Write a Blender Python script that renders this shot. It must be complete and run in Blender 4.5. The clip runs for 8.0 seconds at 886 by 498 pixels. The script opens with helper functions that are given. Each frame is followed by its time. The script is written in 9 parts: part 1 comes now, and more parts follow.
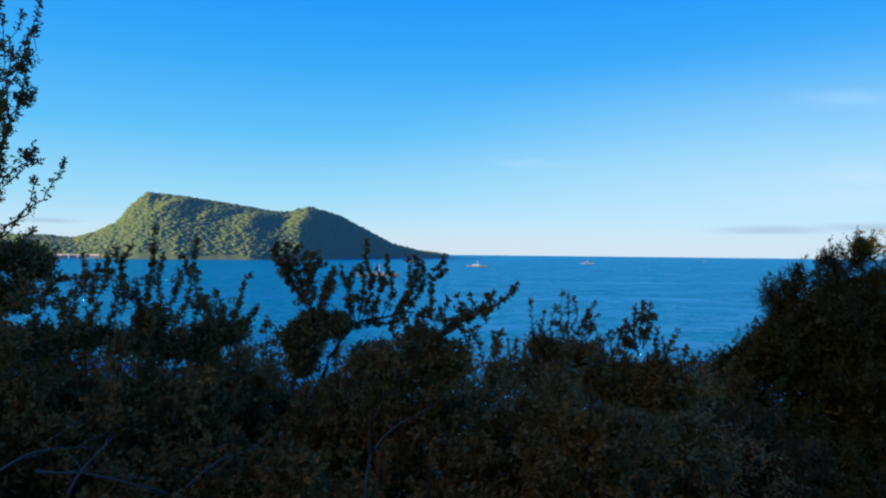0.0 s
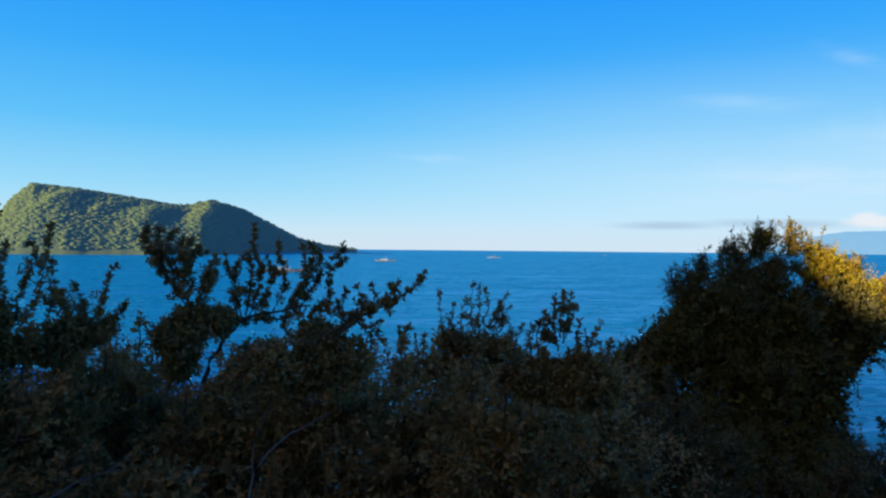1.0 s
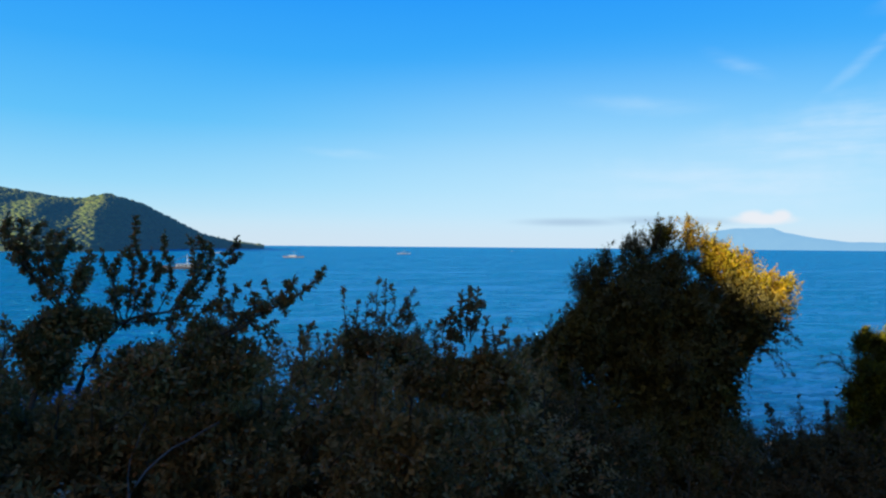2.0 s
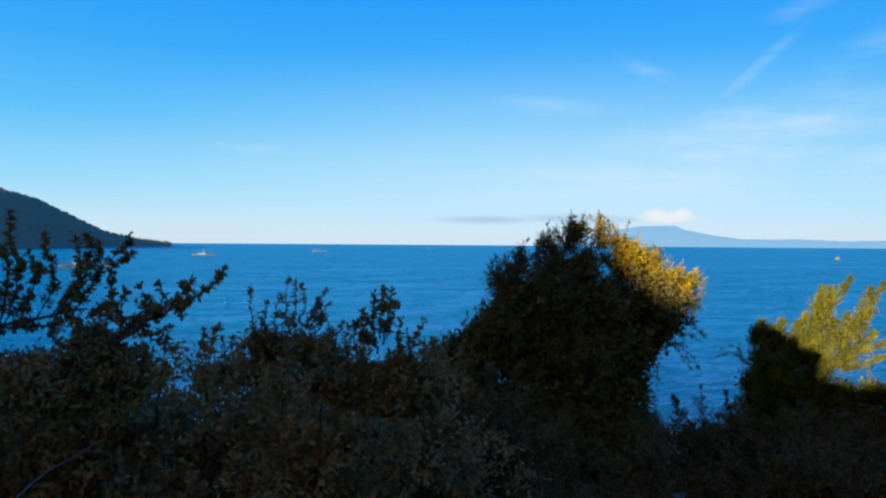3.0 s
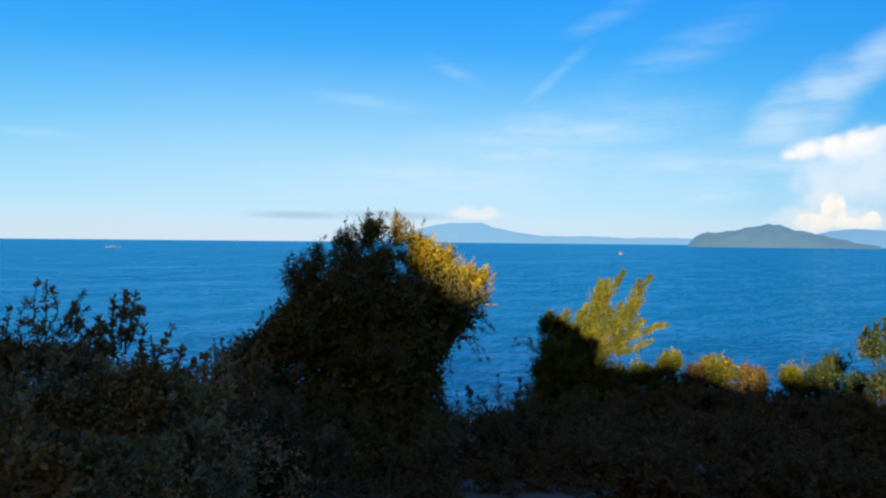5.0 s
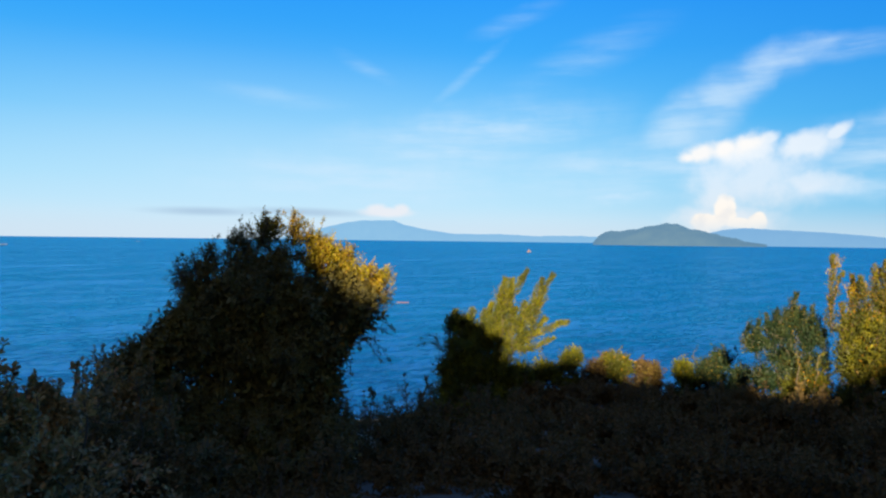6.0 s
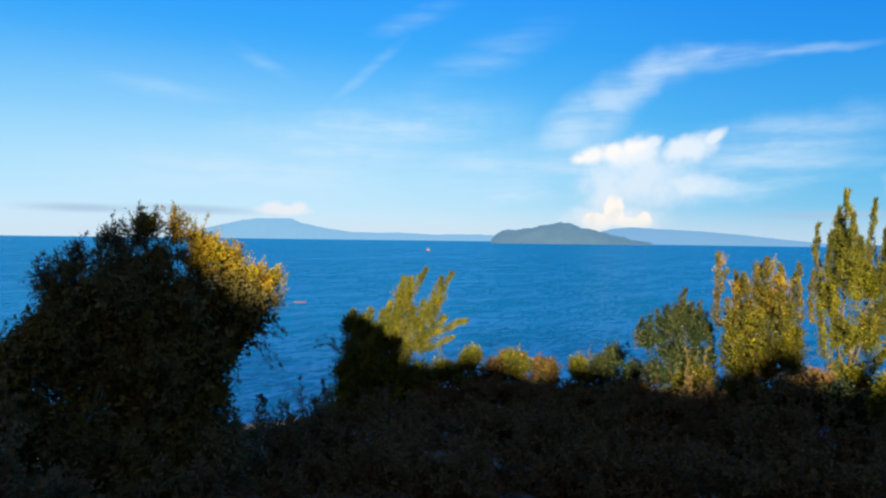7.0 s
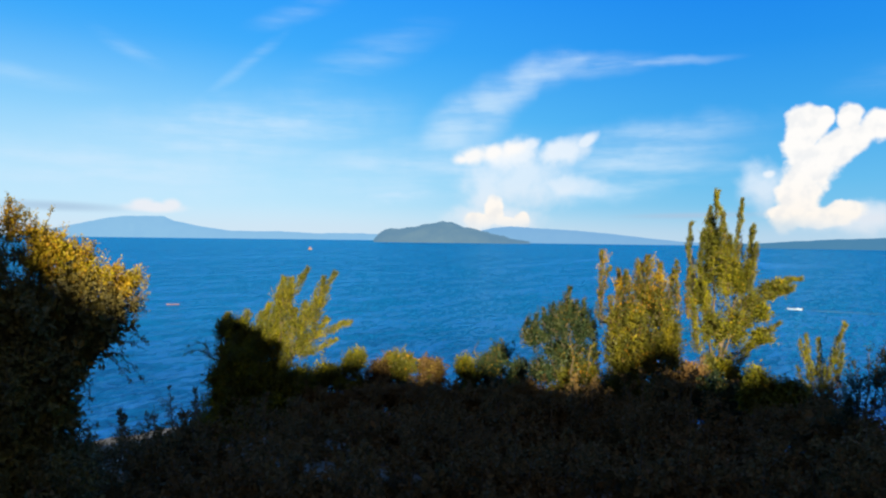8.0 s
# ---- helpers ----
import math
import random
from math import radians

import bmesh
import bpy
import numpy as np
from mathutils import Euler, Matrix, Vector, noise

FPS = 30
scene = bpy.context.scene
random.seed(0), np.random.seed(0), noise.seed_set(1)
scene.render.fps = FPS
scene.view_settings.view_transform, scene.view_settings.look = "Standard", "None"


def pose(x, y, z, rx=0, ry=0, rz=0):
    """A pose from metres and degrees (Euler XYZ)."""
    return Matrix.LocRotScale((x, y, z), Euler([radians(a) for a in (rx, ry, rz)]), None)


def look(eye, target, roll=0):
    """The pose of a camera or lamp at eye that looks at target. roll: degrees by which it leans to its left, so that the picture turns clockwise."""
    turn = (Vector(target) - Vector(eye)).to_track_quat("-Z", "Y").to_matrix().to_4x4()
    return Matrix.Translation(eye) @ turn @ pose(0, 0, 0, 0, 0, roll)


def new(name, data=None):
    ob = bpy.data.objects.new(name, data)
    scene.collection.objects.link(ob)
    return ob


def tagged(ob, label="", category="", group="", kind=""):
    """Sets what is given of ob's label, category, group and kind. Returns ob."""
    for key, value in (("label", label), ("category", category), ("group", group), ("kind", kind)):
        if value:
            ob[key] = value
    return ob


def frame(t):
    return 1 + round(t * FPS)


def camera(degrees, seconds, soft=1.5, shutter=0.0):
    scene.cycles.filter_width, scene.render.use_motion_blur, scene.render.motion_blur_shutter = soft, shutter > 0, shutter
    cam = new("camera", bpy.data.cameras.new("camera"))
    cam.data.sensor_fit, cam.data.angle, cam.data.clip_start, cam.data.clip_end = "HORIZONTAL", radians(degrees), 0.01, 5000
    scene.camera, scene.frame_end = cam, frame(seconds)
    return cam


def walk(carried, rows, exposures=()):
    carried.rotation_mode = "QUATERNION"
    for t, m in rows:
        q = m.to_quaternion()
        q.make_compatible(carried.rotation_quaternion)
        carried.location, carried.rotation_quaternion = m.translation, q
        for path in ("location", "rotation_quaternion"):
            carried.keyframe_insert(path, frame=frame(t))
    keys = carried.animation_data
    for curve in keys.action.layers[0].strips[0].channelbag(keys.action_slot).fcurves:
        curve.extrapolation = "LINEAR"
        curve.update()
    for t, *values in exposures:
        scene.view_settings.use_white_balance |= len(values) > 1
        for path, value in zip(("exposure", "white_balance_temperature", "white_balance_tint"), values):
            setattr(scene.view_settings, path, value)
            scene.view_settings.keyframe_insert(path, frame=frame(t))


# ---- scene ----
EYE = 10.0   # the first eye's height over the sea
DIP = 0.12   # degrees by which the sea's edge lies under the level

cam = camera(64.94, 8.0, soft=2.3)
ROWS = [  # t, x, y, up, yaw, pitch, roll
    (0.0, 0.000, 0.000, 0.000, -0.18, 0.48, 0.60),
    (0.5, 0.021, 0.176, -0.016, -3.99, 0.27, 0.56),
    (1.0, 0.043, 0.373, -0.040, -7.72, 0.10, 0.53),
    (1.5, 0.073, 0.447, -0.044, -11.48, -0.04, 0.51),
    (3.0, 0.146, 0.636, -0.044, -22.00, -0.33, 0.42),
    (3.5, 0.175, 0.637, -0.036, -25.52, -0.34, 0.40),
    (4.0, 0.208, 0.607, -0.037, -29.52, -0.40, 0.42),
    (4.5, 0.263, 0.584, -0.036, -33.50, -0.47, 0.47),
    (6.0, 0.490, 0.580, 0.000, -44.46, -0.66, 0.68),
    (6.5, 0.595, 0.662, -0.006, -48.36, -0.69, 0.70),
    (7.0, 0.730, 0.772, -0.006, -52.73, -0.69, 0.71),
    (7.5, 0.905, 0.898, -0.017, -57.44, -0.67, 0.72),
    (8.0, 1.070, 1.032, -0.017, -62.32, -0.67, 0.70),
]


def heading(yaw, pitch):
    a, b = radians(yaw), radians(pitch)
    return Vector((-math.sin(a) * math.cos(b), math.cos(a) * math.cos(b), math.sin(b)))


PATH = []
for t, x, y, up, yaw, pitch, roll in ROWS:
    eye = Vector((x, y, EYE + up))
    PATH.append((t, look(eye, eye + heading(yaw, pitch - DIP), roll)))
walk(cam, PATH, [(0.0, 2.185), (8.0, 2.185)])

# ---- light: a low evening sun behind the walk, and the sky ----
SUN_AZ, SUN_EL = -119.0, 14.0
SKY = 0.22


def compass(az, el):
    a, b = radians(az), radians(el)
    return Vector((math.sin(a) * math.cos(b), math.cos(a) * math.cos(b), math.sin(b)))


sun_data = bpy.data.lights.new("sun", "SUN")
sun_data.energy, sun_data.angle, sun_data.color = 5.0, radians(0.6), (1.0, 0.83, 0.52)
sun = new("sun", sun_data)
sun.matrix_world = look(compass(SUN_AZ, SUN_EL) * 60, (0, 0, 0))


class Nodes:
    """Short hand for building a node tree."""

    def __init__(self, tree):
        self.tree = tree
        tree.nodes.clear()

    def add(self, kind, **props):
        n = self.tree.nodes.new(kind)
        for key, value in props.items():
            setattr(n, key, value)
        return n

    def put(self, socket, value):
        if isinstance(value, bpy.types.NodeSocket):
            self.tree.links.new(value, socket)
        elif value is not None:
            socket.default_value = value

    def math(self, op, a, b=None, c=None, clamp=False):
        n = self.add("ShaderNodeMath", operation=op, use_clamp=clamp)
        for s, v in zip(n.inputs, (a, b, c)):
            self.put(s, v)
        return n.outputs[0]

    def vec(self, op, a, b=None):
        n = self.add("ShaderNodeVectorMath", operation=op)
        for s, v in zip(n.inputs, (a, b)):
            self.put(s, v)
        return n.outputs["Value"] if op in ("LENGTH", "DOT_PRODUCT") else n.outputs[0]

    def noise(self, vector, scale, detail=4.0, rough=0.55, out="Fac"):
        n = self.add("ShaderNodeTexNoise")
        self.put(n.inputs["Vector"], vector)
        n.inputs["Scale"].default_value, n.inputs["Detail"].default_value = scale, detail
        n.inputs["Roughness"].default_value = rough
        return n.outputs[out]

    def mix(self, fac, a, b, blend="MIX"):
        n = self.add("ShaderNodeMix", data_type="RGBA", blend_type=blend)
        self.put(n.inputs[0], fac), self.put(n.inputs[6], a), self.put(n.inputs[7], b)
        return n.outputs[2]

    def ramp(self, fac, stops):
        n = self.add("ShaderNodeValToRGB")
        while len(n.color_ramp.elements) < len(stops):
            n.color_ramp.elements.new(0.5)
        for e, (p, c) in zip(n.color_ramp.elements, stops):
            e.position, e.color = p, (*c, 1)
        self.put(n.inputs[0], fac)
        return n.outputs[0]

    def span(self, value, lo, hi, a=0.0, b=1.0):
        n = self.add("ShaderNodeMapRange", interpolation_type="SMOOTHSTEP")
        for s, v in zip(n.inputs, (value, lo, hi, a, b)):
            self.put(s, v)
        return n.outputs[0]


def sky_world():
    world = bpy.data.worlds.new("sky")
    world.use_nodes = True
    scene.world = world
    k = Nodes(world.node_tree)
    way = k.add("ShaderNodeTexCoord").outputs["Generated"]
    xyz = k.add("ShaderNodeSeparateXYZ")
    k.put(xyz.inputs[0], way)
    deg = 180 / math.pi
    az = k.math("MULTIPLY", k.math("ARCTAN2", xyz.outputs[0], xyz.outputs[1]), deg)
    el = k.math("ADD", k.math("MULTIPLY", k.math("ARCSINE", xyz.outputs[2]), deg), DIP)
    sky = k.add("ShaderNodeTexSky", sky_type="NISHITA", sun_disc=False, sun_elevation=radians(SUN_EL), sun_rotation=radians(SUN_AZ))
    sky.air_density, sky.dust_density, sky.ozone_density = 1.0, 0.3, 3.0
    air = k.mix(1.0, sky.outputs[0], (0.09, 0.09, 0.09, 1), "MULTIPLY")
    clear = k.ramp(k.math("DIVIDE", el, 60.0, clamp=True), [
        (0.0, (0.62, 0.81, 0.93)), (0.03, (0.55, 0.82, 0.98)), (0.08, (0.33, 0.73, 1.0)), (0.16, (0.12, 0.56, 1.0)),
        (0.25, (0.040, 0.42, 1.0)), (0.36, (0.008, 0.31, 1.0)), (1.0, (0.02, 0.20, 0.70))])
    base = k.mix(0.93, air, clear)
    # muted warm sky round the unseen sun, toned as fill for shaded plants
    near_sun = k.vec("DOT_PRODUCT", way, tuple(compass(SUN_AZ, SUN_EL)))
    base = k.mix(k.span(near_sun, 0.2, 1.0), base, (0.42, 0.36, 0.28, 1))
    base = k.mix(k.math("MULTIPLY", k.span(az, 46.0, 90.0), 0.95), base, k.mix(1.0, base, (0.39, 0.70, 0.88, 1), "MULTIPLY"))

    # the plane of compass and height, bent by a fine and a coarse noise
    flat = k.add("ShaderNodeCombineXYZ")
    k.put(flat.inputs[0], az), k.put(flat.inputs[1], el)
    bend = k.add("ShaderNodeTexNoise")
    k.put(bend.inputs["Vector"], flat.outputs[0])
    bend.inputs["Scale"].default_value, bend.inputs["Detail"].default_value = 0.45, 5
    warp = k.vec("SCALE", k.vec("SUBTRACT", bend.outputs["Color"], (0.5, 0.5, 0.5)))
    warp.node.inputs["Scale"].default_value = 1.7
    bent = k.vec("ADD", flat.outputs[0], warp)
    drift = k.vec("SCALE", warp)
    drift.node.inputs["Scale"].default_value = 0.35
    eased = k.vec("ADD", flat.outputs[0], drift)
    loose = k.vec("SCALE", warp)
    loose.node.inputs["Scale"].default_value = 0.55

    def field(vector, blobs):
        """How deep a direction lies in the nearest of some ovals: az, el, half width, half height, turn."""
        total = None
        for a, e, ra, re, turn in blobs:
            m = k.add("ShaderNodeMapping", vector_type="TEXTURE")
            k.put(m.inputs["Vector"], vector)
            m.inputs["Location"].default_value, m.inputs["Scale"].default_value = (a, e, 0), (ra, re, 1)
            m.inputs["Rotation"].default_value = (0, 0, radians(turn))
            d = k.math("SUBTRACT", 1.0, k.vec("LENGTH", m.outputs[0]))
            total = d if total is None else k.math("SMOOTH_MAX", total, d, 0.12)
        return total

    # thin high streaks
    wisp = k.add("ShaderNodeMapping")
    k.put(wisp.inputs["Vector"], flat.outputs[0])
    wisp.inputs["Rotation"].default_value, wisp.inputs["Scale"].default_value = (0, 0, radians(-18)), (0.11, 0.7, 1)
    grain = k.noise(wisp.outputs[0], 1.0, 6, 0.6)
    streaks = field(eased, [
        (79, 14.0, 5.5, 0.4, -1), (74, 13.9, 5.0, 1.0, 2), (70.2, 13.6, 3.2, 1.5, 12), (67.9, 12.2, 2.6, 1.7, 48), (65.7, 10.6, 3.0, 2.3, 45), (63.3, 9.6, 3.2, 2.0, 35),
        (81, 6.0, 6.5, 0.6, -2), (76.6, 6.2, 3, 0.6, 4), (78.4, 4.7, 4, 0.5, 6)])
    feathers = field(eased, [
        (46.4, 13.5, 3.8, 0.5, 40), (50.2, 17.5, 3.6, 0.8, 18), (56, 14.6, 6.5, 1.6, 22), (37.9, 13.8, 2.6, 0.6, -25), (31, 11.2, 5.5, 0.7, -5),
        (80, 5.2, 7.0, 0.5, -3), (7, 7.5, 3.4, 0.4, -4), (97, 12, 5, 1.2, 10)])
    veil = field(bent, [(46, 8.2, 16, 3.4, 8), (60, 6.0, 15, 3.0, 4), (38, 5.0, 18, 2.6, 0), (78, 7.5, 11, 2.6, 8), (58, 3.6, 5.5, 1.0, 3), (74, 4.2, 7, 1.4, 2)])
    haze = field(flat.outputs[0], [(30, 1.5, 48, 16.0, 0)])
    base = k.mix(k.math("MULTIPLY", k.span(haze, 0.0, 1.0), 0.62), base, (0.59, 0.83, 1.0, 1))
    base = k.mix(k.math("MULTIPLY", k.span(el, 3.2, 0.2), 0.55), base, (0.68, 0.77, 0.87, 1))
    thin = k.math("MULTIPLY", k.span(streaks, -0.35, 1.1), k.span(grain, 0.30, 0.72, 0.08, 1.0))
    faint = k.math("MULTIPLY", k.span(feathers, -0.4, 1.1), k.span(grain, 0.30, 0.72, 0.1, 1.0))
    pale = k.math("MULTIPLY", k.span(veil, -0.1, 1.0), k.span(grain, 0.3, 0.7, 0.25, 1.0))
    sky_0 = k.mix(k.math("MULTIPLY", faint, 0.26), base, (0.66, 0.86, 1.0, 1))
    sky_1 = k.mix(k.math("MULTIPLY", thin, 0.48), sky_0, (0.72, 0.87, 1.0, 1))
    fan = k.math("MULTIPLY", k.span(field(bent, [(71.6, 14.0, 3.4, 1.1, 12), (68.6, 12.9, 3.0, 1.7, 45), (66.0, 10.9, 3.4, 2.5, 45), (63.2, 9.5, 3.6, 2.4, 35)]), -0.1, 0.8), k.span(grain, 0.3, 0.7, 0.55, 1.0))
    sky_1 = k.mix(k.math("MULTIPLY", fan, 0.40), sky_1, (0.70, 0.87, 1.0, 1))
    sky_2 = k.mix(k.math("MULTIPLY", pale, 0.72), sky_1, (0.64, 0.83, 1.0, 1))
    # flat grey bars of cloud low over the sea
    bars = field(flat.outputs[0], [(25.5, 2.1, 5.0, 0.42, 0), (33, 2.2, 6.0, 0.45, -1), (-29.5, 2.2, 2.6, 0.22, 0), (82, 2.2, 6, 0.3, 1), (96, 2.0, 5, 0.4, 0)])
    sky_3 = k.mix(k.math("MULTIPLY", k.span(bars, -0.2, 0.9), 0.75), sky_2, (0.40, 0.56, 0.74, 1))
    # heaped clouds, lit from the front and left
    body, lump = k.noise(flat.outputs[0], 0.8, 2.5, 0.5), k.noise(k.vec("ADD", flat.outputs[0], (0.45, -0.5, 0)), 0.8, 2.5, 0.5)
    light = k.span(k.math("SUBTRACT", body, lump), -0.22, 0.10)
    ragged = k.math("MULTIPLY", k.math("SUBTRACT", k.noise(flat.outputs[0], 0.7, 4, 0.5), 0.5), 0.9)
    cream = k.mix(k.span(el, 1.0, 6.0), (0.97, 0.88, 0.82, 1), (0.90, 0.95, 1.0, 1))

    def layer(under, blobs, lo, hi, share, colour, vector):
        depth = k.math("ADD", field(vector, blobs), ragged)
        return k.mix(k.math("MULTIPLY", k.span(depth, lo, hi), share), under, colour)

    # hazy towers and their falling veils
    sky_4 = layer(sky_3, [(68.4, 4.9, 4.4, 2.6, 0), (65.9, 4.2, 2.0, 3.0, 0), (72.2, 4.7, 3.2, 1.0, 2), (66.5, 2.0, 4.0, 1.4, 0), (86.8, 4.4, 1.6, 2.0, 20), (93.5, 2.0, 4.5, 1.2, 0)], -0.35, 0.8, 0.78, k.mix(k.span(el, 1.0, 6.0), (0.86, 0.88, 0.92, 1), (0.80, 0.90, 1.0, 1)), bent)
    sky_4 = layer(sky_4, [(66.6, 7.0, 1.3, 0.8, 8), (68.2, 7.2, 1.9, 1.25, 10), (69.3, 7.9, 0.9, 0.6, 30), (72.0, 7.3, 2.2, 1.1, 14), (73.8, 8.1, 1.2, 0.5, 32), (87.3, 5.3, 0.4, 0.3, 20)], -0.3, 0.6, 0.82, cream, eased)
    sky_4 = layer(sky_4, [(64.7, 7.1, 1.5, 0.75, 8), (66.4, 7.35, 1.3, 0.7, 14), (63.8, 6.85, 0.8, 0.5, 0), (68.0, 7.6, 1.2, 0.8, 20)], -0.3, 0.7, 0.95, (1.0, 0.98, 0.96, 1), k.vec("ADD", flat.outputs[0], loose))
    cap = k.math("ADD", field(flat.outputs[0], [(39.8, 2.3, 2.5, 0.5, 0), (41.0, 2.5, 0.9, 0.55, 0), (39.0, 2.45, 1.1, 0.6, 0)]), k.math("MULTIPLY", ragged, 0.45))
    sky_4 = k.mix(k.math("MULTIPLY", k.span(cap, -0.15, 0.6), 0.66), sky_4, (0.95, 0.89, 0.90, 1))
    # heaped clouds
    tone = k.mix(k.span(el, 1.0, 6.5), (1.0, 0.94, 0.86, 1), (1.0, 0.985, 0.965, 1))
    white = k.mix(light, k.mix(0.28, tone, (0.60, 0.68, 0.78, 1)), tone)
    sky_5 = layer(sky_4, [
        (66.5, 2.6, 0.9, 1.3, 0), (65.4, 1.7, 1.5, 0.7, 0), (67.4, 1.6, 1.3, 0.45, 0), (68.8, 1.8, 0.6, 0.75, 0),
        (89.8, 8.8, 1.6, 1.7, 0), (90.9, 9.1, 0.7, 1.0, 0), (92.5, 9.0, 0.8, 1.2, 10), (94.3, 8.4, 1.4, 1.25, 20), (96.2, 9.2, 1.8, 1.4, 20), (91.8, 7.1, 3.1, 1.3, 28), (89.3, 7.5, 1.3, 1.6, 0),
        (90.1, 5.6, 1.9, 1.8, 20), (89.3, 3.6, 1.7, 2.1, 0), (92.1, 2.6, 1.5, 0.8, 0), (90.4, 2.2, 2.8, 1.0, 0), (88.5, 2.1, 1.4, 1.2, 0)], -0.06, 0.26, k.span(el, 0.8, 2.4, 0.3, 1.0), white, k.vec("ADD", flat.outputs[0], loose))
    out, bg = k.add("ShaderNodeOutputWorld"), k.add("ShaderNodeBackground")
    k.put(bg.inputs["Color"], sky_5)
    bg.inputs["Strength"].default_value = SKY
    k.put(out.inputs[0], bg.outputs[0])


sky_world()


# ---- materials ----
def material(name):
    m = bpy.data.materials.new(name)
    m.use_nodes = True
    k = Nodes(m.node_tree)
    out, p = k.add("ShaderNodeOutputMaterial"), k.add("ShaderNodeBsdfPrincipled")
    k.put(out.inputs[0], p.outputs[0])
    return m, k, p, out


def leaf_material(name, greens, odd, odd_share=0.12, gloss=0.45, thin=0.3, young=0.34, spec=0.16):
    """Leaf blades, each its own tone, with lit tufts painted in; odd: the colour of young or dying leaves."""
    m, k, p, out = material(name)
    geo = k.add("ShaderNodeNewGeometry")
    rnd = geo.outputs["Random Per Island"]
    place = k.add("ShaderNodeTexCoord").outputs["Object"]
    patch = k.noise(place, 1.3, 3)
    stops = [(i / (len(greens) - 1), c) for i, c in enumerate(greens)]
    # tall noise paints sunlit tufts and dark gaps; young sets where brightness begins
    tall = k.add("ShaderNodeMapping")
    k.put(tall.inputs["Vector"], place)
    tall.inputs["Scale"].default_value = (5.5, 5.5, 1.9)
    lit_clump = k.span(k.noise(tall.outputs[0], 1.0, 3, 0.6), young, young + 0.3)
    tone = k.ramp(k.math("ADD", k.math("MULTIPLY", rnd, 0.34), k.math("MULTIPLY", lit_clump, 0.66)), stops)
    share = k.math("LESS_THAN", k.math("FRACT", k.math("MULTIPLY", rnd, 37.3)), k.math("MULTIPLY", k.span(patch, 0.40, 0.66, 0.1, 2.4), odd_share))
    col = k.mix(share, tone, (*odd, 1))
    col = k.mix(1.0, col, k.ramp(k.noise(place, 55, 3), [(0.25, (0.72, 0.72, 0.72)), (0.75, (1.2, 1.2, 1.2))]), "MULTIPLY")
    k.put(p.inputs["Base Color"], col)
    p.inputs["Roughness"].default_value = gloss
    p.inputs["Specular IOR Level"].default_value = spec
    glow = k.add("ShaderNodeBsdfTranslucent")
    k.put(glow.inputs["Color"], col)
    mixed = k.add("ShaderNodeMixShader")
    mixed.inputs[0].default_value = thin
    k.put(mixed.inputs[1], p.outputs[0]), k.put(mixed.inputs[2], glow.outputs[0]), k.put(out.inputs[0], mixed.outputs[0])
    return m


def with_haze_glow(m, airlight, share):
    """Mixes the haze between the eye and a far hillside into its surface as glow."""
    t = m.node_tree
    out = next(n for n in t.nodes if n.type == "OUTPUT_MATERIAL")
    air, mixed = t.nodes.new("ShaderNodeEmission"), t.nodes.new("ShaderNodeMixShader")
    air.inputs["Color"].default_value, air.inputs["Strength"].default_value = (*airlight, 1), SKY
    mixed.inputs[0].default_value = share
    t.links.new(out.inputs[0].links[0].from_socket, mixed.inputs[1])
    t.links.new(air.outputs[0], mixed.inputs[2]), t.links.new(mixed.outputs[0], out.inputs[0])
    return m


def rough_material(name, dark, light, scale, rough=0.9, bump=0.3, fine=8.0):
    m, k, p, out = material(name)
    place = k.add("ShaderNodeTexCoord").outputs["Object"]
    a, b = k.noise(place, scale, 5), k.noise(place, scale * fine, 4)
    k.put(p.inputs["Base Color"], k.ramp(k.math("ADD", k.math("MULTIPLY", a, 0.6), k.math("MULTIPLY", b, 0.4)), [(0.3, dark), (0.7, light)]))
    p.inputs["Roughness"].default_value = rough
    n = k.add("ShaderNodeBump")
    n.inputs["Strength"].default_value = bump
    k.put(n.inputs["Height"], b), k.put(p.inputs["Normal"], n.outputs[0])
    return m


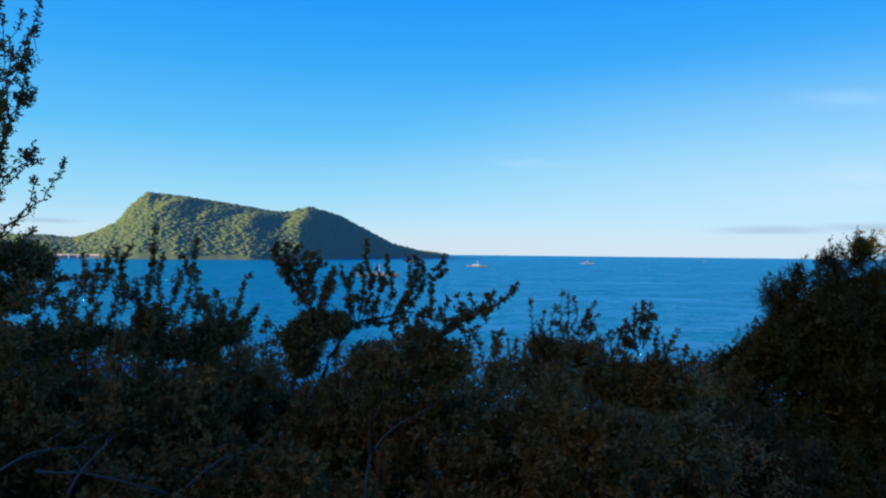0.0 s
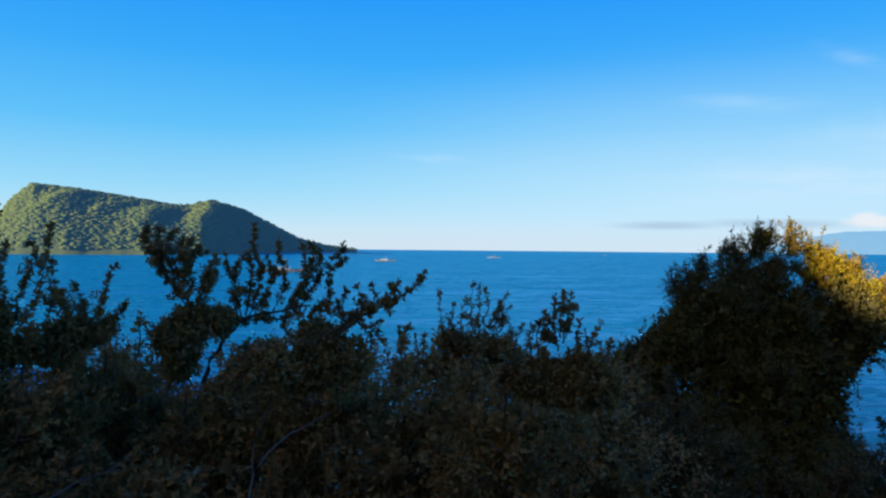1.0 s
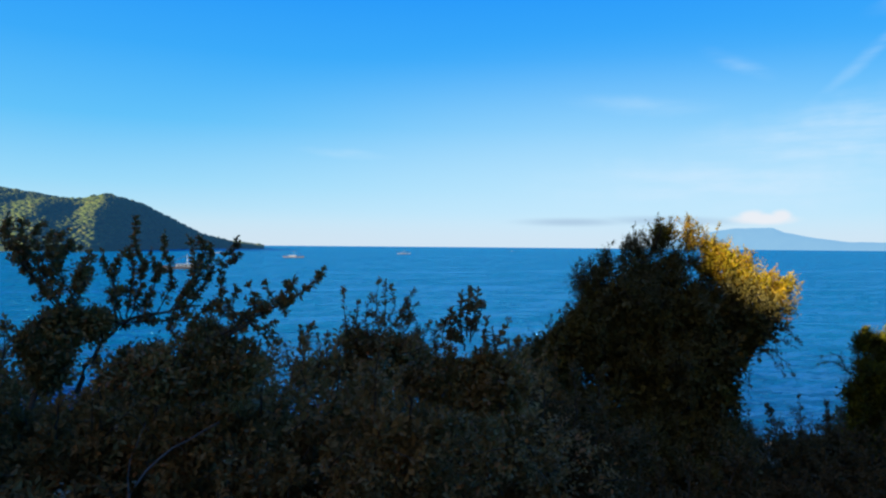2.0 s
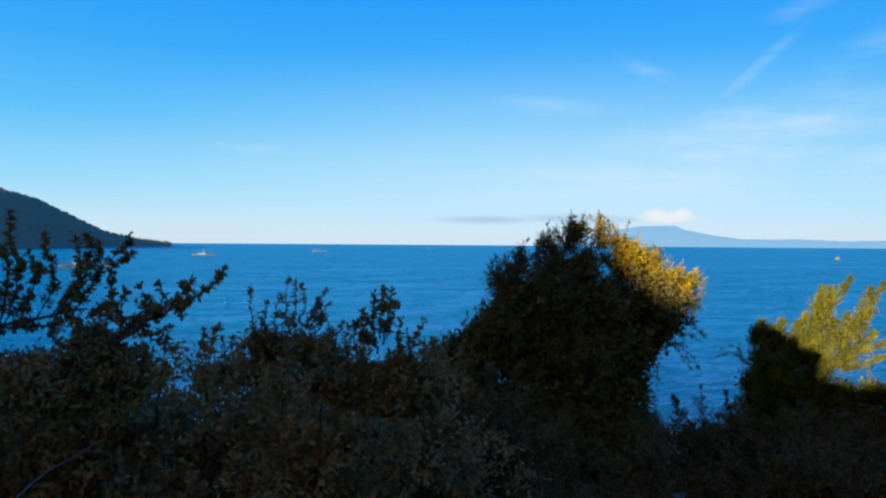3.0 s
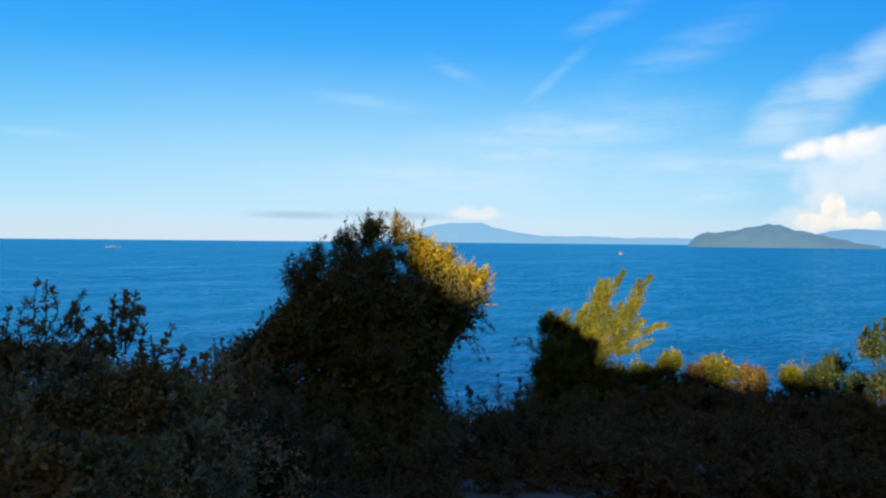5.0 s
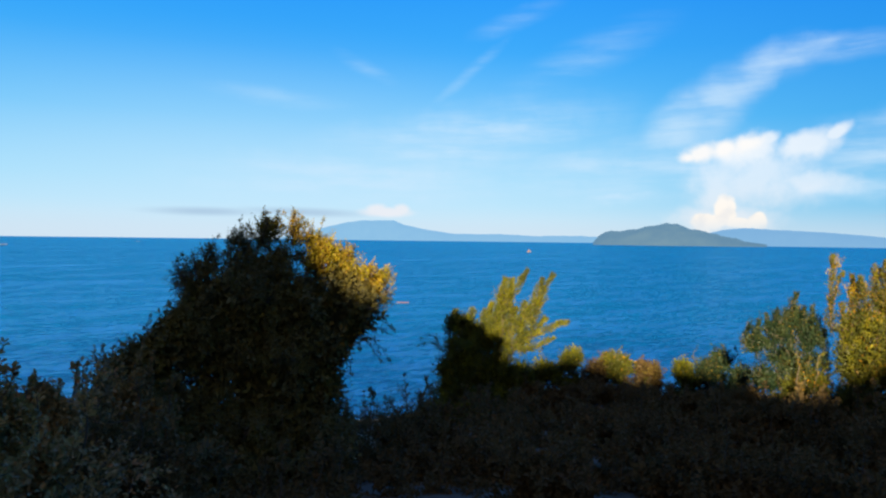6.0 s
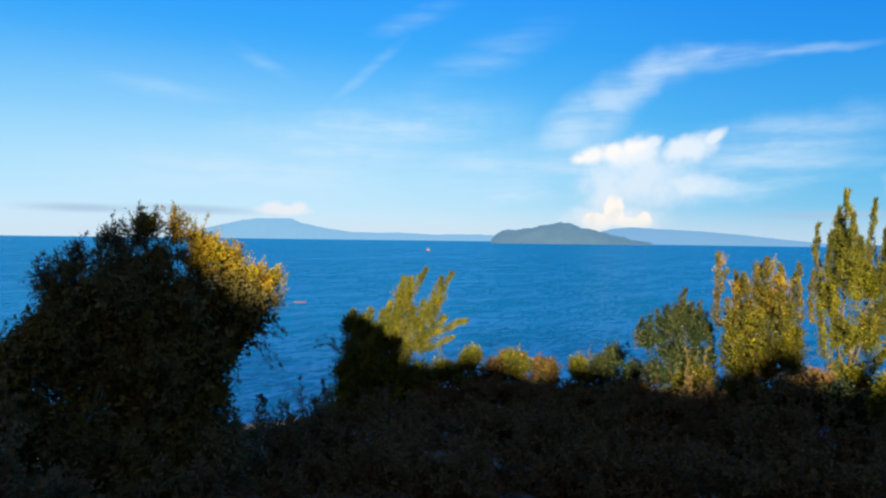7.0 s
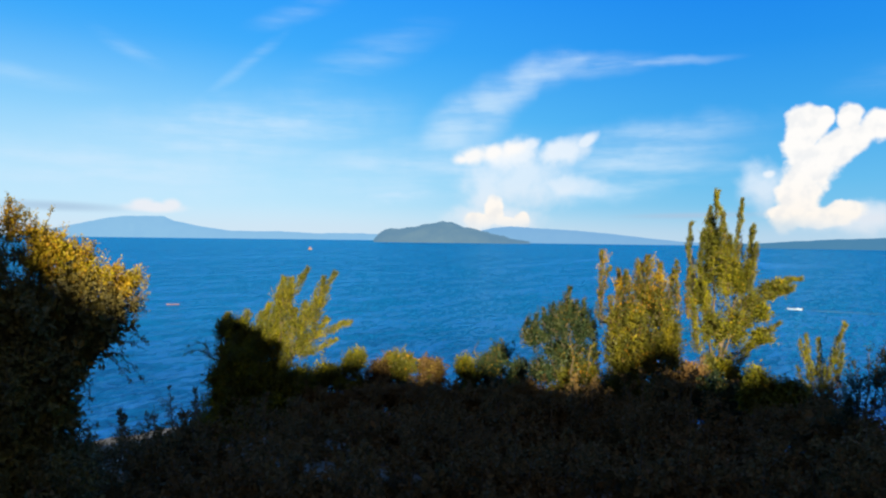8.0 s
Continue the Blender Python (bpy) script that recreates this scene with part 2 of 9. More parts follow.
def sea_material():
    m, k, p, out = material("sea_water")
    place = k.add("ShaderNodeTexCoord").outputs["Object"]
    far = k.add("ShaderNodeMapping")
    k.put(far.inputs["Vector"], place)
    far.inputs["Rotation"].default_value, far.inputs["Scale"].default_value = (0, 0, radians(35)), (1.0, 2.4, 1)
    ripple, swell = k.noise(far.outputs[0], 0.9, 5, 0.6), k.noise(far.outputs[0], 0.16, 4, 0.55)
    slick = k.add("ShaderNodeMapping")
    k.put(slick.inputs["Vector"], place)
    slick.inputs["Rotation"].default_value, slick.inputs["Scale"].default_value = (0, 0, radians(-25)), (0.004, 0.022, 1)
    calm = k.span(k.noise(slick.outputs[0], 1.0, 4, 0.6), 0.56, 0.72)
    # two long slicks of still water lying across the bay
    for x, y, long, wide in ((66.0, 250.0, 30.0, 5.0), (112.0, 262.0, 22.0, 4.0)):
        away = k.vec("SUBTRACT", place, (x, y, 0.0))
        lie = k.add("ShaderNodeMapping")
        k.put(lie.inputs["Vector"], away)
        lie.inputs["Rotation"].default_value, lie.inputs["Scale"].default_value = (0, 0, radians(13)), (1 / long, 1 / wide, 0)
        reach = k.math("ADD", k.vec("LENGTH", lie.outputs[0]), k.math("MULTIPLY", k.math("SUBTRACT", swell, 0.5), 1.2))
        calm = k.math("MAXIMUM", calm, k.span(reach, 1.1, 0.4))
    b1, b2 = k.add("ShaderNodeBump"), k.add("ShaderNodeBump")
    b1.inputs["Distance"].default_value, b2.inputs["Distance"].default_value = 1.6, 0.6
    k.put(b1.inputs["Strength"], 0.9), k.put(b2.inputs["Strength"], k.math("SUBTRACT", 0.9, k.math("MULTIPLY", calm, 0.45)))
    k.put(b1.inputs["Height"], swell), k.put(b2.inputs["Height"], ripple), k.put(b2.inputs["Normal"], b1.outputs[0])
    # sky reflection painted as gloss noise at three wave sizes, without tilted waves
    waves = [k.noise(far.outputs[0], s, 3, 0.6) for s in (0.75, 0.22, 0.05)]
    facet_gloss = k.span(k.math("ADD", k.math("ADD", k.math("MULTIPLY", waves[0], 0.45), k.math("MULTIPLY", waves[1], 0.35)), k.math("MULTIPLY", waves[2], 0.3)), 0.48, 0.65)
    body = k.add("ShaderNodeBsdfDiffuse")
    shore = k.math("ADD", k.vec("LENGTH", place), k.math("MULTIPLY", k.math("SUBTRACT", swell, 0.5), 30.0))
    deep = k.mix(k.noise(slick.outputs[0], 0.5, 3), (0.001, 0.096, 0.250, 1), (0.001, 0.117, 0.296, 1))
    # body colour is darker within 40 metres, blending out by 95
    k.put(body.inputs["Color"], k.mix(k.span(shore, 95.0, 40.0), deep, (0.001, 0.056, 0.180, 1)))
    shine, mixed = k.add("ShaderNodeBsdfGlossy"), k.add("ShaderNodeMixShader")
    # blue tint put into the reflection to hold back the pale horizon
    shine.inputs["Roughness"].default_value, shine.inputs["Color"].default_value = 0.12, (0.22, 0.66, 1.0, 1)
    k.put(body.inputs["Normal"], b2.outputs[0]), k.put(shine.inputs["Normal"], b2.outputs[0])
    k.put(mixed.inputs[0], k.math("ADD", k.math("MULTIPLY", facet_gloss, 0.48), k.math("ADD", 0.12, k.math("MULTIPLY", calm, 0.28))))
    k.put(mixed.inputs[1], body.outputs[0]), k.put(mixed.inputs[2], shine.outputs[0]), k.put(out.inputs[0], mixed.outputs[0])
    return m


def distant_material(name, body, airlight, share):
    """Far land whose haze, the lit air before it, is mixed in as surface glow."""
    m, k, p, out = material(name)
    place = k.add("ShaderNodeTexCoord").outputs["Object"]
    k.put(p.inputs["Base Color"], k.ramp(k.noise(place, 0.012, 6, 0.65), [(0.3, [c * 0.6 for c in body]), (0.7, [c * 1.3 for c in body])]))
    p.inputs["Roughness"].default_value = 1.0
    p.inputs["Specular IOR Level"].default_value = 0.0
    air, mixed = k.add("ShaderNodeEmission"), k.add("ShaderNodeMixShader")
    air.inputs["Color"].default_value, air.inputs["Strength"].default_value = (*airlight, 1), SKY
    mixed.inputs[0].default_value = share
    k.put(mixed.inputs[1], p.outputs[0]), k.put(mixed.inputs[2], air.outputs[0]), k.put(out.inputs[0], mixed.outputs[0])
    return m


def paint(name, colour, rough=0.5, wear=0.3):
    m, k, p, out = material(name)
    place = k.add("ShaderNodeTexCoord").outputs["Object"]
    k.put(p.inputs["Base Color"], k.mix(k.math("MULTIPLY", k.noise(place, 1.5, 5), wear), (*colour, 1), (*[c * 0.4 for c in colour], 1)))
    p.inputs["Roughness"].default_value = rough
    return m


SEA = sea_material()
SOIL = rough_material("dry_soil", (0.050, 0.037, 0.025), (0.11, 0.082, 0.056), 0.9, 0.95, 0.6)
BARK = rough_material("grey_brown_bark", (0.03, 0.022, 0.015), (0.09, 0.067, 0.048), 6.0, 0.9, 0.6)
DEAD = rough_material("bleached_dead_wood", (0.055, 0.050, 0.050), (0.115, 0.106, 0.104), 9.0, 0.85, 0.4)
SHRUB_LEAF = leaf_material("dark_shrub_leaf", [(0.100, 0.074, 0.026), (0.200, 0.131, 0.040), (0.312, 0.194, 0.055)], (0.350, 0.147, 0.046), 0.10, 0.36, spec=0.5)
THICKET_LEAF = leaf_material("thicket_leaf", [(0.165, 0.102, 0.038), (0.260, 0.156, 0.050), (0.340, 0.196, 0.060)], (0.380, 0.165, 0.054), 0.14, 0.5, spec=0.32)
# the next two are thicket leaves toned down to hold the shade
SHADE_LEAF = leaf_material("shade_toned_thicket_leaf", [(0.147, 0.087, 0.034), (0.245, 0.140, 0.048), (0.350, 0.190, 0.060)], (0.364, 0.161, 0.050), 0.12, 0.6)
DEEP_SHADE_LEAF = leaf_material("deep_shade_dull_leaf", [(0.086, 0.057, 0.022), (0.105, 0.069, 0.026), (0.125, 0.080, 0.029)], (0.14, 0.074, 0.027), 0.12, 0.7)
TREE_LEAF = leaf_material("olive_tree_leaf", [(0.082, 0.076, 0.034), (0.110, 0.096, 0.032), (0.130, 0.104, 0.018)], (0.14, 0.085, 0.014), 0.03, thin=0.12)
# rusty young leaf, brightened to carry the sunlight on the upper crowns
SUNLIT_YOUNG_LEAF = leaf_material("sunlit_rust_young_leaf", [(0.10, 0.090, 0.006), (0.18, 0.128, 0.008), (0.24, 0.134, 0.008)], (0.22, 0.19, 0.010), 0.12, thin=0.2)
GOLD_LEAF = leaf_material("yellow_green_leaf", [(0.040, 0.046, 0.010), (0.082, 0.090, 0.007), (0.20, 0.182, 0.009)], (0.19, 0.14, 0.009), 0.06, young=0.38)
AMBER_LEAF = leaf_material("amber_leaf", [(0.036, 0.040, 0.010), (0.066, 0.068, 0.007), (0.175, 0.148, 0.010)], (0.21, 0.11, 0.010), 0.07, young=0.40)
RUST_LEAF = leaf_material("rust_red_leaf", [(0.026, 0.020, 0.007), (0.060, 0.038, 0.014), (0.11, 0.065, 0.020)], (0.12, 0.09, 0.02), 0.15, young=0.36)
# grey-green leaf, darkened further in colour to stand for shade
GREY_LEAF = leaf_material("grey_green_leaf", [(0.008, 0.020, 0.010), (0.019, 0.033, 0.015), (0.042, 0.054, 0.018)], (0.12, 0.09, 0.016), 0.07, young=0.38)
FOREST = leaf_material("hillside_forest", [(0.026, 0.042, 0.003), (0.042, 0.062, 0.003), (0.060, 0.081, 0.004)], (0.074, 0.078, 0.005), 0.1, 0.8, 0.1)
# forest and slope both carry blue haze as a faint surface glow
with_haze_glow(FOREST, (0.05, 0.22, 0.56), 0.17)
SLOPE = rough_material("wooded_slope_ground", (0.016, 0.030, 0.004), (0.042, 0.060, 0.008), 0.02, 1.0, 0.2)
with_haze_glow(SLOPE, (0.05, 0.22, 0.56), 0.14)


# ---- building blocks ----
rng = np.random.default_rng(7)


def spot(az, d, el=None, up=0.0):
    """A place by compass bearing and distance from the walk's start, at an angle of height or a height over the eye."""
    z = EYE + (d * math.tan(radians(el - DIP)) if el is not None else up)
    return np.array((d * math.sin(radians(az)), d * math.cos(radians(az)), z))


def mesh_of(name, verts, faces, mat, smooth=False):
    me = bpy.data.meshes.new(name)
    verts = np.asarray(verts, np.float32)
    groups = faces if isinstance(faces, list) else [faces]
    loops = np.concatenate([np.ravel(f) for f in groups]).astype(np.int32)
    sizes = np.concatenate([np.full(len(f), f.shape[1], np.int32) for f in groups])
    me.vertices.add(len(verts)), me.loops.add(len(loops)), me.polygons.add(len(sizes))
    me.vertices.foreach_set("co", verts.ravel())
    me.loops.foreach_set("vertex_index", loops)
    me.polygons.foreach_set("loop_start", np.r_[0, np.cumsum(sizes)[:-1]].astype(np.int32))
    me.polygons.foreach_set("use_smooth", np.full(len(sizes), smooth))
    me.update(calc_edges=True)
    me.materials.append(mat)
    return me


def part(name, verts, faces, mat, parent, label="", smooth=False):
    ob = new(name, mesh_of(name, verts, faces, mat, smooth))
    ob.parent = parent
    return tagged(ob, label)


def thing(name, place, label, category, group="", kind=""):
    ob = new(name)
    ob.location = place
    return tagged(ob, label, category, group, kind)


def unit(v):
    return v / np.maximum(np.linalg.norm(v, axis=-1, keepdims=True), 1e-9)


def tube(points, radii, sides=5):
    """A round stem along a line of points."""
    p, r = np.asarray(points, float), np.asarray(radii, float)
    t = unit(np.gradient(p, axis=0))
    e = unit(np.cross(t, np.where(np.abs(t[:, 2:]) > 0.9, (1.0, 0, 0), (0, 0, 1.0))))
    f = np.cross(t, e)
    a = np.linspace(0, 2 * np.pi, sides, endpoint=False)
    ring = e[:, None] * np.cos(a)[:, None] + f[:, None] * np.sin(a)[:, None]
    v = (p[:, None] + ring * r[:, None, None]).reshape(-1, 3)
    n = len(p)
    i, j = np.meshgrid(np.arange(n - 1), np.arange(sides), indexing="ij")
    k = (j + 1) % sides
    q = np.stack([i * sides + j, i * sides + k, (i + 1) * sides + k, (i + 1) * sides + j], -1).reshape(-1, 4)
    return v, q


def joined(pieces):
    """Several (verts, quads) as one."""
    vs, fs, n = [], [], 0
    for v, f in pieces:
        vs.append(v), fs.append(f + n)
        n += len(v)
    return np.concatenate(vs), np.concatenate(fs)


def bent_line(a, b, sag=0.1, n=7, wander=0.04):
    """A stem's line from a to b, bowed sideways and upward, a little crooked."""
    a, b = np.asarray(a, float), np.asarray(b, float)
    t = np.linspace(0, 1, n)[:, None]
    size = np.linalg.norm(b - a)
    side = rng.normal(size=3) * 0.6 + (0, 0, 0.5)
    line = a + (b - a) * t + np.sin(np.pi * t) * side * sag * size
    line[1:-1] += rng.normal(size=(n - 2, 3)) * wander * size * 0.5
    return line


def blades(pos, axis, normal, length, width):
    """Leaf blades: six-cornered, folded on the midrib and curled down at the tip."""
    axis = unit(axis)
    side = unit(np.cross(axis, normal))
    normal = np.cross(side, axis)
    u = np.array((0.0, 0.36, 0.80, 1.0, 0.80, 0.36))
    w = np.array((0.0, -0.40, -0.42, 0.0, 0.42, 0.40))
    h = np.array((0.0, 0.10, 0.06, -0.10, 0.06, 0.10))
    L, W = length[:, None, None], width[:, None, None]
    v = pos[:, None] + axis[:, None] * u[:, None] * L + side[:, None] * w[:, None] * W + normal[:, None] * h[:, None] * L
    n = np.arange(len(pos))[:, None] * 6
    f = np.stack([n + (0, 1, 2, 3), n + (0, 3, 4, 5)], 1).reshape(-1, 4)
    return v.reshape(-1, 3), f


def plain_blades(pos, axis, normal, length, width):
    """Leaf blades of four corners, folded on the midrib, for the deep thickets."""
    axis = unit(axis)
    side = unit(np.cross(axis, normal))
    normal = np.cross(side, axis)
    u, w, h = np.array((0.0, 0.58, 1.0, 0.58)), np.array((0.0, -0.5, 0.0, 0.5)), np.array((0.0, 0.09, -0.05, 0.09))
    L, W = length[:, None, None], width[:, None, None]
    v = pos[:, None] + axis[:, None] * u[:, None] * L + side[:, None] * w[:, None] * W + normal[:, None] * h[:, None] * L
    n = np.arange(len(pos))[:, None] * 4
    return v.reshape(-1, 3), np.stack([n + (0, 1, 2), n + (0, 2, 3)], 1).reshape(-1, 3)


def leafy(p0, way, size, count, leaf, open_=0.8, plain=False):
    """Leaves set in a spiral on straight twigs that start at p0 and run along way for size metres."""
    n = len(p0)
    way = unit(way)
    e = unit(np.cross(way, rng.normal(size=(n, 3))))
    f = np.cross(way, e)
    t = (np.arange(count) + rng.uniform(0.2, 0.9, (n, count))) / count
    turn = 2.4 * np.arange(count) + rng.uniform(0, 6.3, (n, 1)) + rng.normal(size=(n, count)) * 0.4
    radial = e[:, None] * np.cos(turn)[..., None] + f[:, None] * np.sin(turn)[..., None]
    pos = p0[:, None] + way[:, None] * (t * size[:, None])[..., None]
    axis = way[:, None] * (0.75 - 0.2 * t[..., None]) + radial * open_ + rng.normal(size=pos.shape) * 0.22
    normal = np.array((0, 0, 0.4)) + way[:, None] * 0.45 + rng.normal(size=pos.shape) * 0.65
    size_l = leaf * rng.uniform(0.65, 1.2, (n, count)) * (1.05 - 0.35 * t)
    return (plain_blades if plain else blades)(pos.reshape(-1, 3), axis.reshape(-1, 3), normal.reshape(-1, 3), size_l.ravel(), size_l.ravel() * rng.uniform(0.42, 0.64, n * count))


class Plant:
    """A woody plant in its own frame: r to the right and f away as seen from the walk, z over the eye's height."""

    def __init__(self, name, place, facing, label, category, leaf_mat, leaf=0.04, group="", plain=False, sink=0.0):
        a = radians(facing)
        self.o, self.sink = np.array((place[0], place[1], EYE)), sink
        self.right, self.away = np.array((math.cos(a), -math.sin(a), 0)), np.array((math.sin(a), math.cos(a), 0))
        self.leaf, self.leaf_mat, self.plain = leaf, leaf_mat, plain
        self.floor = ground_at(place[0], place[1])
        self.root = thing(name, (place[0], place[1], self.floor), label, category, group)
        self.twigs, self.old, self.young, self.limbs = [], [], [], []
        self.leaves = self.old

    def at(self, r, f, z):
        return self.right * r + self.away * f + np.array((0, 0, z - self.sink + EYE - self.floor))

    def fresh(self, on):
        """What is added while on is young growth, sunlight put into its own rusty leaf."""
        self.leaves = self.young if on else self.old

    def foot(self, r=0.0, f=0.0):
        p = self.o + self.right * r + self.away * f
        return self.at(r, f, ground_at(p[0], p[1]) - EYE - 0.06)

    def limb(self, a, b, r0, r1, sag=0.08, name="branch", n=8):
        line = bent_line(a, b, sag, n)
        self.limbs.append((name, *tube(line, np.linspace(r0, r1, n), 7)))
        return line

    def shoot(self, a, b, thick=0.006, side=0.10, gap=0.05, sag=0.08, leaf=None, thick_tip=0.0015, fill=7):
        """A long shoot with short side twigs, all leafy."""
        line = bent_line(a, b, sag, 9, 0.02)
        self.twigs.append(tube(line, np.linspace(thick, thick_tip, 9), 4))
        size = np.linalg.norm(line[-1] - line[0])
        n = max(4, int(size / gap))
        t = np.sort(rng.uniform(0.12, 1.0, n))
        pos = np.stack([np.interp(t, np.linspace(0, 1, 9), line[:, c]) for c in range(3)], 1)
        along = unit(np.gradient(line, axis=0))
        way = np.stack([np.interp(t, np.linspace(0, 1, 9), along[:, c]) for c in range(3)], 1)
        way = unit(unit(way) * 0.9 + unit(np.cross(way, rng.normal(size=(n, 3)))) * 0.75 + (0, 0, 0.15))
        reach = side * rng.uniform(0.5, 1.25, n) * (1.15 - 0.7 * t)
        self.leaves.append(leafy(pos, way, reach, fill, leaf or self.leaf, plain=self.plain))
        for p, w, s in zip(pos, way, reach):
            self.twigs.append(tube(np.stack([p, p + w * s * 0.9]), (thick * 0.35, 0.0008), 3))
        tip = unit(line[-1] - line[-2])
        self.leaves.append(leafy(line[-3:-2], tip[None], np.array([size * 0.26]), 8, leaf or self.leaf, 0.6, self.plain))
        return line

    def course(self, pts, n=13, wander=0.012):
        """A smooth, slightly crooked line through places given as r, f, z."""
        q = np.array([self.at(*v) for v in pts])
        if len(q) == 2:
            q = np.stack([q[0], q.mean(0), q[1]])
        far = np.r_[0, np.cumsum(np.linalg.norm(np.diff(q, axis=0), axis=1))]
        t, u = far / far[-1], np.linspace(0, 1, n)
        slope = np.gradient(q, t, axis=0)
        i = np.clip(np.searchsorted(t, u, side="right") - 1, 0, len(t) - 2)
        h = (t[i + 1] - t[i])[:, None]
        s = ((u - t[i])[:, None]) / h
        line = q[i] * (1 + 2 * s) * (1 - s) ** 2 + slope[i] * h * s * (1 - s) ** 2 + q[i + 1] * s**2 * (3 - 2 * s) - slope[i + 1] * h * s**2 * (1 - s)
        line[1:-1] += rng.normal(size=(n - 2, 3)) * wander * far[-1]
        return line

    def bough(self, pts, r0, r1, name="branch"):
        line = self.course(pts)
        self.limbs.append((name, *tube(line, np.linspace(r0, r1, len(line)), 7)))

    def spray(self, pts, thick, side, gap, fill, leaf=None):
        """A leafy sprig along a bent line, with short twigs that lean forward."""
        line = self.course(pts)
        n_l, u = len(line), np.linspace(0, 1, len(line))
        self.twigs.append(tube(line, np.linspace(thick, thick * 0.25, n_l), 4))
        size = np.linalg.norm(np.diff(line, axis=0), axis=1).sum()
        n = max(5, int(size / gap))
        t = np.sort(rng.uniform(0.1, 1.0, n))
        pos = np.stack([np.interp(t, u, line[:, c]) for c in range(3)], 1)
        along = unit(np.gradient(line, axis=0))
        way = unit(np.stack([np.interp(t, u, along[:, c]) for c in range(3)], 1))
        way = unit(way + unit(np.cross(way, rng.normal(size=(n, 3)))) * 0.8 + (0, 0, 0.12))
        reach = side * rng.uniform(0.45, 1.3, n) * (1.2 - 0.75 * t)
        self.leaves.append(leafy(pos, way, reach, fill, leaf or self.leaf, plain=self.plain))
        self.leaves.append(leafy(line[-2:-1], unit(line[-1:] - line[-2:-1]), np.array([size * 0.1 + side * 0.4]), 6, leaf or self.leaf, 0.5, self.plain))
        for q, w, s in zip(pos[::2], way[::2], reach[::2]):
            self.twigs.append(tube(np.stack([q, q + w * s * 0.9]), (thick * 0.35, 0.0008), 3))

    def brush(self, pts, width, twigs, reach, tip=0.35):
        """A plume of fine upright twigs round a bent line, narrowing to its tip."""
        line = self.course(pts)
        n_l, u = len(line), np.linspace(0, 1, len(line))
        self.twigs.append(tube(line, np.linspace(0.012, 0.002, n_l), 5))
        t = rng.uniform(0.0, 1.0, twigs)
        pos = np.stack([np.interp(t, u, line[:, c]) for c in range(3)], 1)
        along = unit(np.gradient(line, axis=0))
        lead = unit(np.stack([np.interp(t, u, along[:, c]) for c in range(3)], 1))
        out = unit(np.cross(lead, rng.normal(size=(twigs, 3))))
        lumps = 1 + 0.3 * np.sin(t * rng.uniform(14, 22) + rng.uniform(0, 6))
        spread = width * np.sqrt(rng.uniform(0, 1, twigs)) * (1 - (1 - tip) * t**1.5) * lumps
        way = unit(lead + out * 0.45 + rng.normal(size=(twigs, 3)) * 0.25)
        size = reach * rng.uniform(0.6, 1.2, twigs) * (1.1 - 0.5 * t)
        self.tufts(pos + out * spread[:, None] - way * size[:, None] * 0.6, way, size, 9, None)

    def tufts(self, p, way, size, count, leaf):
        self.leaves.append(leafy(p, way, size, count, leaf or self.leaf, plain=self.plain))
        for q, w, s in zip(p[::8], way[::8], size[::8]):
            self.twigs.append(tube(np.stack([q - w * s * 0.4, q + w * s * 0.8]), (0.004, 0.0012), 3))

    def lobe(self, r, f, z, rr, rf, rz, twigs, reach=0.22, count=9, leaf=None, up=0.6, shell=0.42):
        """An oval mass of leafy tufts, denser towards its skin, with gaps between the tufts."""
        heads = max(3, twigs // 11)
        d = unit(rng.normal(size=(heads, 3)))
        depth = rng.uniform(0, 1, (heads, 1)) ** shell * (1 + 0.13 * np.sin(d[:, :1] * 5 + d[:, 2:] * 4 + d[:, 1:2] * 6))
        c = self.at(r, f, z)
        p = c + self.right * (d[:, :1] * depth * rr) + self.away * (d[:, 1:2] * depth * rf) + np.array((0, 0, 1.0)) * (d[:, 2:] * depth * rz)
        out = unit(self.right * d[:, :1] + self.away * d[:, 1:2] + np.array((0, 0, 1.0)) * d[:, 2:])
        lead = unit(out * 0.8 + np.array((0, 0, up)) + rng.normal(size=d.shape) * 0.3)
        pick = rng.integers(0, heads, twigs)
        way = unit(lead[pick] + rng.normal(size=(twigs, 3)) * 0.55)
        size = reach * rng.uniform(0.6, 1.3, twigs)
        start = p[pick] + rng.normal(size=(twigs, 3)) * reach * 0.22 - lead[pick] * reach * 0.5
        self.tufts(start, way, size, count, leaf)

    def core(self, r, f, z, rr, rf, rz, twigs, leaf=0.15):
        """Oversized leaves added inside a plant to close gaps and darken its heart."""
        self.lobe(r, f, z - rz * 0.25, rr * 0.8, rf * 0.6, rz * 0.7, int(11.0 / leaf), reach=leaf * 2, count=8, leaf=leaf, shell=0.8)

    def done(self):
        for name, v, f in self.limbs:
            part(name, v, f, BARK, self.root, smooth=True)
        if self.twigs:
            tagged(part("brushwood", *joined(self.twigs), BARK, self.root), "thin bare twigs between the leaves", kind="stuff")
        tagged(part("foliage", *joined(self.old), self.leaf_mat, self.root), "small overlapping leaves", kind="stuff")
        if self.young:
            tagged(part("sunlit_young_foliage", *joined(self.young), SUNLIT_YOUNG_LEAF, self.root), "rust-orange young leaves with sunlight put into their colour", kind="stuff")
        return self.root


# ---- ground, sea and far land ----
BACK = np.array((math.sin(radians(SUN_AZ)), math.cos(radians(SUN_AZ))))
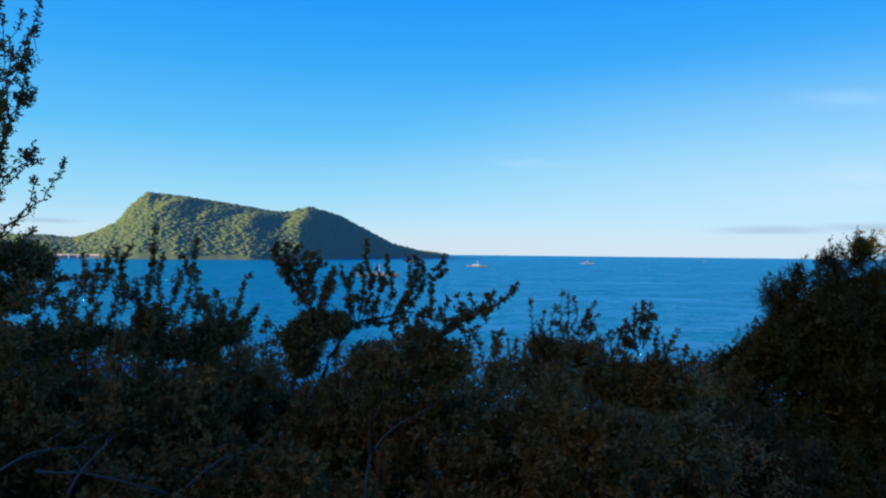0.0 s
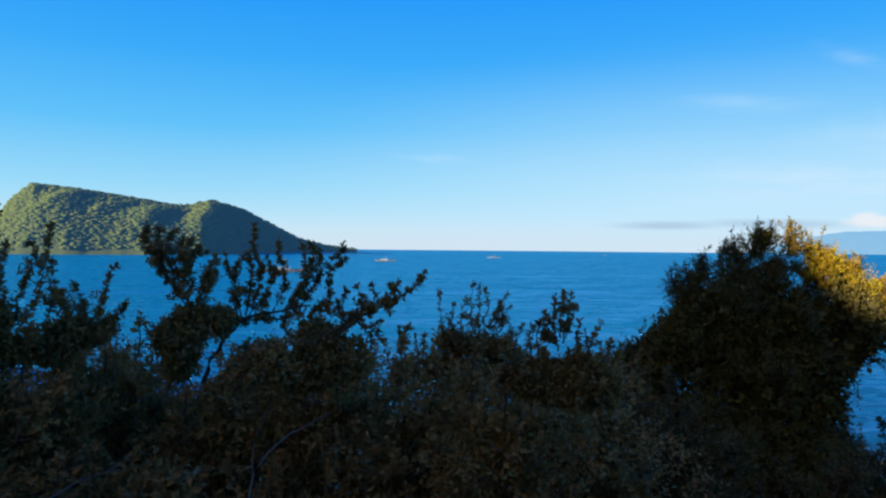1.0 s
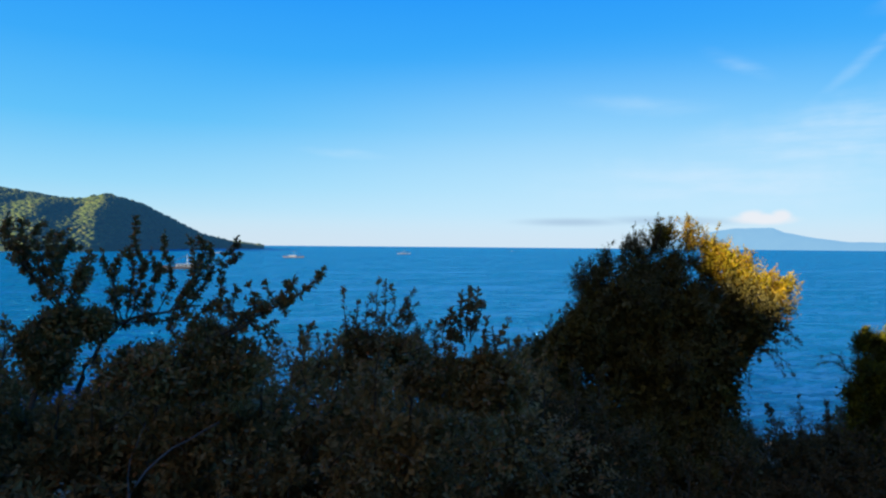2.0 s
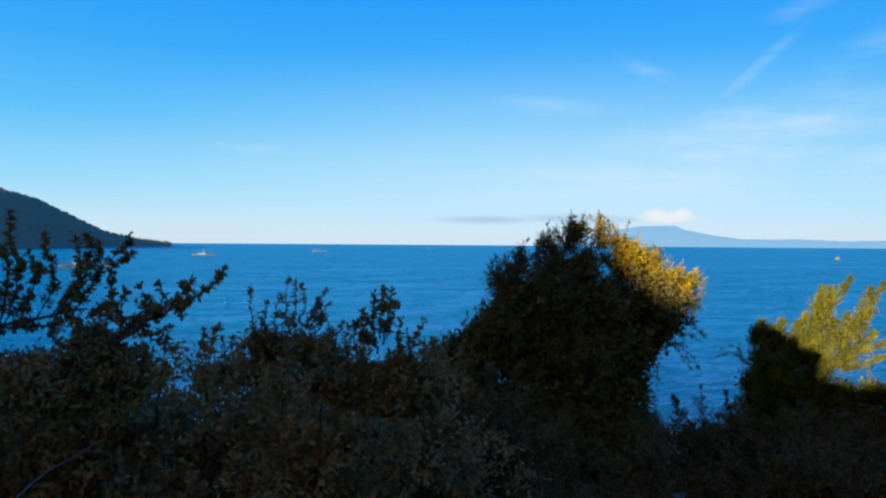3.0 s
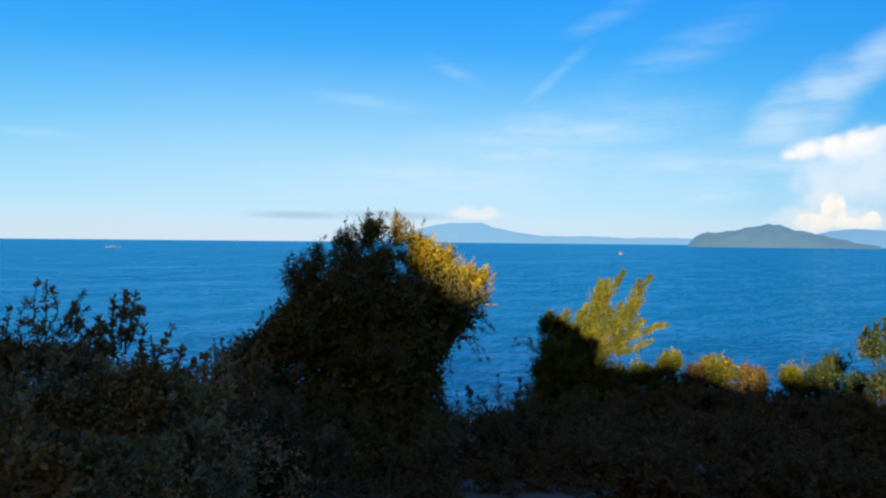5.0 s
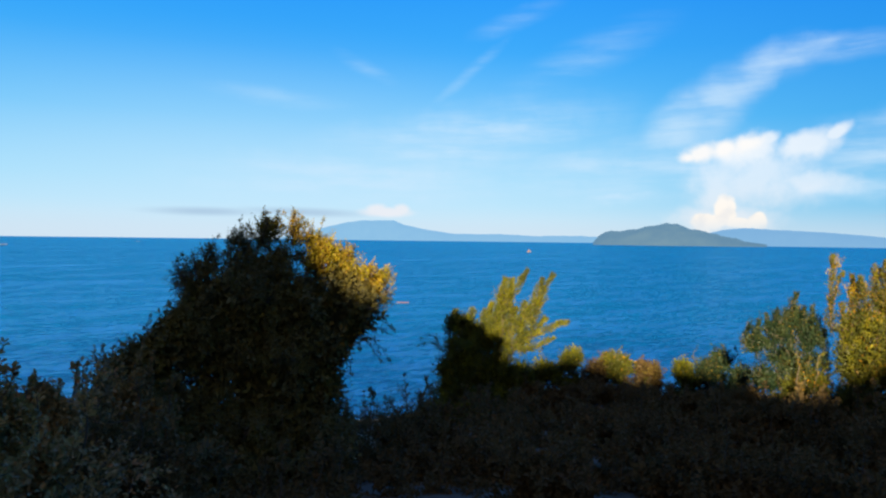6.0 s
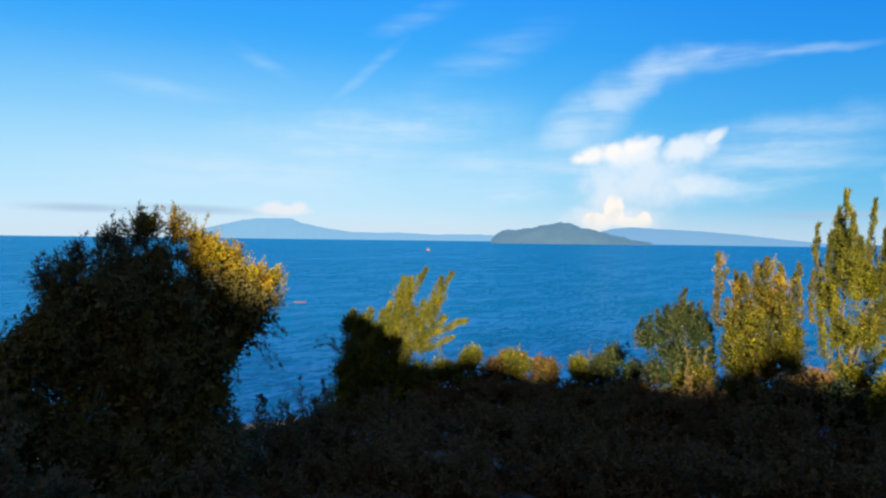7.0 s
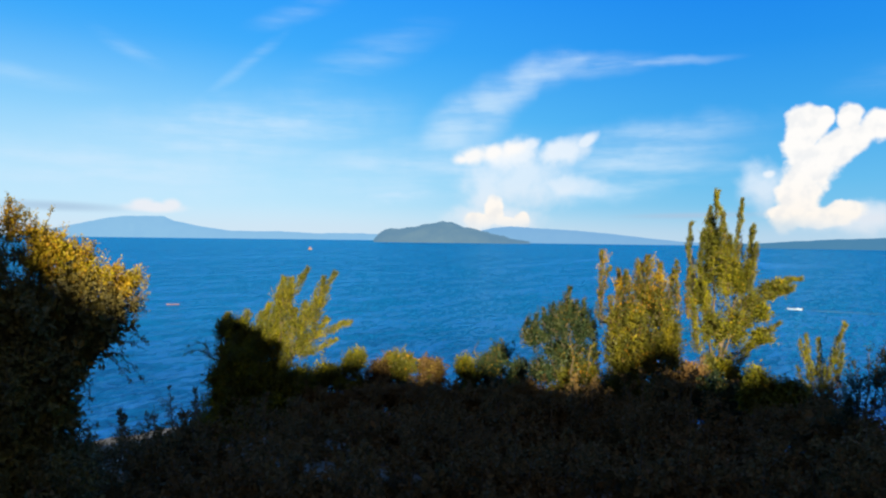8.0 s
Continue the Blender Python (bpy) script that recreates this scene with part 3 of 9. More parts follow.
# profile of the unseen crest, set plant by plant to place shadow edges
SHADE_CREST_S = (-40, -18, -11, -8.4, -7.2, -5.12, -4.32, -4.06, -3.53, -3.22, -2.1, -1.2, 1.0, 1.45, 1.95, 2.25, 2.5, 3.4, 3.85, 4.0, 4.42, 4.58, 5.4, 5.7, 6.65, 12.6, 45)
SHADE_CREST_Z = (-4, -3.5, -2.5, 1.5, 3.6, 3.14, 2.04, 1.71, 1.24, 1.03, 0.90, 0.88, 0.78, 0.42, 0.42, 0.72, 0.80, 0.86, 0.66, 0.1, 0.1, 0.95, 0.95, 0.36, 0.55, 0.8, 0.85)


def ground_at(x, y):
    """Height of the bank: level by the path, falling to the sea ahead and rising behind to an unseen crest shaped to
    cast the shade.
    """
    x, y = np.asarray(x, float), np.asarray(y, float)
    out = np.maximum(0.342 * x + 0.94 * y, 0.985 * x + 0.174 * y)
    low = EYE - 1.7 - 0.2 * np.maximum(0, out - 3) - 0.06 * np.maximum(0, out - 14)
    low = low + 0.07 * np.sin(x * 1.7 + 0.6) * np.sin(y * 1.3) + 0.03 * np.sin(x * 4.1) * np.sin(y * 3.7 + 1)
    b, s = x * BACK[0] + y * BACK[1], -x * BACK[1] + y * BACK[0]
    crest = np.interp(s, SHADE_CREST_S, SHADE_CREST_Z) + 28 * math.tan(radians(SUN_EL)) + 1.7 + (0.05 + 0.08 * np.clip((s + 3.2) / 1.5, 0, 1)) * (np.sin(s * 2.7) + 0.8 * np.sin(s * 6.3 + 1) + 0.6 * np.sin(s * 11))
    t = np.clip((b - 5) / 23, 0, 1)
    rise = crest * t * t * (3 - 2 * t) - 0.1 * np.maximum(0, b - 28)
    h = low + np.where(b > 5, rise, 0)
    return float(h) if h.ndim == 0 else h


def sheet(xs, ys, height):
    gx, gy = np.meshgrid(xs, ys, indexing="ij")
    v = np.stack([gx, gy, height(gx, gy)], -1).reshape(-1, 3)
    n, m = len(xs), len(ys)
    i, j = np.meshgrid(np.arange(n - 1), np.arange(m - 1), indexing="ij")
    a = i * m + j
    return v, np.stack([a, a + m, a + m + 1, a + 1], -1).reshape(-1, 4)


steps = np.concatenate([np.linspace(-160, -48, 14), np.arange(-46, -34, 2.0), np.arange(-34, 20, 0.5), np.arange(20, 47, 1.5), np.linspace(48, 110, 12)])
ground = new("ground", mesh_of("ground", *sheet(steps, steps, ground_at), SOIL, True))
tagged(ground, "dry brown soil of a bank sloping to the sea", "ground", kind="structure")

ring = np.concatenate([[0.0], np.geomspace(8, 4900, 26)])
turns = np.linspace(0, 2 * np.pi, 180, endpoint=False)
sea_v = np.stack([ring[:, None] * np.sin(turns), ring[:, None] * np.cos(turns), np.zeros((len(ring), 180))], -1).reshape(-1, 3)
gi, gj = np.meshgrid(np.arange(len(ring) - 1), np.arange(180), indexing="ij")
gk = (gj + 1) % 180
sea_f = np.stack([gi * 180 + gj, gi * 180 + gk, (gi + 1) * 180 + gk, (gi + 1) * 180 + gj], -1).reshape(-1, 4)
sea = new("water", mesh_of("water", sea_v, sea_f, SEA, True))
tagged(sea, "deep blue sea with small ripples and pale slicks", "sea", kind="structure")


def wobble(a, d, seed):
    """Smooth uneven numbers about 0 over bearing and distance."""
    w = 0
    for n in range(1, 7):
        q = math.sin(seed * 3.1 + n * 1.7)
        w = w + np.sin(a * (0.35 * 1.75**n) + d * 0.0035 * 1.6**n * q + seed + 2.2 * n) / 1.45**n
    return w * 0.5


def landform(profile, shore, depth, seed, rough=0.16, columns=260, rows=44, spurs=0.0, crag=0.0):
    """Hills standing in the sea: profile gives the ridge's height in degrees by bearing, shore the near water's edge."""
    az0, az1 = profile[0][0], profile[-1][0]
    az = np.linspace(az0, az1, columns)[:, None]
    v = np.linspace(0, 1, rows)[None]
    el = np.interp(az[:, 0], [p[0] for p in profile], [p[1] for p in profile])[:, None]
    el = np.maximum(0.01, el + crag * (wobble(az * 2.5, 0, seed + 4) + 0.5 * wobble(az * 8, 0, seed + 2)) * np.minimum(1, el * 2))
    near = np.interp(az[:, 0], [p[0] for p in shore], [p[1] for p in shore])[:, None]
    near = near * (1 + 0.006 * wobble(az * 0.7, 0, seed + 9))
    dist = near + depth * v
    top = np.maximum(0.5, EYE + (near + depth * 0.55) * np.tan(np.radians(el - DIP)))
    shape = np.where(v < 0.55, np.interp(v, (0, 0.05, 0.12, 0.20, 0.28, 0.40, 0.55), (0, 0.19, 0.43, 0.63, 0.75, 0.88, 1.0)), np.maximum(0.0, 1 - ((v - 0.55) / 0.45) ** 2))
    slant = spurs * (np.sin(az * 1.1 + 0.8 - 7.0 * v) + 0.5 * np.sin(az * 1.9 + 2.0 - 13.0 * v))
    folds = 1 + (rough * wobble(az * 0.6 - 5.0 * v, dist, seed) + 0.3 * slant) * np.sin(np.pi * np.clip(v / 0.55, 0, 1))
    z = np.minimum(top * shape * folds, top) - 1.5 * (v < 0.01) - 3.0 * (v > 0.99)
    a = np.radians(az + 0 * v)
    return np.stack([dist * np.sin(a), dist * np.cos(a), z], -1), columns, rows


def grid_faces(n, m):
    i, j = np.meshgrid(np.arange(n - 1), np.arange(m - 1), indexing="ij")
    a = i * m + j
    return np.stack([a, a + m, a + m + 1, a + 1], -1).reshape(-1, 4)


ICO = bmesh.new()
bmesh.ops.create_icosphere(ICO, subdivisions=1, radius=1)
ICO_V = np.array([v.co[:] for v in ICO.verts])
ICO_F = np.array([[v.index for v in f.verts] for f in ICO.faces])
ICO.free()


def crowns(land, count, size, seed, lo=0.02, hi=0.62, first=0.0, tall=0.55):
    """Tree crowns over a hillside: knobbly clumps, joined."""
    g = np.random.default_rng(seed)
    n, m, _ = land.shape
    i, j = g.uniform(1 + first * (n - 3), n - 2, count), g.uniform(lo, hi, count) * (m - 1)
    i0, j0 = i.astype(int), j.astype(int)
    fi, fj = (i - i0)[:, None], (j - j0)[:, None]
    p = land[i0, j0] * (1 - fi) * (1 - fj) + land[i0 + 1, j0] * fi * (1 - fj) + land[i0, j0 + 1] * (1 - fi) * fj + land[i0 + 1, j0 + 1] * fi * fj
    p = p[p[:, 2] > 1.0]
    c = len(p)
    s = size * (0.55 + 1.6 * g.uniform(0, 1, (c, 1, 1)) ** 4) * g.uniform(0.8, 1.2, (c, 1, 3)) * (1.3, 1.3, tall)
    lump = 1 + g.uniform(-0.2, 0.2, (c, len(ICO_V), 1))
    v = p[:, None] + ICO_V[None] * s * lump - np.array((0, 0, 0.3)) * s
    f = ICO_F[None] + np.arange(c)[:, None, None] * len(ICO_V)
    return v.reshape(-1, 3), f.reshape(-1, 3)


# the wooded headland
HEAD = [(-48, 1.2), (-38, 1.0), (-32.3, 1.0), (-31, 1.2), (-27.8, 1.0), (-26.3, 1.42), (-24.8, 2.2), (-23.7, 3.75), (-22.8, 4.5), (-19.7, 4.25), (-15.5, 3.65),
        (-12.6, 3.2), (-10.8, 3.75), (-8.5, 3.1), (-6.2, 1.95), (-4.0, 0.85), (-1.8, 0.28), (0.2, 0.06), (0.7, 0.0)]
HEAD_SHORE = [(-48, 1000), (-32, 900), (-21, 850), (-15, 850), (-11.5, 870), (-9.6, 930), (-8, 1080), (-4, 1380), (-2.6, 1470), (0.7, 1480)]
land, cols, rows_ = landform(HEAD, HEAD_SHORE, 420, 3.0, 0.09, spurs=0.14, crag=0.04)
headland = thing("headland", (0, 0, 0), "steep headland covered in sunlit green forest", "headland", kind="structure")
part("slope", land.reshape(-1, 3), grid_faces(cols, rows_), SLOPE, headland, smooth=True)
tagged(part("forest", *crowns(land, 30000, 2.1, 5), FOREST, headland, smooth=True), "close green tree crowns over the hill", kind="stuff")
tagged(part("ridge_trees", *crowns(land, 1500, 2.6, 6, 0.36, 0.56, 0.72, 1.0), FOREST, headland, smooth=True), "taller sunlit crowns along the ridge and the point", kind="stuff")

# the far island and the ridges, their blue haze set as surface glow
ISLET = [(56.6, 0.02), (57.0, 0.5), (57.5, 0.84), (58.3, 0.95), (59.0, 1.05), (60.2, 1.18), (61.2, 1.42), (61.9, 1.48), (62.3, 1.6), (62.6, 1.56), (63.0, 1.58), (63.4, 1.42), (64.4, 1.08), (65.2, 0.9), (66.2, 0.66), (67.4, 0.42), (68, 0.24), (69.4, 0.02)]
land, cols, rows_ = landform(ISLET, [(56, 1950), (70, 2000)], 330, 8.0, 0.45, 260, 30, 0.3, 0.09)
islet = thing("island", (0, 0, 0), "low far island with a dark wooded hump", "island", kind="structure")
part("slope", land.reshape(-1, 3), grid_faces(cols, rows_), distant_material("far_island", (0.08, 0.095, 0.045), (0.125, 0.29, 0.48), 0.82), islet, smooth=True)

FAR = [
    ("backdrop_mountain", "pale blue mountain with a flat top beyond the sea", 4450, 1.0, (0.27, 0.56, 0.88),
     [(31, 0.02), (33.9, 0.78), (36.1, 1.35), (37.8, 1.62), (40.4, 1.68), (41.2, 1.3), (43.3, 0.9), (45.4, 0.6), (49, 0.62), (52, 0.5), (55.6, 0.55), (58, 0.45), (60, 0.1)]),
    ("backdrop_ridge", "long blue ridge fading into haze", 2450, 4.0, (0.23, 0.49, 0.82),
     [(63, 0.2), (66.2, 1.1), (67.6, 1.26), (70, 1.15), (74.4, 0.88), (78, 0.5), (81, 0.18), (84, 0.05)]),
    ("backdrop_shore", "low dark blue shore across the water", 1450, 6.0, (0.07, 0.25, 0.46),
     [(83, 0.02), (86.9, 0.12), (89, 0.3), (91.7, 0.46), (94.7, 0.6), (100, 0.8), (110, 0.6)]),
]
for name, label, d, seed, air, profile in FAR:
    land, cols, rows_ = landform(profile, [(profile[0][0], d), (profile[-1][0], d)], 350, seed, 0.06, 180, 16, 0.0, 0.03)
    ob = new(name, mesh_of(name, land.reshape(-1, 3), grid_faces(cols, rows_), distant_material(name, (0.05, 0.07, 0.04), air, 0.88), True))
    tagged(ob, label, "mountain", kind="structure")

# ---- plants ----
p = Plant("shrub", (-2.75, 4.41), -32.0, "tall dark shrub with upright leafy shoots at the bank's edge", "shrub", SHRUB_LEAF, 0.035, "shrubs on the near bank")
for line in (((-0.11, -0.04, -0.42), (-0.07, -0.08, 0.49), (-0.02, -0.12, 1.19), (-0.03, -0.17, 1.73),), ((-0.07, -0.03, 0.39), (0.03, -0.05, 1.03), (0.09, -0.08, 1.36), (0.17, -0.11, 1.62),), ((-0.09, 0.03, 0.29), (-0.01, 0.06, 0.87), (0.01, 0.09, 1.32), (0.07, 0.12, 1.55),), ((-0.04, 0.01, 0.64), (0.06, 0.02, 0.94), (0.13, 0.02, 1.28), (0.16, 0.03, 1.44),), ((-0.13, -0.05, 0.84), (-0.08, -0.11, 1.32), (-0.05, -0.16, 1.66),), ((-0.11, -0.01, 0.07), (-0.02, -0.01, 0.38), (0.08, -0.02, 0.49), (0.14, -0.03, 0.67),), ((-0.07, -0.00, 0.36), (0.05, -0.01, 0.51), (0.13, -0.01, 0.55),), ((-0.08, -0.02, 0.00), (-0.00, -0.05, 0.14), (0.11, -0.07, 0.24), (0.21, -0.09, 0.35), (0.28, -0.11, 0.46), (0.31, -0.14, 0.57),), ((0.06, 0.03, 0.20), (0.13, 0.06, 0.30), (0.15, 0.09, 0.46),), ((-0.09, -0.05, 0.04), (-0.00, -0.10, 0.09), (0.06, -0.15, 0.18),), ((-0.15, -0.01, 0.49), (-0.09, -0.03, 0.85), (-0.07, -0.04, 1.16),), ((-0.13, 0.00, 1.09), (-0.03, 0.00, 1.07), (0.08, 0.01, 1.20), (0.14, 0.01, 1.41),), ((-0.16, -0.01, 0.67), (-0.04, -0.01, 0.80), (0.06, -0.02, 0.90), (0.15, -0.03, 1.02),), ((-0.15, 0.01, -0.14), (-0.03, 0.02, 0.00), (0.12, 0.03, 0.08), (0.15, 0.03, 0.13),), ((-0.12, 0.03, -0.21), (0.03, 0.06, -0.03), (0.22, 0.10, 0.01),),):
    p.spray(line, 0.007, 0.045, 0.02, 3)
for spec in ((0.00, 0.03, 1.12, 0.13, 0.17, 0.21, 34), (-0.01, -0.01, 0.79, 0.10, 0.12, 0.14, 18), (0.09, 0.01, 1.13, 0.07, 0.11, 0.14, 12), (0.11, 0.01, 0.60, 0.06, 0.07, 0.08, 12), (-0.10, -0.01, 0.49, 0.14, 0.18, 0.21, 38), (-0.13, -0.04, 1.01, 0.14, 0.32, 0.50, 90),):
    p.lobe(*spec, reach=0.072, up=0.6)
for spec in ((0.03, 0.04, -0.03, 0.16, 0.12, 0.08, 35), (0.15, -0.01, -0.10, 0.14, 0.11, 0.07, 28), (0.00, -0.02, -0.28, 0.25, 0.20, 0.14, 101), (-0.02, 0.06, -0.57, 0.32, 0.27, 0.21, 194),):
    p.lobe(*spec, reach=0.104, up=0.6)
    p.core(*spec, 0.045)
p.done()
p = Plant("shrub", (-1.60, 3.88), -22.5, "loose dark shrub with thin sprigs against the sea", "shrub", SHRUB_LEAF, 0.027, "shrubs on the near bank")
for line in (((-0.44, 0.01, -0.48), (-0.39, 0.01, -0.30), (-0.34, 0.02, -0.15), (-0.35, 0.03, -0.03),), ((-0.33, -0.00, -0.45), (-0.27, -0.00, -0.27), (-0.24, -0.01, -0.11), (-0.23, -0.01, -0.01),), ((-0.23, 0.02, -0.49), (-0.19, 0.04, -0.30), (-0.17, 0.06, -0.15), (-0.19, 0.08, 0.01),), ((-0.16, -0.04, -0.36), (-0.13, -0.07, -0.20), (-0.16, -0.11, -0.08), (-0.11, -0.14, 0.01),), ((-0.06, 0.01, -0.43), (-0.04, 0.02, -0.27), (-0.01, 0.04, -0.12), (0.00, 0.05, 0.04), (0.01, 0.06, 0.13),), ((0.03, -0.01, -0.43), (0.04, -0.02, -0.30), (0.02, -0.03, -0.18), (0.05, -0.04, -0.04),), ((0.09, -0.03, -0.46), (0.17, -0.06, -0.30), (0.19, -0.09, -0.14), (0.15, -0.12, -0.03),), ((0.22, 0.01, -0.44), (0.24, 0.02, -0.28), (0.21, 0.04, -0.12), (0.23, 0.05, 0.06),), ((0.33, 0.03, -0.48), (0.30, 0.06, -0.35), (0.25, 0.10, -0.23), (0.24, 0.13, -0.12),), ((0.39, -0.02, -0.44), (0.47, -0.04, -0.31), (0.48, -0.07, -0.19), (0.51, -0.09, -0.14),), ((0.46, 0.01, -0.51), (0.52, 0.03, -0.42), (0.57, 0.04, -0.33),), ((-0.57, -0.02, -0.44), (-0.53, -0.03, -0.29), (-0.47, -0.05, -0.17), (-0.37, -0.06, -0.14),), ((-0.58, 0.02, -0.35), (-0.63, 0.05, -0.27), (-0.59, 0.07, -0.18),), ((-0.54, 0.02, -0.30), (-0.40, 0.04, -0.24), (-0.34, 0.07, -0.12),), ((-0.33, -0.03, -0.36), (-0.29, -0.06, -0.20), (-0.27, -0.08, -0.08),), ((-0.11, 0.03, -0.43), (-0.07, 0.07, -0.32), (-0.09, 0.10, -0.18),), ((0.12, 0.02, -0.47), (0.09, 0.03, -0.34), (0.14, 0.05, -0.18),), ((-0.68, 0.02, -0.35), (-0.62, 0.04, -0.24), (-0.64, 0.05, -0.12),), ((-0.36, 0.03, -0.48), (-0.42, 0.06, -0.36), (-0.47, 0.10, -0.27),), ((0.33, -0.01, -0.50), (0.38, -0.01, -0.39), (0.34, -0.02, -0.24),),):
    p.spray(line, 0.0045, 0.032, 0.0075, 4)
for spec in ((-0.23, 0.01, -0.12, 0.08, 0.08, 0.08, 15), (-0.17, 0.01, -0.27, 0.07, 0.08, 0.09, 15), (0.24, -0.02, -0.32, 0.11, 0.10, 0.09, 24), (-0.45, 0.01, -0.30, 0.07, 0.07, 0.08, 13), (-0.00, -0.00, -0.18, 0.04, 0.06, 0.08, 12), (0.17, -0.00, -0.12, 0.05, 0.06, 0.07, 12), (-0.50, -0.01, -0.19, 0.08, 0.07, 0.06, 12), (-0.34, 0.01, -0.18, 0.06, 0.08, 0.09, 14), (-0.09, -0.01, -0.24, 0.05, 0.07, 0.09, 12), (0.39, 0.01, -0.34, 0.07, 0.07, 0.06, 12), (-0.60, -0.01, -0.29, 0.09, 0.08, 0.07, 16),):
    p.lobe(*spec, reach=0.06, up=0.6)
for spec in ((0.35, 0.01, -0.44, 0.19, 0.14, 0.09, 61), (0.00, -0.00, -0.37, 0.09, 0.08, 0.07, 21), (-0.34, 0.01, -0.45, 0.19, 0.13, 0.08, 51), (-0.08, -0.04, -0.48, 0.25, 0.17, 0.09, 76), (0.18, -0.04, -0.53, 0.22, 0.16, 0.09, 71), (-0.58, 0.03, -0.47, 0.22, 0.16, 0.09, 71),):
    p.lobe(*spec, reach=0.072, up=0.6)
    p.core(*spec, 0.035)
p.done()
p = Plant("shrub", (-0.73, 3.73), -11.0, "dark forked shrub with steep leafy branches", "shrub", SHRUB_LEAF, 0.027, "shrubs on the near bank")
p.bough(((-0.06, 0.00, -0.73), (0.01, 0.00, -0.52), (0.06, 0.00, -0.36), (0.01, 0.00, -0.26), (-0.07, 0.00, -0.18), (-0.12, 0.00, -0.05),), 0.013, 0.004)
p.bough(((0.05, 0.00, -0.38), (0.08, 0.00, -0.30), (0.12, 0.00, -0.21), (0.14, 0.00, -0.10),), 0.008, 0.003)
p.bough(((0.06, 0.00, -0.36), (0.13, 0.00, -0.37), (0.21, 0.00, -0.35), (0.27, 0.00, -0.33),), 0.009, 0.004)
for line in (((0.04, 0.01, -0.33), (-0.02, 0.02, -0.23), (-0.08, 0.03, -0.16), (-0.13, 0.04, -0.05), (-0.15, 0.05, 0.05),), ((0.02, 0.00, -0.26), (-0.03, 0.01, -0.15), (-0.08, 0.01, -0.08), (-0.10, 0.01, 0.04),), ((0.00, 0.02, -0.26), (-0.02, 0.04, -0.13), (-0.05, 0.06, -0.02), (-0.02, 0.08, 0.04),), ((0.02, -0.01, -0.28), (0.02, -0.03, -0.15), (0.02, -0.04, -0.05), (0.07, -0.06, -0.00),), ((0.03, 0.02, -0.31), (0.05, 0.04, -0.21), (0.05, 0.05, -0.10), (0.08, 0.07, -0.04),), ((0.07, -0.02, -0.34), (0.10, -0.03, -0.26), (0.12, -0.05, -0.18), (0.15, -0.07, -0.09),), ((0.08, 0.02, -0.35), (0.13, 0.05, -0.25), (0.15, 0.07, -0.16), (0.16, 0.09, -0.10),), ((-0.04, 0.01, -0.21), (-0.09, 0.02, -0.13), (-0.10, 0.02, -0.08),), ((0.10, 0.01, -0.38), (0.18, 0.01, -0.37), (0.21, 0.02, -0.34),), ((0.03, 0.03, -0.16), (0.06, 0.06, -0.08), (0.11, 0.09, -0.07),), ((-0.07, 0.02, -0.13), (-0.14, 0.04, -0.06), (-0.17, 0.06, 0.00),), ((-0.03, 0.02, -0.08), (0.00, 0.04, -0.02), (0.04, 0.06, -0.01),),):
    p.spray(line, 0.0045, 0.03, 0.0065, 4)
for spec in ((0.01, -0.02, -0.23, 0.07, 0.07, 0.08, 15), (-0.05, -0.01, -0.08, 0.08, 0.07, 0.07, 15), (0.02, -0.01, -0.10, 0.06, 0.07, 0.07, 13), (-0.08, -0.01, -0.02, 0.06, 0.06, 0.05, 12), (0.12, -0.00, -0.21, 0.03, 0.06, 0.09, 12),):
    p.lobe(*spec, reach=0.05, up=0.6)
for spec in ((0.07, 0.02, -0.37, 0.13, 0.09, 0.05, 26), (0.02, -0.02, -0.47, 0.10, 0.09, 0.07, 27), (-0.04, -0.01, -0.44, 0.08, 0.07, 0.06, 20), (0.17, -0.00, -0.38, 0.05, 0.04, 0.03, 12), (-0.01, 0.01, -0.57, 0.08, 0.08, 0.07, 23),):
    p.lobe(*spec, reach=0.064, up=0.6)
    p.core(*spec, 0.035)
p.done()
p = Plant("shrub", (-0.32, 3.89), -4.6, "dark spreading shrub with arching leafy branches", "shrub", SHRUB_LEAF, 0.027, "shrubs on the near bank")
p.bough(((-0.33, 0.00, -0.70), (-0.23, 0.00, -0.49), (-0.12, 0.00, -0.39), (0.04, 0.00, -0.35), (0.18, 0.00, -0.33),), 0.012, 0.004)
p.bough(((-0.16, 0.00, -0.41), (-0.19, 0.00, -0.27), (-0.16, 0.00, -0.13),), 0.007, 0.003)
p.bough(((0.06, 0.00, -0.36), (0.15, 0.00, -0.21), (0.20, 0.00, -0.13),), 0.006, 0.003)
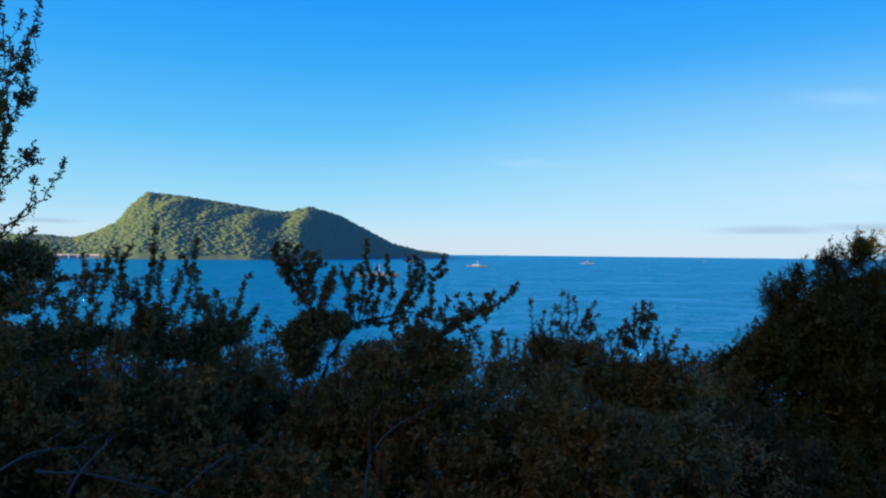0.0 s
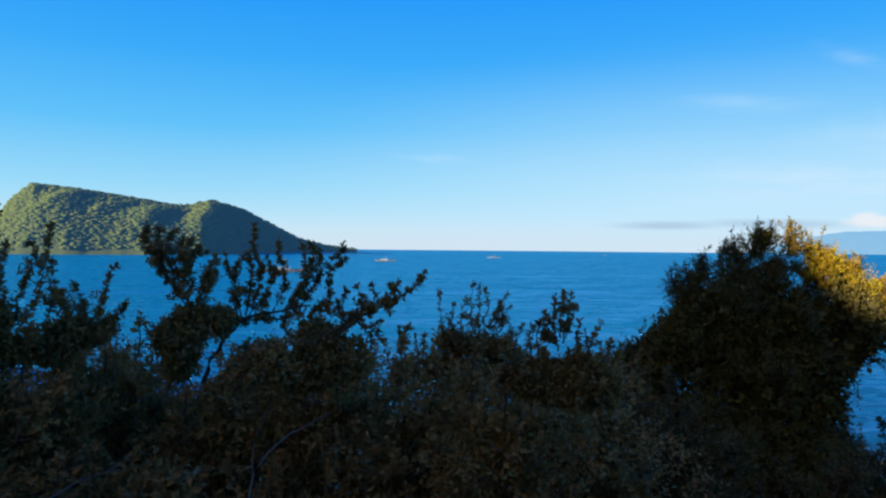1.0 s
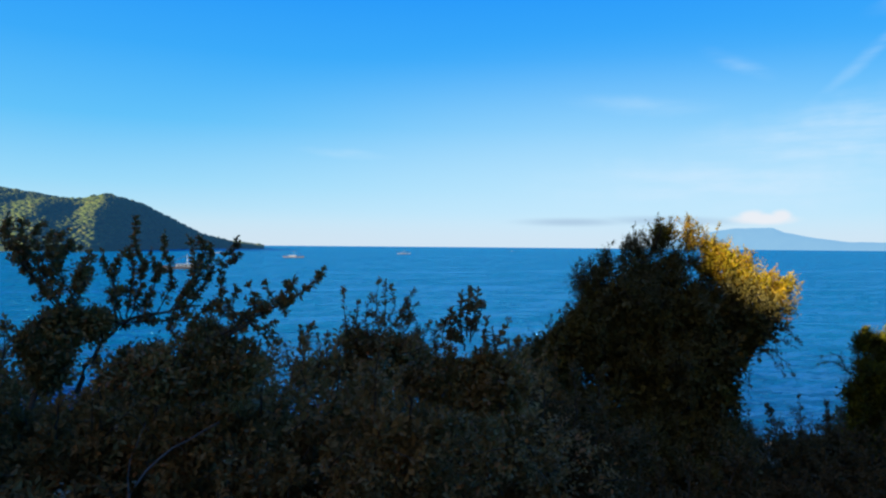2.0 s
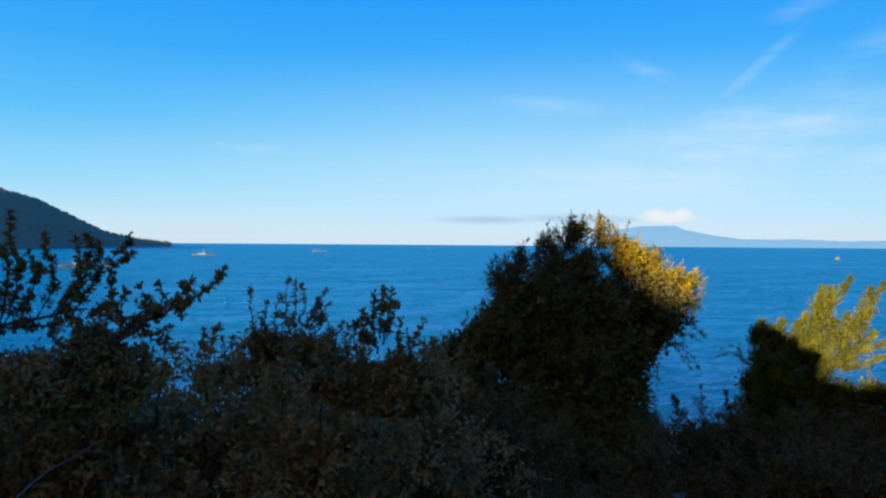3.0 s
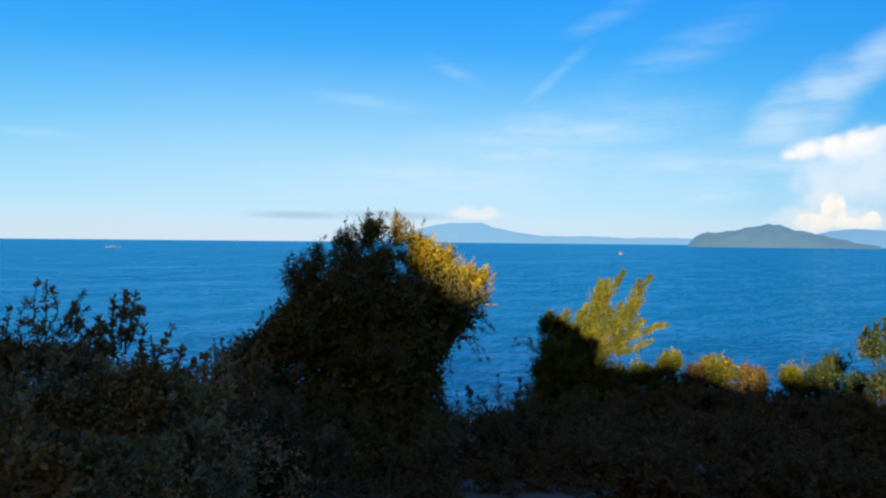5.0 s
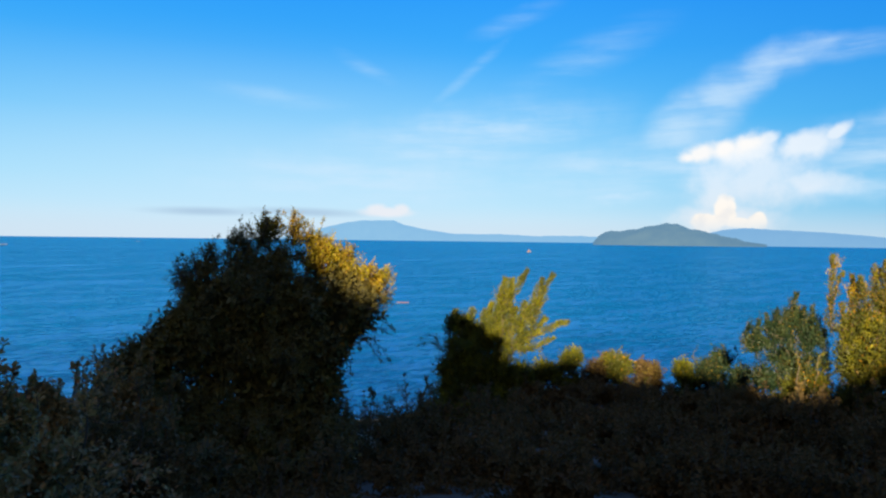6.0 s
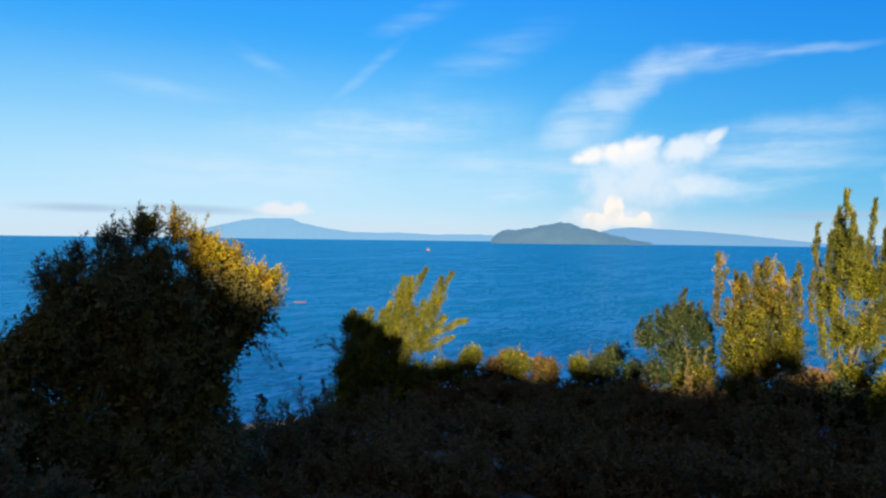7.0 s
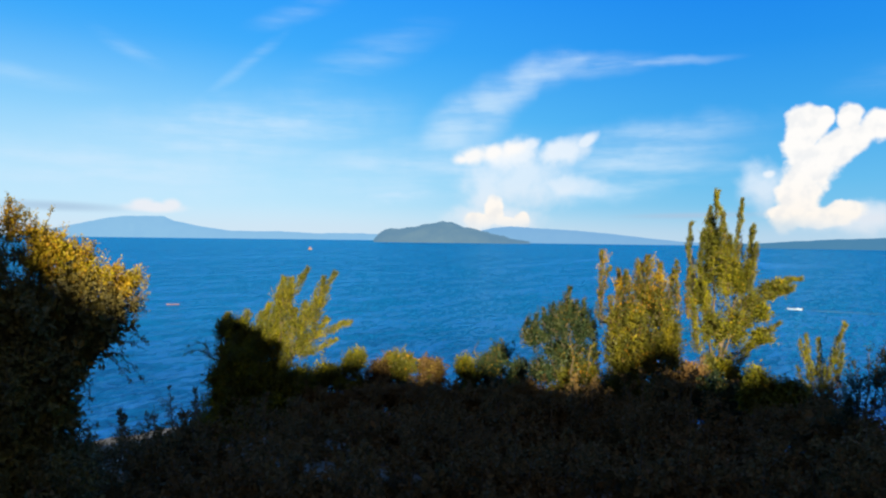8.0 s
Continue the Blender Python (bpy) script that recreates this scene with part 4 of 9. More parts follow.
for line in (((-0.15, 0.03, -0.41), (-0.18, 0.06, -0.30), (-0.19, 0.08, -0.16), (-0.15, 0.11, -0.09),), ((-0.13, 0.01, -0.39), (-0.12, 0.02, -0.27), (-0.11, 0.04, -0.16), (-0.13, 0.05, -0.08),), ((-0.12, -0.01, -0.38), (-0.08, -0.03, -0.27), (-0.07, -0.04, -0.18), (-0.09, -0.05, -0.05), (-0.09, -0.07, 0.06),), ((-0.07, 0.00, -0.38), (-0.03, 0.01, -0.27), (-0.01, 0.01, -0.14), (-0.03, 0.01, -0.09),), ((-0.01, 0.01, -0.37), (0.04, 0.02, -0.27), (0.05, 0.03, -0.16), (0.02, 0.04, -0.06), (0.02, 0.05, -0.02),), ((0.04, -0.03, -0.36), (0.11, -0.05, -0.27), (0.15, -0.08, -0.15), (0.13, -0.11, -0.03),), ((0.12, 0.01, -0.35), (0.19, 0.02, -0.24), (0.23, 0.03, -0.16), (0.30, 0.03, -0.09), (0.34, 0.04, -0.03),), ((0.17, -0.01, -0.37), (0.25, -0.02, -0.30), (0.27, -0.03, -0.21),), ((0.10, 0.01, -0.33), (0.16, 0.01, -0.21), (0.21, 0.02, -0.12), (0.22, 0.02, -0.06),), ((-0.23, 0.01, -0.38), (-0.12, 0.03, -0.41), (-0.04, 0.04, -0.38),), ((-0.09, 0.01, -0.39), (0.01, 0.03, -0.40), (0.12, 0.04, -0.37),), ((0.18, 0.00, -0.38), (0.24, 0.00, -0.47), (0.21, 0.01, -0.55),), ((0.25, 0.00, -0.21), (0.28, 0.01, -0.15), (0.35, 0.01, -0.10),), ((0.15, -0.02, -0.16), (0.20, -0.05, -0.07), (0.17, -0.07, -0.02),), ((-0.19, -0.00, -0.21), (-0.21, -0.00, -0.16), (-0.23, -0.00, -0.09),), ((0.21, -0.03, -0.30), (0.26, -0.06, -0.34), (0.27, -0.09, -0.26),), ((0.04, -0.00, -0.38), (0.07, -0.00, -0.47), (0.10, -0.00, -0.52),),):
    p.spray(line, 0.0045, 0.03, 0.0065, 4)
for spec in ((-0.14, 0.00, -0.27, 0.06, 0.08, 0.11, 14), (-0.09, 0.01, -0.35, 0.08, 0.07, 0.06, 12), (0.06, -0.01, -0.34, 0.09, 0.08, 0.06, 13), (-0.03, -0.01, -0.19, 0.05, 0.06, 0.07, 12), (0.16, 0.00, -0.21, 0.07, 0.07, 0.07, 12), (0.16, -0.01, -0.34, 0.08, 0.07, 0.06, 12),):
    p.lobe(*spec, reach=0.05, up=0.6)
for spec in ((0.21, 0.01, -0.47, 0.11, 0.09, 0.08, 35), (-0.04, -0.01, -0.55, 0.17, 0.11, 0.06, 38),):
    p.lobe(*spec, reach=0.064, up=0.6)
    p.core(*spec, 0.035)
p.done()
p = Plant("shrub", (0.13, 3.20), 2.3, "low dark shrub with one long arching branch", "shrub", SHRUB_LEAF, 0.027, "shrubs on the near bank")
p.bough(((-0.26, 0.00, -0.54), (-0.12, 0.00, -0.38), (-0.03, 0.00, -0.32), (0.08, 0.00, -0.25), (0.16, 0.00, -0.21),), 0.01, 0.003)
for line in (((-0.21, -0.00, -0.43), (-0.08, -0.01, -0.34), (0.04, -0.01, -0.27), (0.14, -0.01, -0.22), (0.22, -0.01, -0.14),), ((-0.15, 0.01, -0.38), (-0.03, 0.02, -0.32), (0.08, 0.03, -0.25), (0.19, 0.04, -0.20), (0.22, 0.05, -0.16),), ((-0.03, -0.00, -0.32), (-0.03, -0.01, -0.25), (-0.05, -0.01, -0.20),), ((0.00, -0.01, -0.30), (0.02, -0.01, -0.23), (0.01, -0.02, -0.19),), ((0.04, -0.01, -0.28), (0.08, -0.01, -0.22), (0.11, -0.02, -0.18),), ((-0.10, -0.00, -0.34), (-0.11, -0.00, -0.27), (-0.10, -0.00, -0.21),), ((-0.05, -0.02, -0.33), (-0.00, -0.03, -0.36), (0.04, -0.05, -0.33),), ((-0.02, 0.00, -0.38), (0.03, 0.00, -0.38), (0.05, 0.01, -0.41),), ((-0.15, 0.02, -0.39), (-0.16, 0.03, -0.33), (-0.13, 0.05, -0.29),), ((-0.19, 0.00, -0.41), (-0.21, 0.01, -0.35), (-0.23, 0.01, -0.32),), ((0.08, 0.01, -0.26), (0.10, 0.02, -0.23), (0.09, 0.03, -0.19),), ((-0.08, 0.02, -0.36), (-0.12, 0.04, -0.32), (-0.13, 0.05, -0.27),),):
    p.spray(line, 0.004, 0.016, 0.009, 3)
for spec in ((0.02, 0.01, -0.28, 0.05, 0.04, 0.03, 12), (0.08, 0.01, -0.25, 0.05, 0.03, 0.02, 12), (-0.06, 0.01, -0.33, 0.05, 0.04, 0.03, 12),):
    p.lobe(*spec, reach=0.039, up=0.6)
for spec in ((-0.17, 0.02, -0.45, 0.14, 0.09, 0.05, 32), (-0.08, -0.01, -0.50, 0.10, 0.09, 0.08, 38), (-0.23, -0.00, -0.52, 0.18, 0.14, 0.10, 88), (-0.41, -0.01, -0.49, 0.16, 0.12, 0.08, 60),):
    p.lobe(*spec, reach=0.056, up=0.6)
    p.core(*spec, 0.035)
p.done()
p = Plant("shrub", (0.80, 4.83), 9.4, "dense dark shrub with upright sprigs", "shrub", SHRUB_LEAF, 0.029, "shrubs on the near bank")
for line in (((-0.14, -0.02, -0.70), (-0.16, -0.05, -0.47), (-0.17, -0.07, -0.32),), ((-0.09, 0.01, -0.66), (-0.09, 0.01, -0.53), (-0.08, 0.02, -0.41),), ((-0.01, -0.02, -0.62), (-0.03, -0.04, -0.47), (0.00, -0.05, -0.36),), ((0.06, 0.01, -0.59), (0.03, 0.02, -0.42), (0.05, 0.04, -0.27),), ((0.08, 0.01, -0.59), (0.09, 0.02, -0.42), (0.09, 0.02, -0.29),), ((0.09, -0.04, -0.54), (0.14, -0.08, -0.43), (0.12, -0.12, -0.30),), ((0.15, -0.01, -0.55), (0.20, -0.01, -0.42), (0.26, -0.02, -0.33),), ((0.17, -0.01, -0.55), (0.24, -0.02, -0.47), (0.28, -0.03, -0.42),), ((0.21, 0.02, -0.59), (0.26, 0.04, -0.51), (0.24, 0.06, -0.44),), ((0.31, -0.04, -0.69), (0.33, -0.08, -0.59), (0.36, -0.12, -0.52),), ((0.28, -0.03, -0.69), (0.29, -0.07, -0.57), (0.27, -0.10, -0.50),), ((-0.40, 0.00, -0.81), (-0.43, 0.00, -0.67), (-0.43, 0.00, -0.56),), ((-0.32, -0.01, -0.83), (-0.31, -0.02, -0.70), (-0.32, -0.03, -0.61),), ((-0.49, 0.02, -0.83), (-0.51, 0.03, -0.76), (-0.53, 0.05, -0.68),), ((-0.23, -0.02, -0.81), (-0.20, -0.03, -0.66), (-0.14, -0.05, -0.56),), ((-0.27, -0.03, -0.77), (-0.27, -0.06, -0.66), (-0.26, -0.09, -0.59),), ((0.39, 0.04, -0.70), (0.43, 0.09, -0.63), (0.46, 0.13, -0.56),),):
    p.spray(line, 0.0055, 0.035, 0.016, 3)
for spec in ((0.06, -0.02, -0.46, 0.12, 0.13, 0.15, 21), (0.17, -0.02, -0.51, 0.10, 0.11, 0.12, 14), (0.24, -0.01, -0.42, 0.06, 0.06, 0.07, 12),):
    p.lobe(*spec, reach=0.055, up=0.6)
for spec in ((-0.09, -0.01, -0.61, 0.10, 0.10, 0.10, 27), (0.10, -0.03, -0.65, 0.22, 0.17, 0.11, 68), (-0.16, 0.00, -0.77, 0.18, 0.16, 0.13, 66), (0.28, 0.04, -0.72, 0.17, 0.13, 0.10, 47), (-0.40, -0.02, -0.81, 0.11, 0.10, 0.09, 28), (0.06, -0.02, -0.84, 0.40, 0.28, 0.17, 188),):
    p.lobe(*spec, reach=0.08, up=0.6)
    p.core(*spec, 0.035)
p.done()
p = Plant("shrub", (0.87, 2.95), 16.3, "dense dark shrub with a narrow upright crown", "shrub", SHRUB_LEAF, 0.023, "shrubs on the near bank")
for line in (((-0.03, 0.01, -0.43), (-0.05, 0.01, -0.32), (-0.04, 0.02, -0.22),), ((-0.01, 0.02, -0.40), (0.01, 0.03, -0.30), (0.02, 0.05, -0.21),), ((-0.02, 0.02, -0.38), (-0.02, 0.04, -0.29), (-0.01, 0.06, -0.21),), ((-0.06, -0.01, -0.40), (-0.08, -0.03, -0.34), (-0.08, -0.04, -0.28),), ((-0.10, 0.00, -0.43), (-0.11, 0.00, -0.37), (-0.10, 0.00, -0.32),), ((-0.00, 0.02, -0.38), (0.02, 0.03, -0.32), (0.04, 0.05, -0.26),), ((0.05, -0.02, -0.46), (0.04, -0.04, -0.37), (0.05, -0.05, -0.31),), ((0.07, 0.00, -0.49), (0.10, 0.01, -0.38), (0.13, 0.01, -0.32),), ((0.09, -0.01, -0.48), (0.08, -0.03, -0.40), (0.07, -0.04, -0.35),), ((0.14, 0.01, -0.53), (0.14, 0.02, -0.45), (0.13, 0.03, -0.40),), ((0.17, 0.02, -0.55), (0.18, 0.04, -0.49), (0.20, 0.05, -0.44),), ((-0.13, 0.00, -0.45), (-0.14, 0.00, -0.38), (-0.13, 0.00, -0.34),), ((0.10, -0.02, -0.50), (0.15, -0.04, -0.43), (0.16, -0.06, -0.38),),):
    p.spray(line, 0.004, 0.014, 0.008, 3)
for spec in ((-0.04, -0.01, -0.35, 0.05, 0.05, 0.06, 12), (0.00, -0.00, -0.29, 0.03, 0.05, 0.06, 12), (-0.08, 0.01, -0.38, 0.05, 0.05, 0.05, 12),):
    p.lobe(*spec, reach=0.03, up=0.6)
for line in (((-0.20, -0.02, -0.58), (-0.22, -0.04, -0.51), (-0.20, -0.06, -0.45),), ((-0.15, 0.01, -0.58), (-0.16, 0.03, -0.51), (-0.18, 0.04, -0.45),), ((-0.11, -0.01, -0.58), (-0.10, -0.02, -0.49), (-0.08, -0.02, -0.42),), ((-0.07, -0.02, -0.60), (-0.06, -0.04, -0.51), (-0.07, -0.06, -0.44),), ((-0.00, 0.02, -0.60), (0.02, 0.03, -0.49), (0.01, 0.05, -0.44),), ((0.04, -0.02, -0.59), (0.06, -0.03, -0.50), (0.05, -0.05, -0.44),), ((0.09, -0.01, -0.59), (0.09, -0.02, -0.51), (0.10, -0.03, -0.46),), ((0.15, 0.02, -0.62), (0.16, 0.04, -0.56), (0.15, 0.06, -0.51),), ((-0.24, -0.00, -0.63), (-0.26, -0.00, -0.57), (-0.25, -0.00, -0.52),), ((-0.03, 0.02, -0.65), (-0.02, 0.05, -0.59), (-0.04, 0.07, -0.52),), ((0.07, 0.00, -0.64), (0.06, 0.00, -0.57), (0.08, 0.00, -0.53),), ((-0.13, -0.03, -0.64), (-0.14, -0.05, -0.57), (-0.12, -0.08, -0.52),), ((0.19, -0.00, -0.63), (0.20, -0.01, -0.58), (0.20, -0.01, -0.52),),):
    p.spray(line, 0.004, 0.018, 0.008, 3)
for spec in ((0.05, 0.01, -0.47, 0.05, 0.05, 0.06, 12), (-0.06, 0.00, -0.49, 0.13, 0.09, 0.06, 25), (0.13, 0.01, -0.53, 0.06, 0.05, 0.05, 12), (-0.17, -0.03, -0.51, 0.11, 0.08, 0.06, 21), (0.02, -0.02, -0.57, 0.24, 0.16, 0.08, 64),):
    p.lobe(*spec, reach=0.04, up=1.2)
    p.core(*spec, 0.026)
p.done()
p = Plant("shrub", (2.90, 7.50), 21.1, "thin dark shrub with fine upright twigs", "shrub", SHRUB_LEAF, 0.038, "shrubs on the near bank")
for line in (((-0.21, 0.03, -1.70), (-0.15, 0.05, -1.33), (-0.17, 0.08, -1.09),), ((-0.11, 0.02, -1.70), (-0.08, 0.04, -1.36), (-0.10, 0.06, -1.05),), ((-0.02, 0.01, -1.70), (0.01, 0.01, -1.38), (-0.01, 0.02, -1.13),), ((-0.28, 0.02, -1.64), (-0.26, 0.03, -1.38), (-0.22, 0.05, -1.21),), ((0.08, 0.04, -1.72), (0.14, 0.08, -1.40), (0.22, 0.11, -1.15),), ((0.16, 0.02, -1.66), (0.22, 0.04, -1.33), (0.25, 0.06, -1.09),), ((0.03, 0.00, -1.65), (0.08, 0.01, -1.33), (0.04, 0.01, -1.15),), ((0.19, 0.01, -1.60), (0.31, 0.01, -1.30), (0.34, 0.02, -1.14),), ((-0.35, 0.02, -1.64), (-0.33, 0.03, -1.43), (-0.31, 0.05, -1.32),),):
    p.spray(line, 0.007, 0.05, 0.022, 3)
for spec in ((-0.15, -0.01, -1.57, 0.15, 0.14, 0.13, 43), (0.08, 0.01, -1.52, 0.14, 0.15, 0.15, 47), (0.23, 0.01, -1.39, 0.09, 0.12, 0.15, 31), (-0.04, 0.05, -1.80, 0.35, 0.28, 0.20, 154), (0.31, -0.00, -1.66, 0.18, 0.21, 0.23, 90), (-0.32, -0.05, -1.74, 0.21, 0.18, 0.15, 70),):
    p.lobe(*spec, reach=0.1, up=0.6)
    p.core(*spec, 0.05)
p.done()
p = Plant("shrub", (1.65, 4.45), 20.3, "low dark shrub with rust-tinged leaves", "shrub", THICKET_LEAF, 0.036, "shrubs on the near bank")
for line in (((-0.17, 0.00, -0.89), (-0.17, 0.00, -0.77), (-0.18, 0.01, -0.71),), ((-0.22, 0.02, -0.92), (-0.25, 0.04, -0.83), (-0.27, 0.06, -0.78),), ((-0.13, 0.01, -0.92), (-0.09, 0.01, -0.83), (-0.08, 0.02, -0.76),),):
    p.spray(line, 0.005, 0.035, 0.014, 3)
for spec in ((-0.17, 0.01, -0.82, 0.08, 0.07, 0.06, 15), (-0.24, -0.00, -0.89, 0.09, 0.08, 0.07, 22), (-0.09, -0.01, -0.90, 0.09, 0.08, 0.07, 22), (-0.16, 0.02, -1.04, 0.19, 0.15, 0.11, 73),):
    p.lobe(*spec, reach=0.07, up=0.6)
    p.core(*spec, 0.04)
p.done()
p = Plant("thicket_bush", (-0.75, 4.75), -9.0, "dense shaded thicket bush of small dull leaves", "bush", SHADE_LEAF, 0.038, "shrubs on the near bank", plain=True)
for spec in ((0.07, -0.04, -0.94, 0.18, 0.16, 0.15, 59), (0.29, 0.02, -0.89, 0.13, 0.14, 0.14, 40), (-0.21, 0.03, -1.04, 0.17, 0.14, 0.10, 37), (0.06, 0.07, -1.13, 0.29, 0.22, 0.15, 94),):
    p.lobe(*spec, reach=0.11, up=0.6)
    for n in range(2):
        p.core(*spec, 0.06)
p.done()
p = Plant("thicket_bush", (0.82, 4.95), 9.4, "dense shaded thicket bush of small dull leaves", "bush", SHADE_LEAF, 0.038, "shrubs on the near bank", plain=True)
for spec in ((0.02, -0.03, -1.15, 0.18, 0.17, 0.16, 61), (-0.12, -0.05, -1.26, 0.23, 0.19, 0.14, 72),):
    p.lobe(*spec, reach=0.11, up=0.6)
    for n in range(2):
        p.core(*spec, 0.06)
p.done()
p = Plant("thicket_bush", (-0.72, 3.05), -13.3, "dense shaded thicket bush of small dull leaves", "bush", SHADE_LEAF, 0.038, "shrubs on the near bank", plain=True)
for spec in ((0.09, 0.01, -0.99, 0.07, 0.06, 0.05, 12),):
    p.lobe(*spec, reach=0.11, up=0.6)
    for n in range(2):
        p.core(*spec, 0.06)
p.done()
p = Plant("thicket_bush", (-2.42, 3.56), -34.2, "dense shaded thicket bush of small dull leaves", "bush", SHADE_LEAF, 0.047, "shrubs on the near bank", plain=True, sink=0.06)
for a, b in (((-0.13, 0.00, -0.69), (-0.11, 0.04, -0.27)), ((0.11, 0.02, -0.71), (0.14, -0.05, -0.26)), ((0.01, 0.01, -0.70), (-0.01, -0.07, -0.24)),):
    p.shoot(p.at(*a), p.at(*b), 0.0071, 0.100, 0.050, fill=7)
for spec in ((0.01, -0.00, -0.70, 0.52, 0.49, 0.45, 320), (0.06, -0.00, -1.04, 0.58, 0.51, 0.45, 352), (0.02, -0.00, -1.41, 0.58, 0.47, 0.36, 282),):
    p.lobe(*spec, reach=0.15, up=0.6)
    p.core(*spec, 0.055)
p.done()
p = Plant("thicket_bush", (-2.19, 4.04), -28.5, "dense shaded thicket bush of small dull leaves", "bush", SHADE_LEAF, 0.047, "shrubs on the near bank", plain=True, sink=0.06)
for a, b in (((-0.16, 0.00, -0.70), (-0.14, 0.04, -0.35)), ((0.13, 0.02, -0.72), (0.16, -0.06, -0.34)), ((0.01, 0.01, -0.71), (-0.01, -0.08, -0.31)),):
    p.shoot(p.at(*a), p.at(*b), 0.0073, 0.100, 0.050, fill=7)
for spec in ((0.01, -0.00, -0.71, 0.52, 0.43, 0.34, 237), (0.07, -0.00, -0.98, 0.57, 0.46, 0.34, 260), (0.01, -0.00, -1.27, 0.57, 0.42, 0.27, 208),):
    p.lobe(*spec, reach=0.15, up=0.6)
    p.core(*spec, 0.055)
p.done()
p = Plant("thicket_bush", (-1.57, 3.79), -22.5, "dense shaded thicket bush of small dull leaves", "bush", SHADE_LEAF, 0.047, "shrubs on the near bank", plain=True, sink=0.05)
for a, b in (((-0.16, 0.00, -0.67), (-0.14, 0.04, -0.34)), ((0.12, 0.02, -0.69), (0.16, -0.05, -0.32)), ((0.01, 0.01, -0.68), (-0.01, -0.07, -0.30)),):
    p.shoot(p.at(*a), p.at(*b), 0.0070, 0.100, 0.050, fill=7)
for spec in ((0.01, -0.00, -0.68, 0.47, 0.38, 0.30, 188), (0.07, -0.00, -0.93, 0.51, 0.41, 0.30, 207), (0.01, -0.00, -1.20, 0.51, 0.38, 0.24, 165),):
    p.lobe(*spec, reach=0.15, up=0.6)
    p.core(*spec, 0.055)
p.done()
p = Plant("thicket_bush", (-1.29, 4.42), -16.3, "dense shaded thicket bush of small dull leaves", "bush", SHADE_LEAF, 0.047, "shrubs on the near bank", plain=True, sink=0.05)
for a, b in (((-0.20, 0.00, -0.72), (-0.17, 0.04, -0.38)), ((0.15, 0.02, -0.74), (0.19, -0.06, -0.36)), ((0.01, 0.01, -0.73), (-0.01, -0.08, -0.33)),):
    p.shoot(p.at(*a), p.at(*b), 0.0073, 0.100, 0.050, fill=7)
for spec in ((0.01, -0.00, -0.73, 0.45, 0.37, 0.30, 180), (0.08, -0.00, -0.99, 0.49, 0.40, 0.30, 198), (0.01, -0.00, -1.27, 0.49, 0.37, 0.24, 158),):
    p.lobe(*spec, reach=0.15, up=0.6)
    p.core(*spec, 0.055)
p.done()
p = Plant("thicket_bush", (-0.61, 4.16), -8.3, "dense shaded thicket bush of small dull leaves", "bush", SHADE_LEAF, 0.047, "shrubs on the near bank", plain=True, sink=0.09)
for a, b in (((-0.19, 0.00, -0.90), (-0.16, 0.04, -0.57)), ((0.14, 0.02, -0.91), (0.19, -0.05, -0.55)), ((0.01, 0.01, -0.90), (-0.01, -0.07, -0.52)),):
    p.shoot(p.at(*a), p.at(*b), 0.0070, 0.100, 0.050, fill=7)
for spec in ((0.01, -0.00, -0.90, 0.38, 0.32, 0.27, 138), (0.08, -0.00, -1.15, 0.41, 0.34, 0.27, 151), (0.01, -0.00, -1.41, 0.41, 0.32, 0.22, 121),):
    p.lobe(*spec, reach=0.15, up=0.6)
    p.core(*spec, 0.055)
p.done()
p = Plant("thicket_bush", (-0.16, 3.90), -2.3, "dense shaded thicket bush of small dull leaves", "bush", THICKET_LEAF, 0.047, "shrubs on the near bank", plain=True, sink=0.05)
for a, b in (((-0.18, 0.00, -0.81), (-0.15, 0.03, -0.47)), ((0.13, 0.01, -0.82), (0.18, -0.05, -0.44)), ((0.01, 0.01, -0.81), (-0.01, -0.06, -0.43)),):
    p.shoot(p.at(*a), p.at(*b), 0.0068, 0.100, 0.050, fill=7)
for spec in ((0.01, -0.00, -0.81, 0.44, 0.36, 0.28, 170), (0.07, -0.00, -1.07, 0.49, 0.39, 0.28, 187), (0.01, -0.00, -1.35, 0.49, 0.36, 0.23, 150),):
    p.lobe(*spec, reach=0.15, up=0.6)
    p.core(*spec, 0.055)
p.done()
p = Plant("thicket_bush", (0.31, 3.79), 4.6, "dense shaded thicket bush of small dull leaves", "bush", THICKET_LEAF, 0.047, "shrubs on the near bank", plain=True, sink=0.10)
for a, b in (((-0.18, 0.00, -0.78), (-0.15, 0.03, -0.41)), ((0.13, 0.01, -0.77), (0.17, -0.05, -0.38)), ((0.01, 0.01, -0.77), (-0.01, -0.06, -0.37)),):
    p.shoot(p.at(*a), p.at(*b), 0.0068, 0.100, 0.050, fill=7)
for spec in ((0.01, -0.00, -0.77, 0.43, 0.37, 0.31, 179), (0.07, -0.00, -1.04, 0.47, 0.39, 0.31, 197), (0.01, -0.00, -1.35, 0.47, 0.36, 0.25, 158),):
    p.lobe(*spec, reach=0.15, up=0.6)
    p.core(*spec, 0.055)
p.done()
p = Plant("thicket_bush", (0.75, 3.42), 12.4, "dense shaded thicket bush of small dull leaves", "bush", THICKET_LEAF, 0.038, "shrubs on the near bank", plain=True, sink=0.07)
for a, b in (((-0.16, 0.00, -0.74), (-0.14, 0.03, -0.41)), ((0.11, 0.01, -0.73), (0.15, -0.04, -0.38)), ((0.00, 0.01, -0.74), (-0.01, -0.06, -0.37)),):
    p.shoot(p.at(*a), p.at(*b), 0.0066, 0.100, 0.050, fill=7)
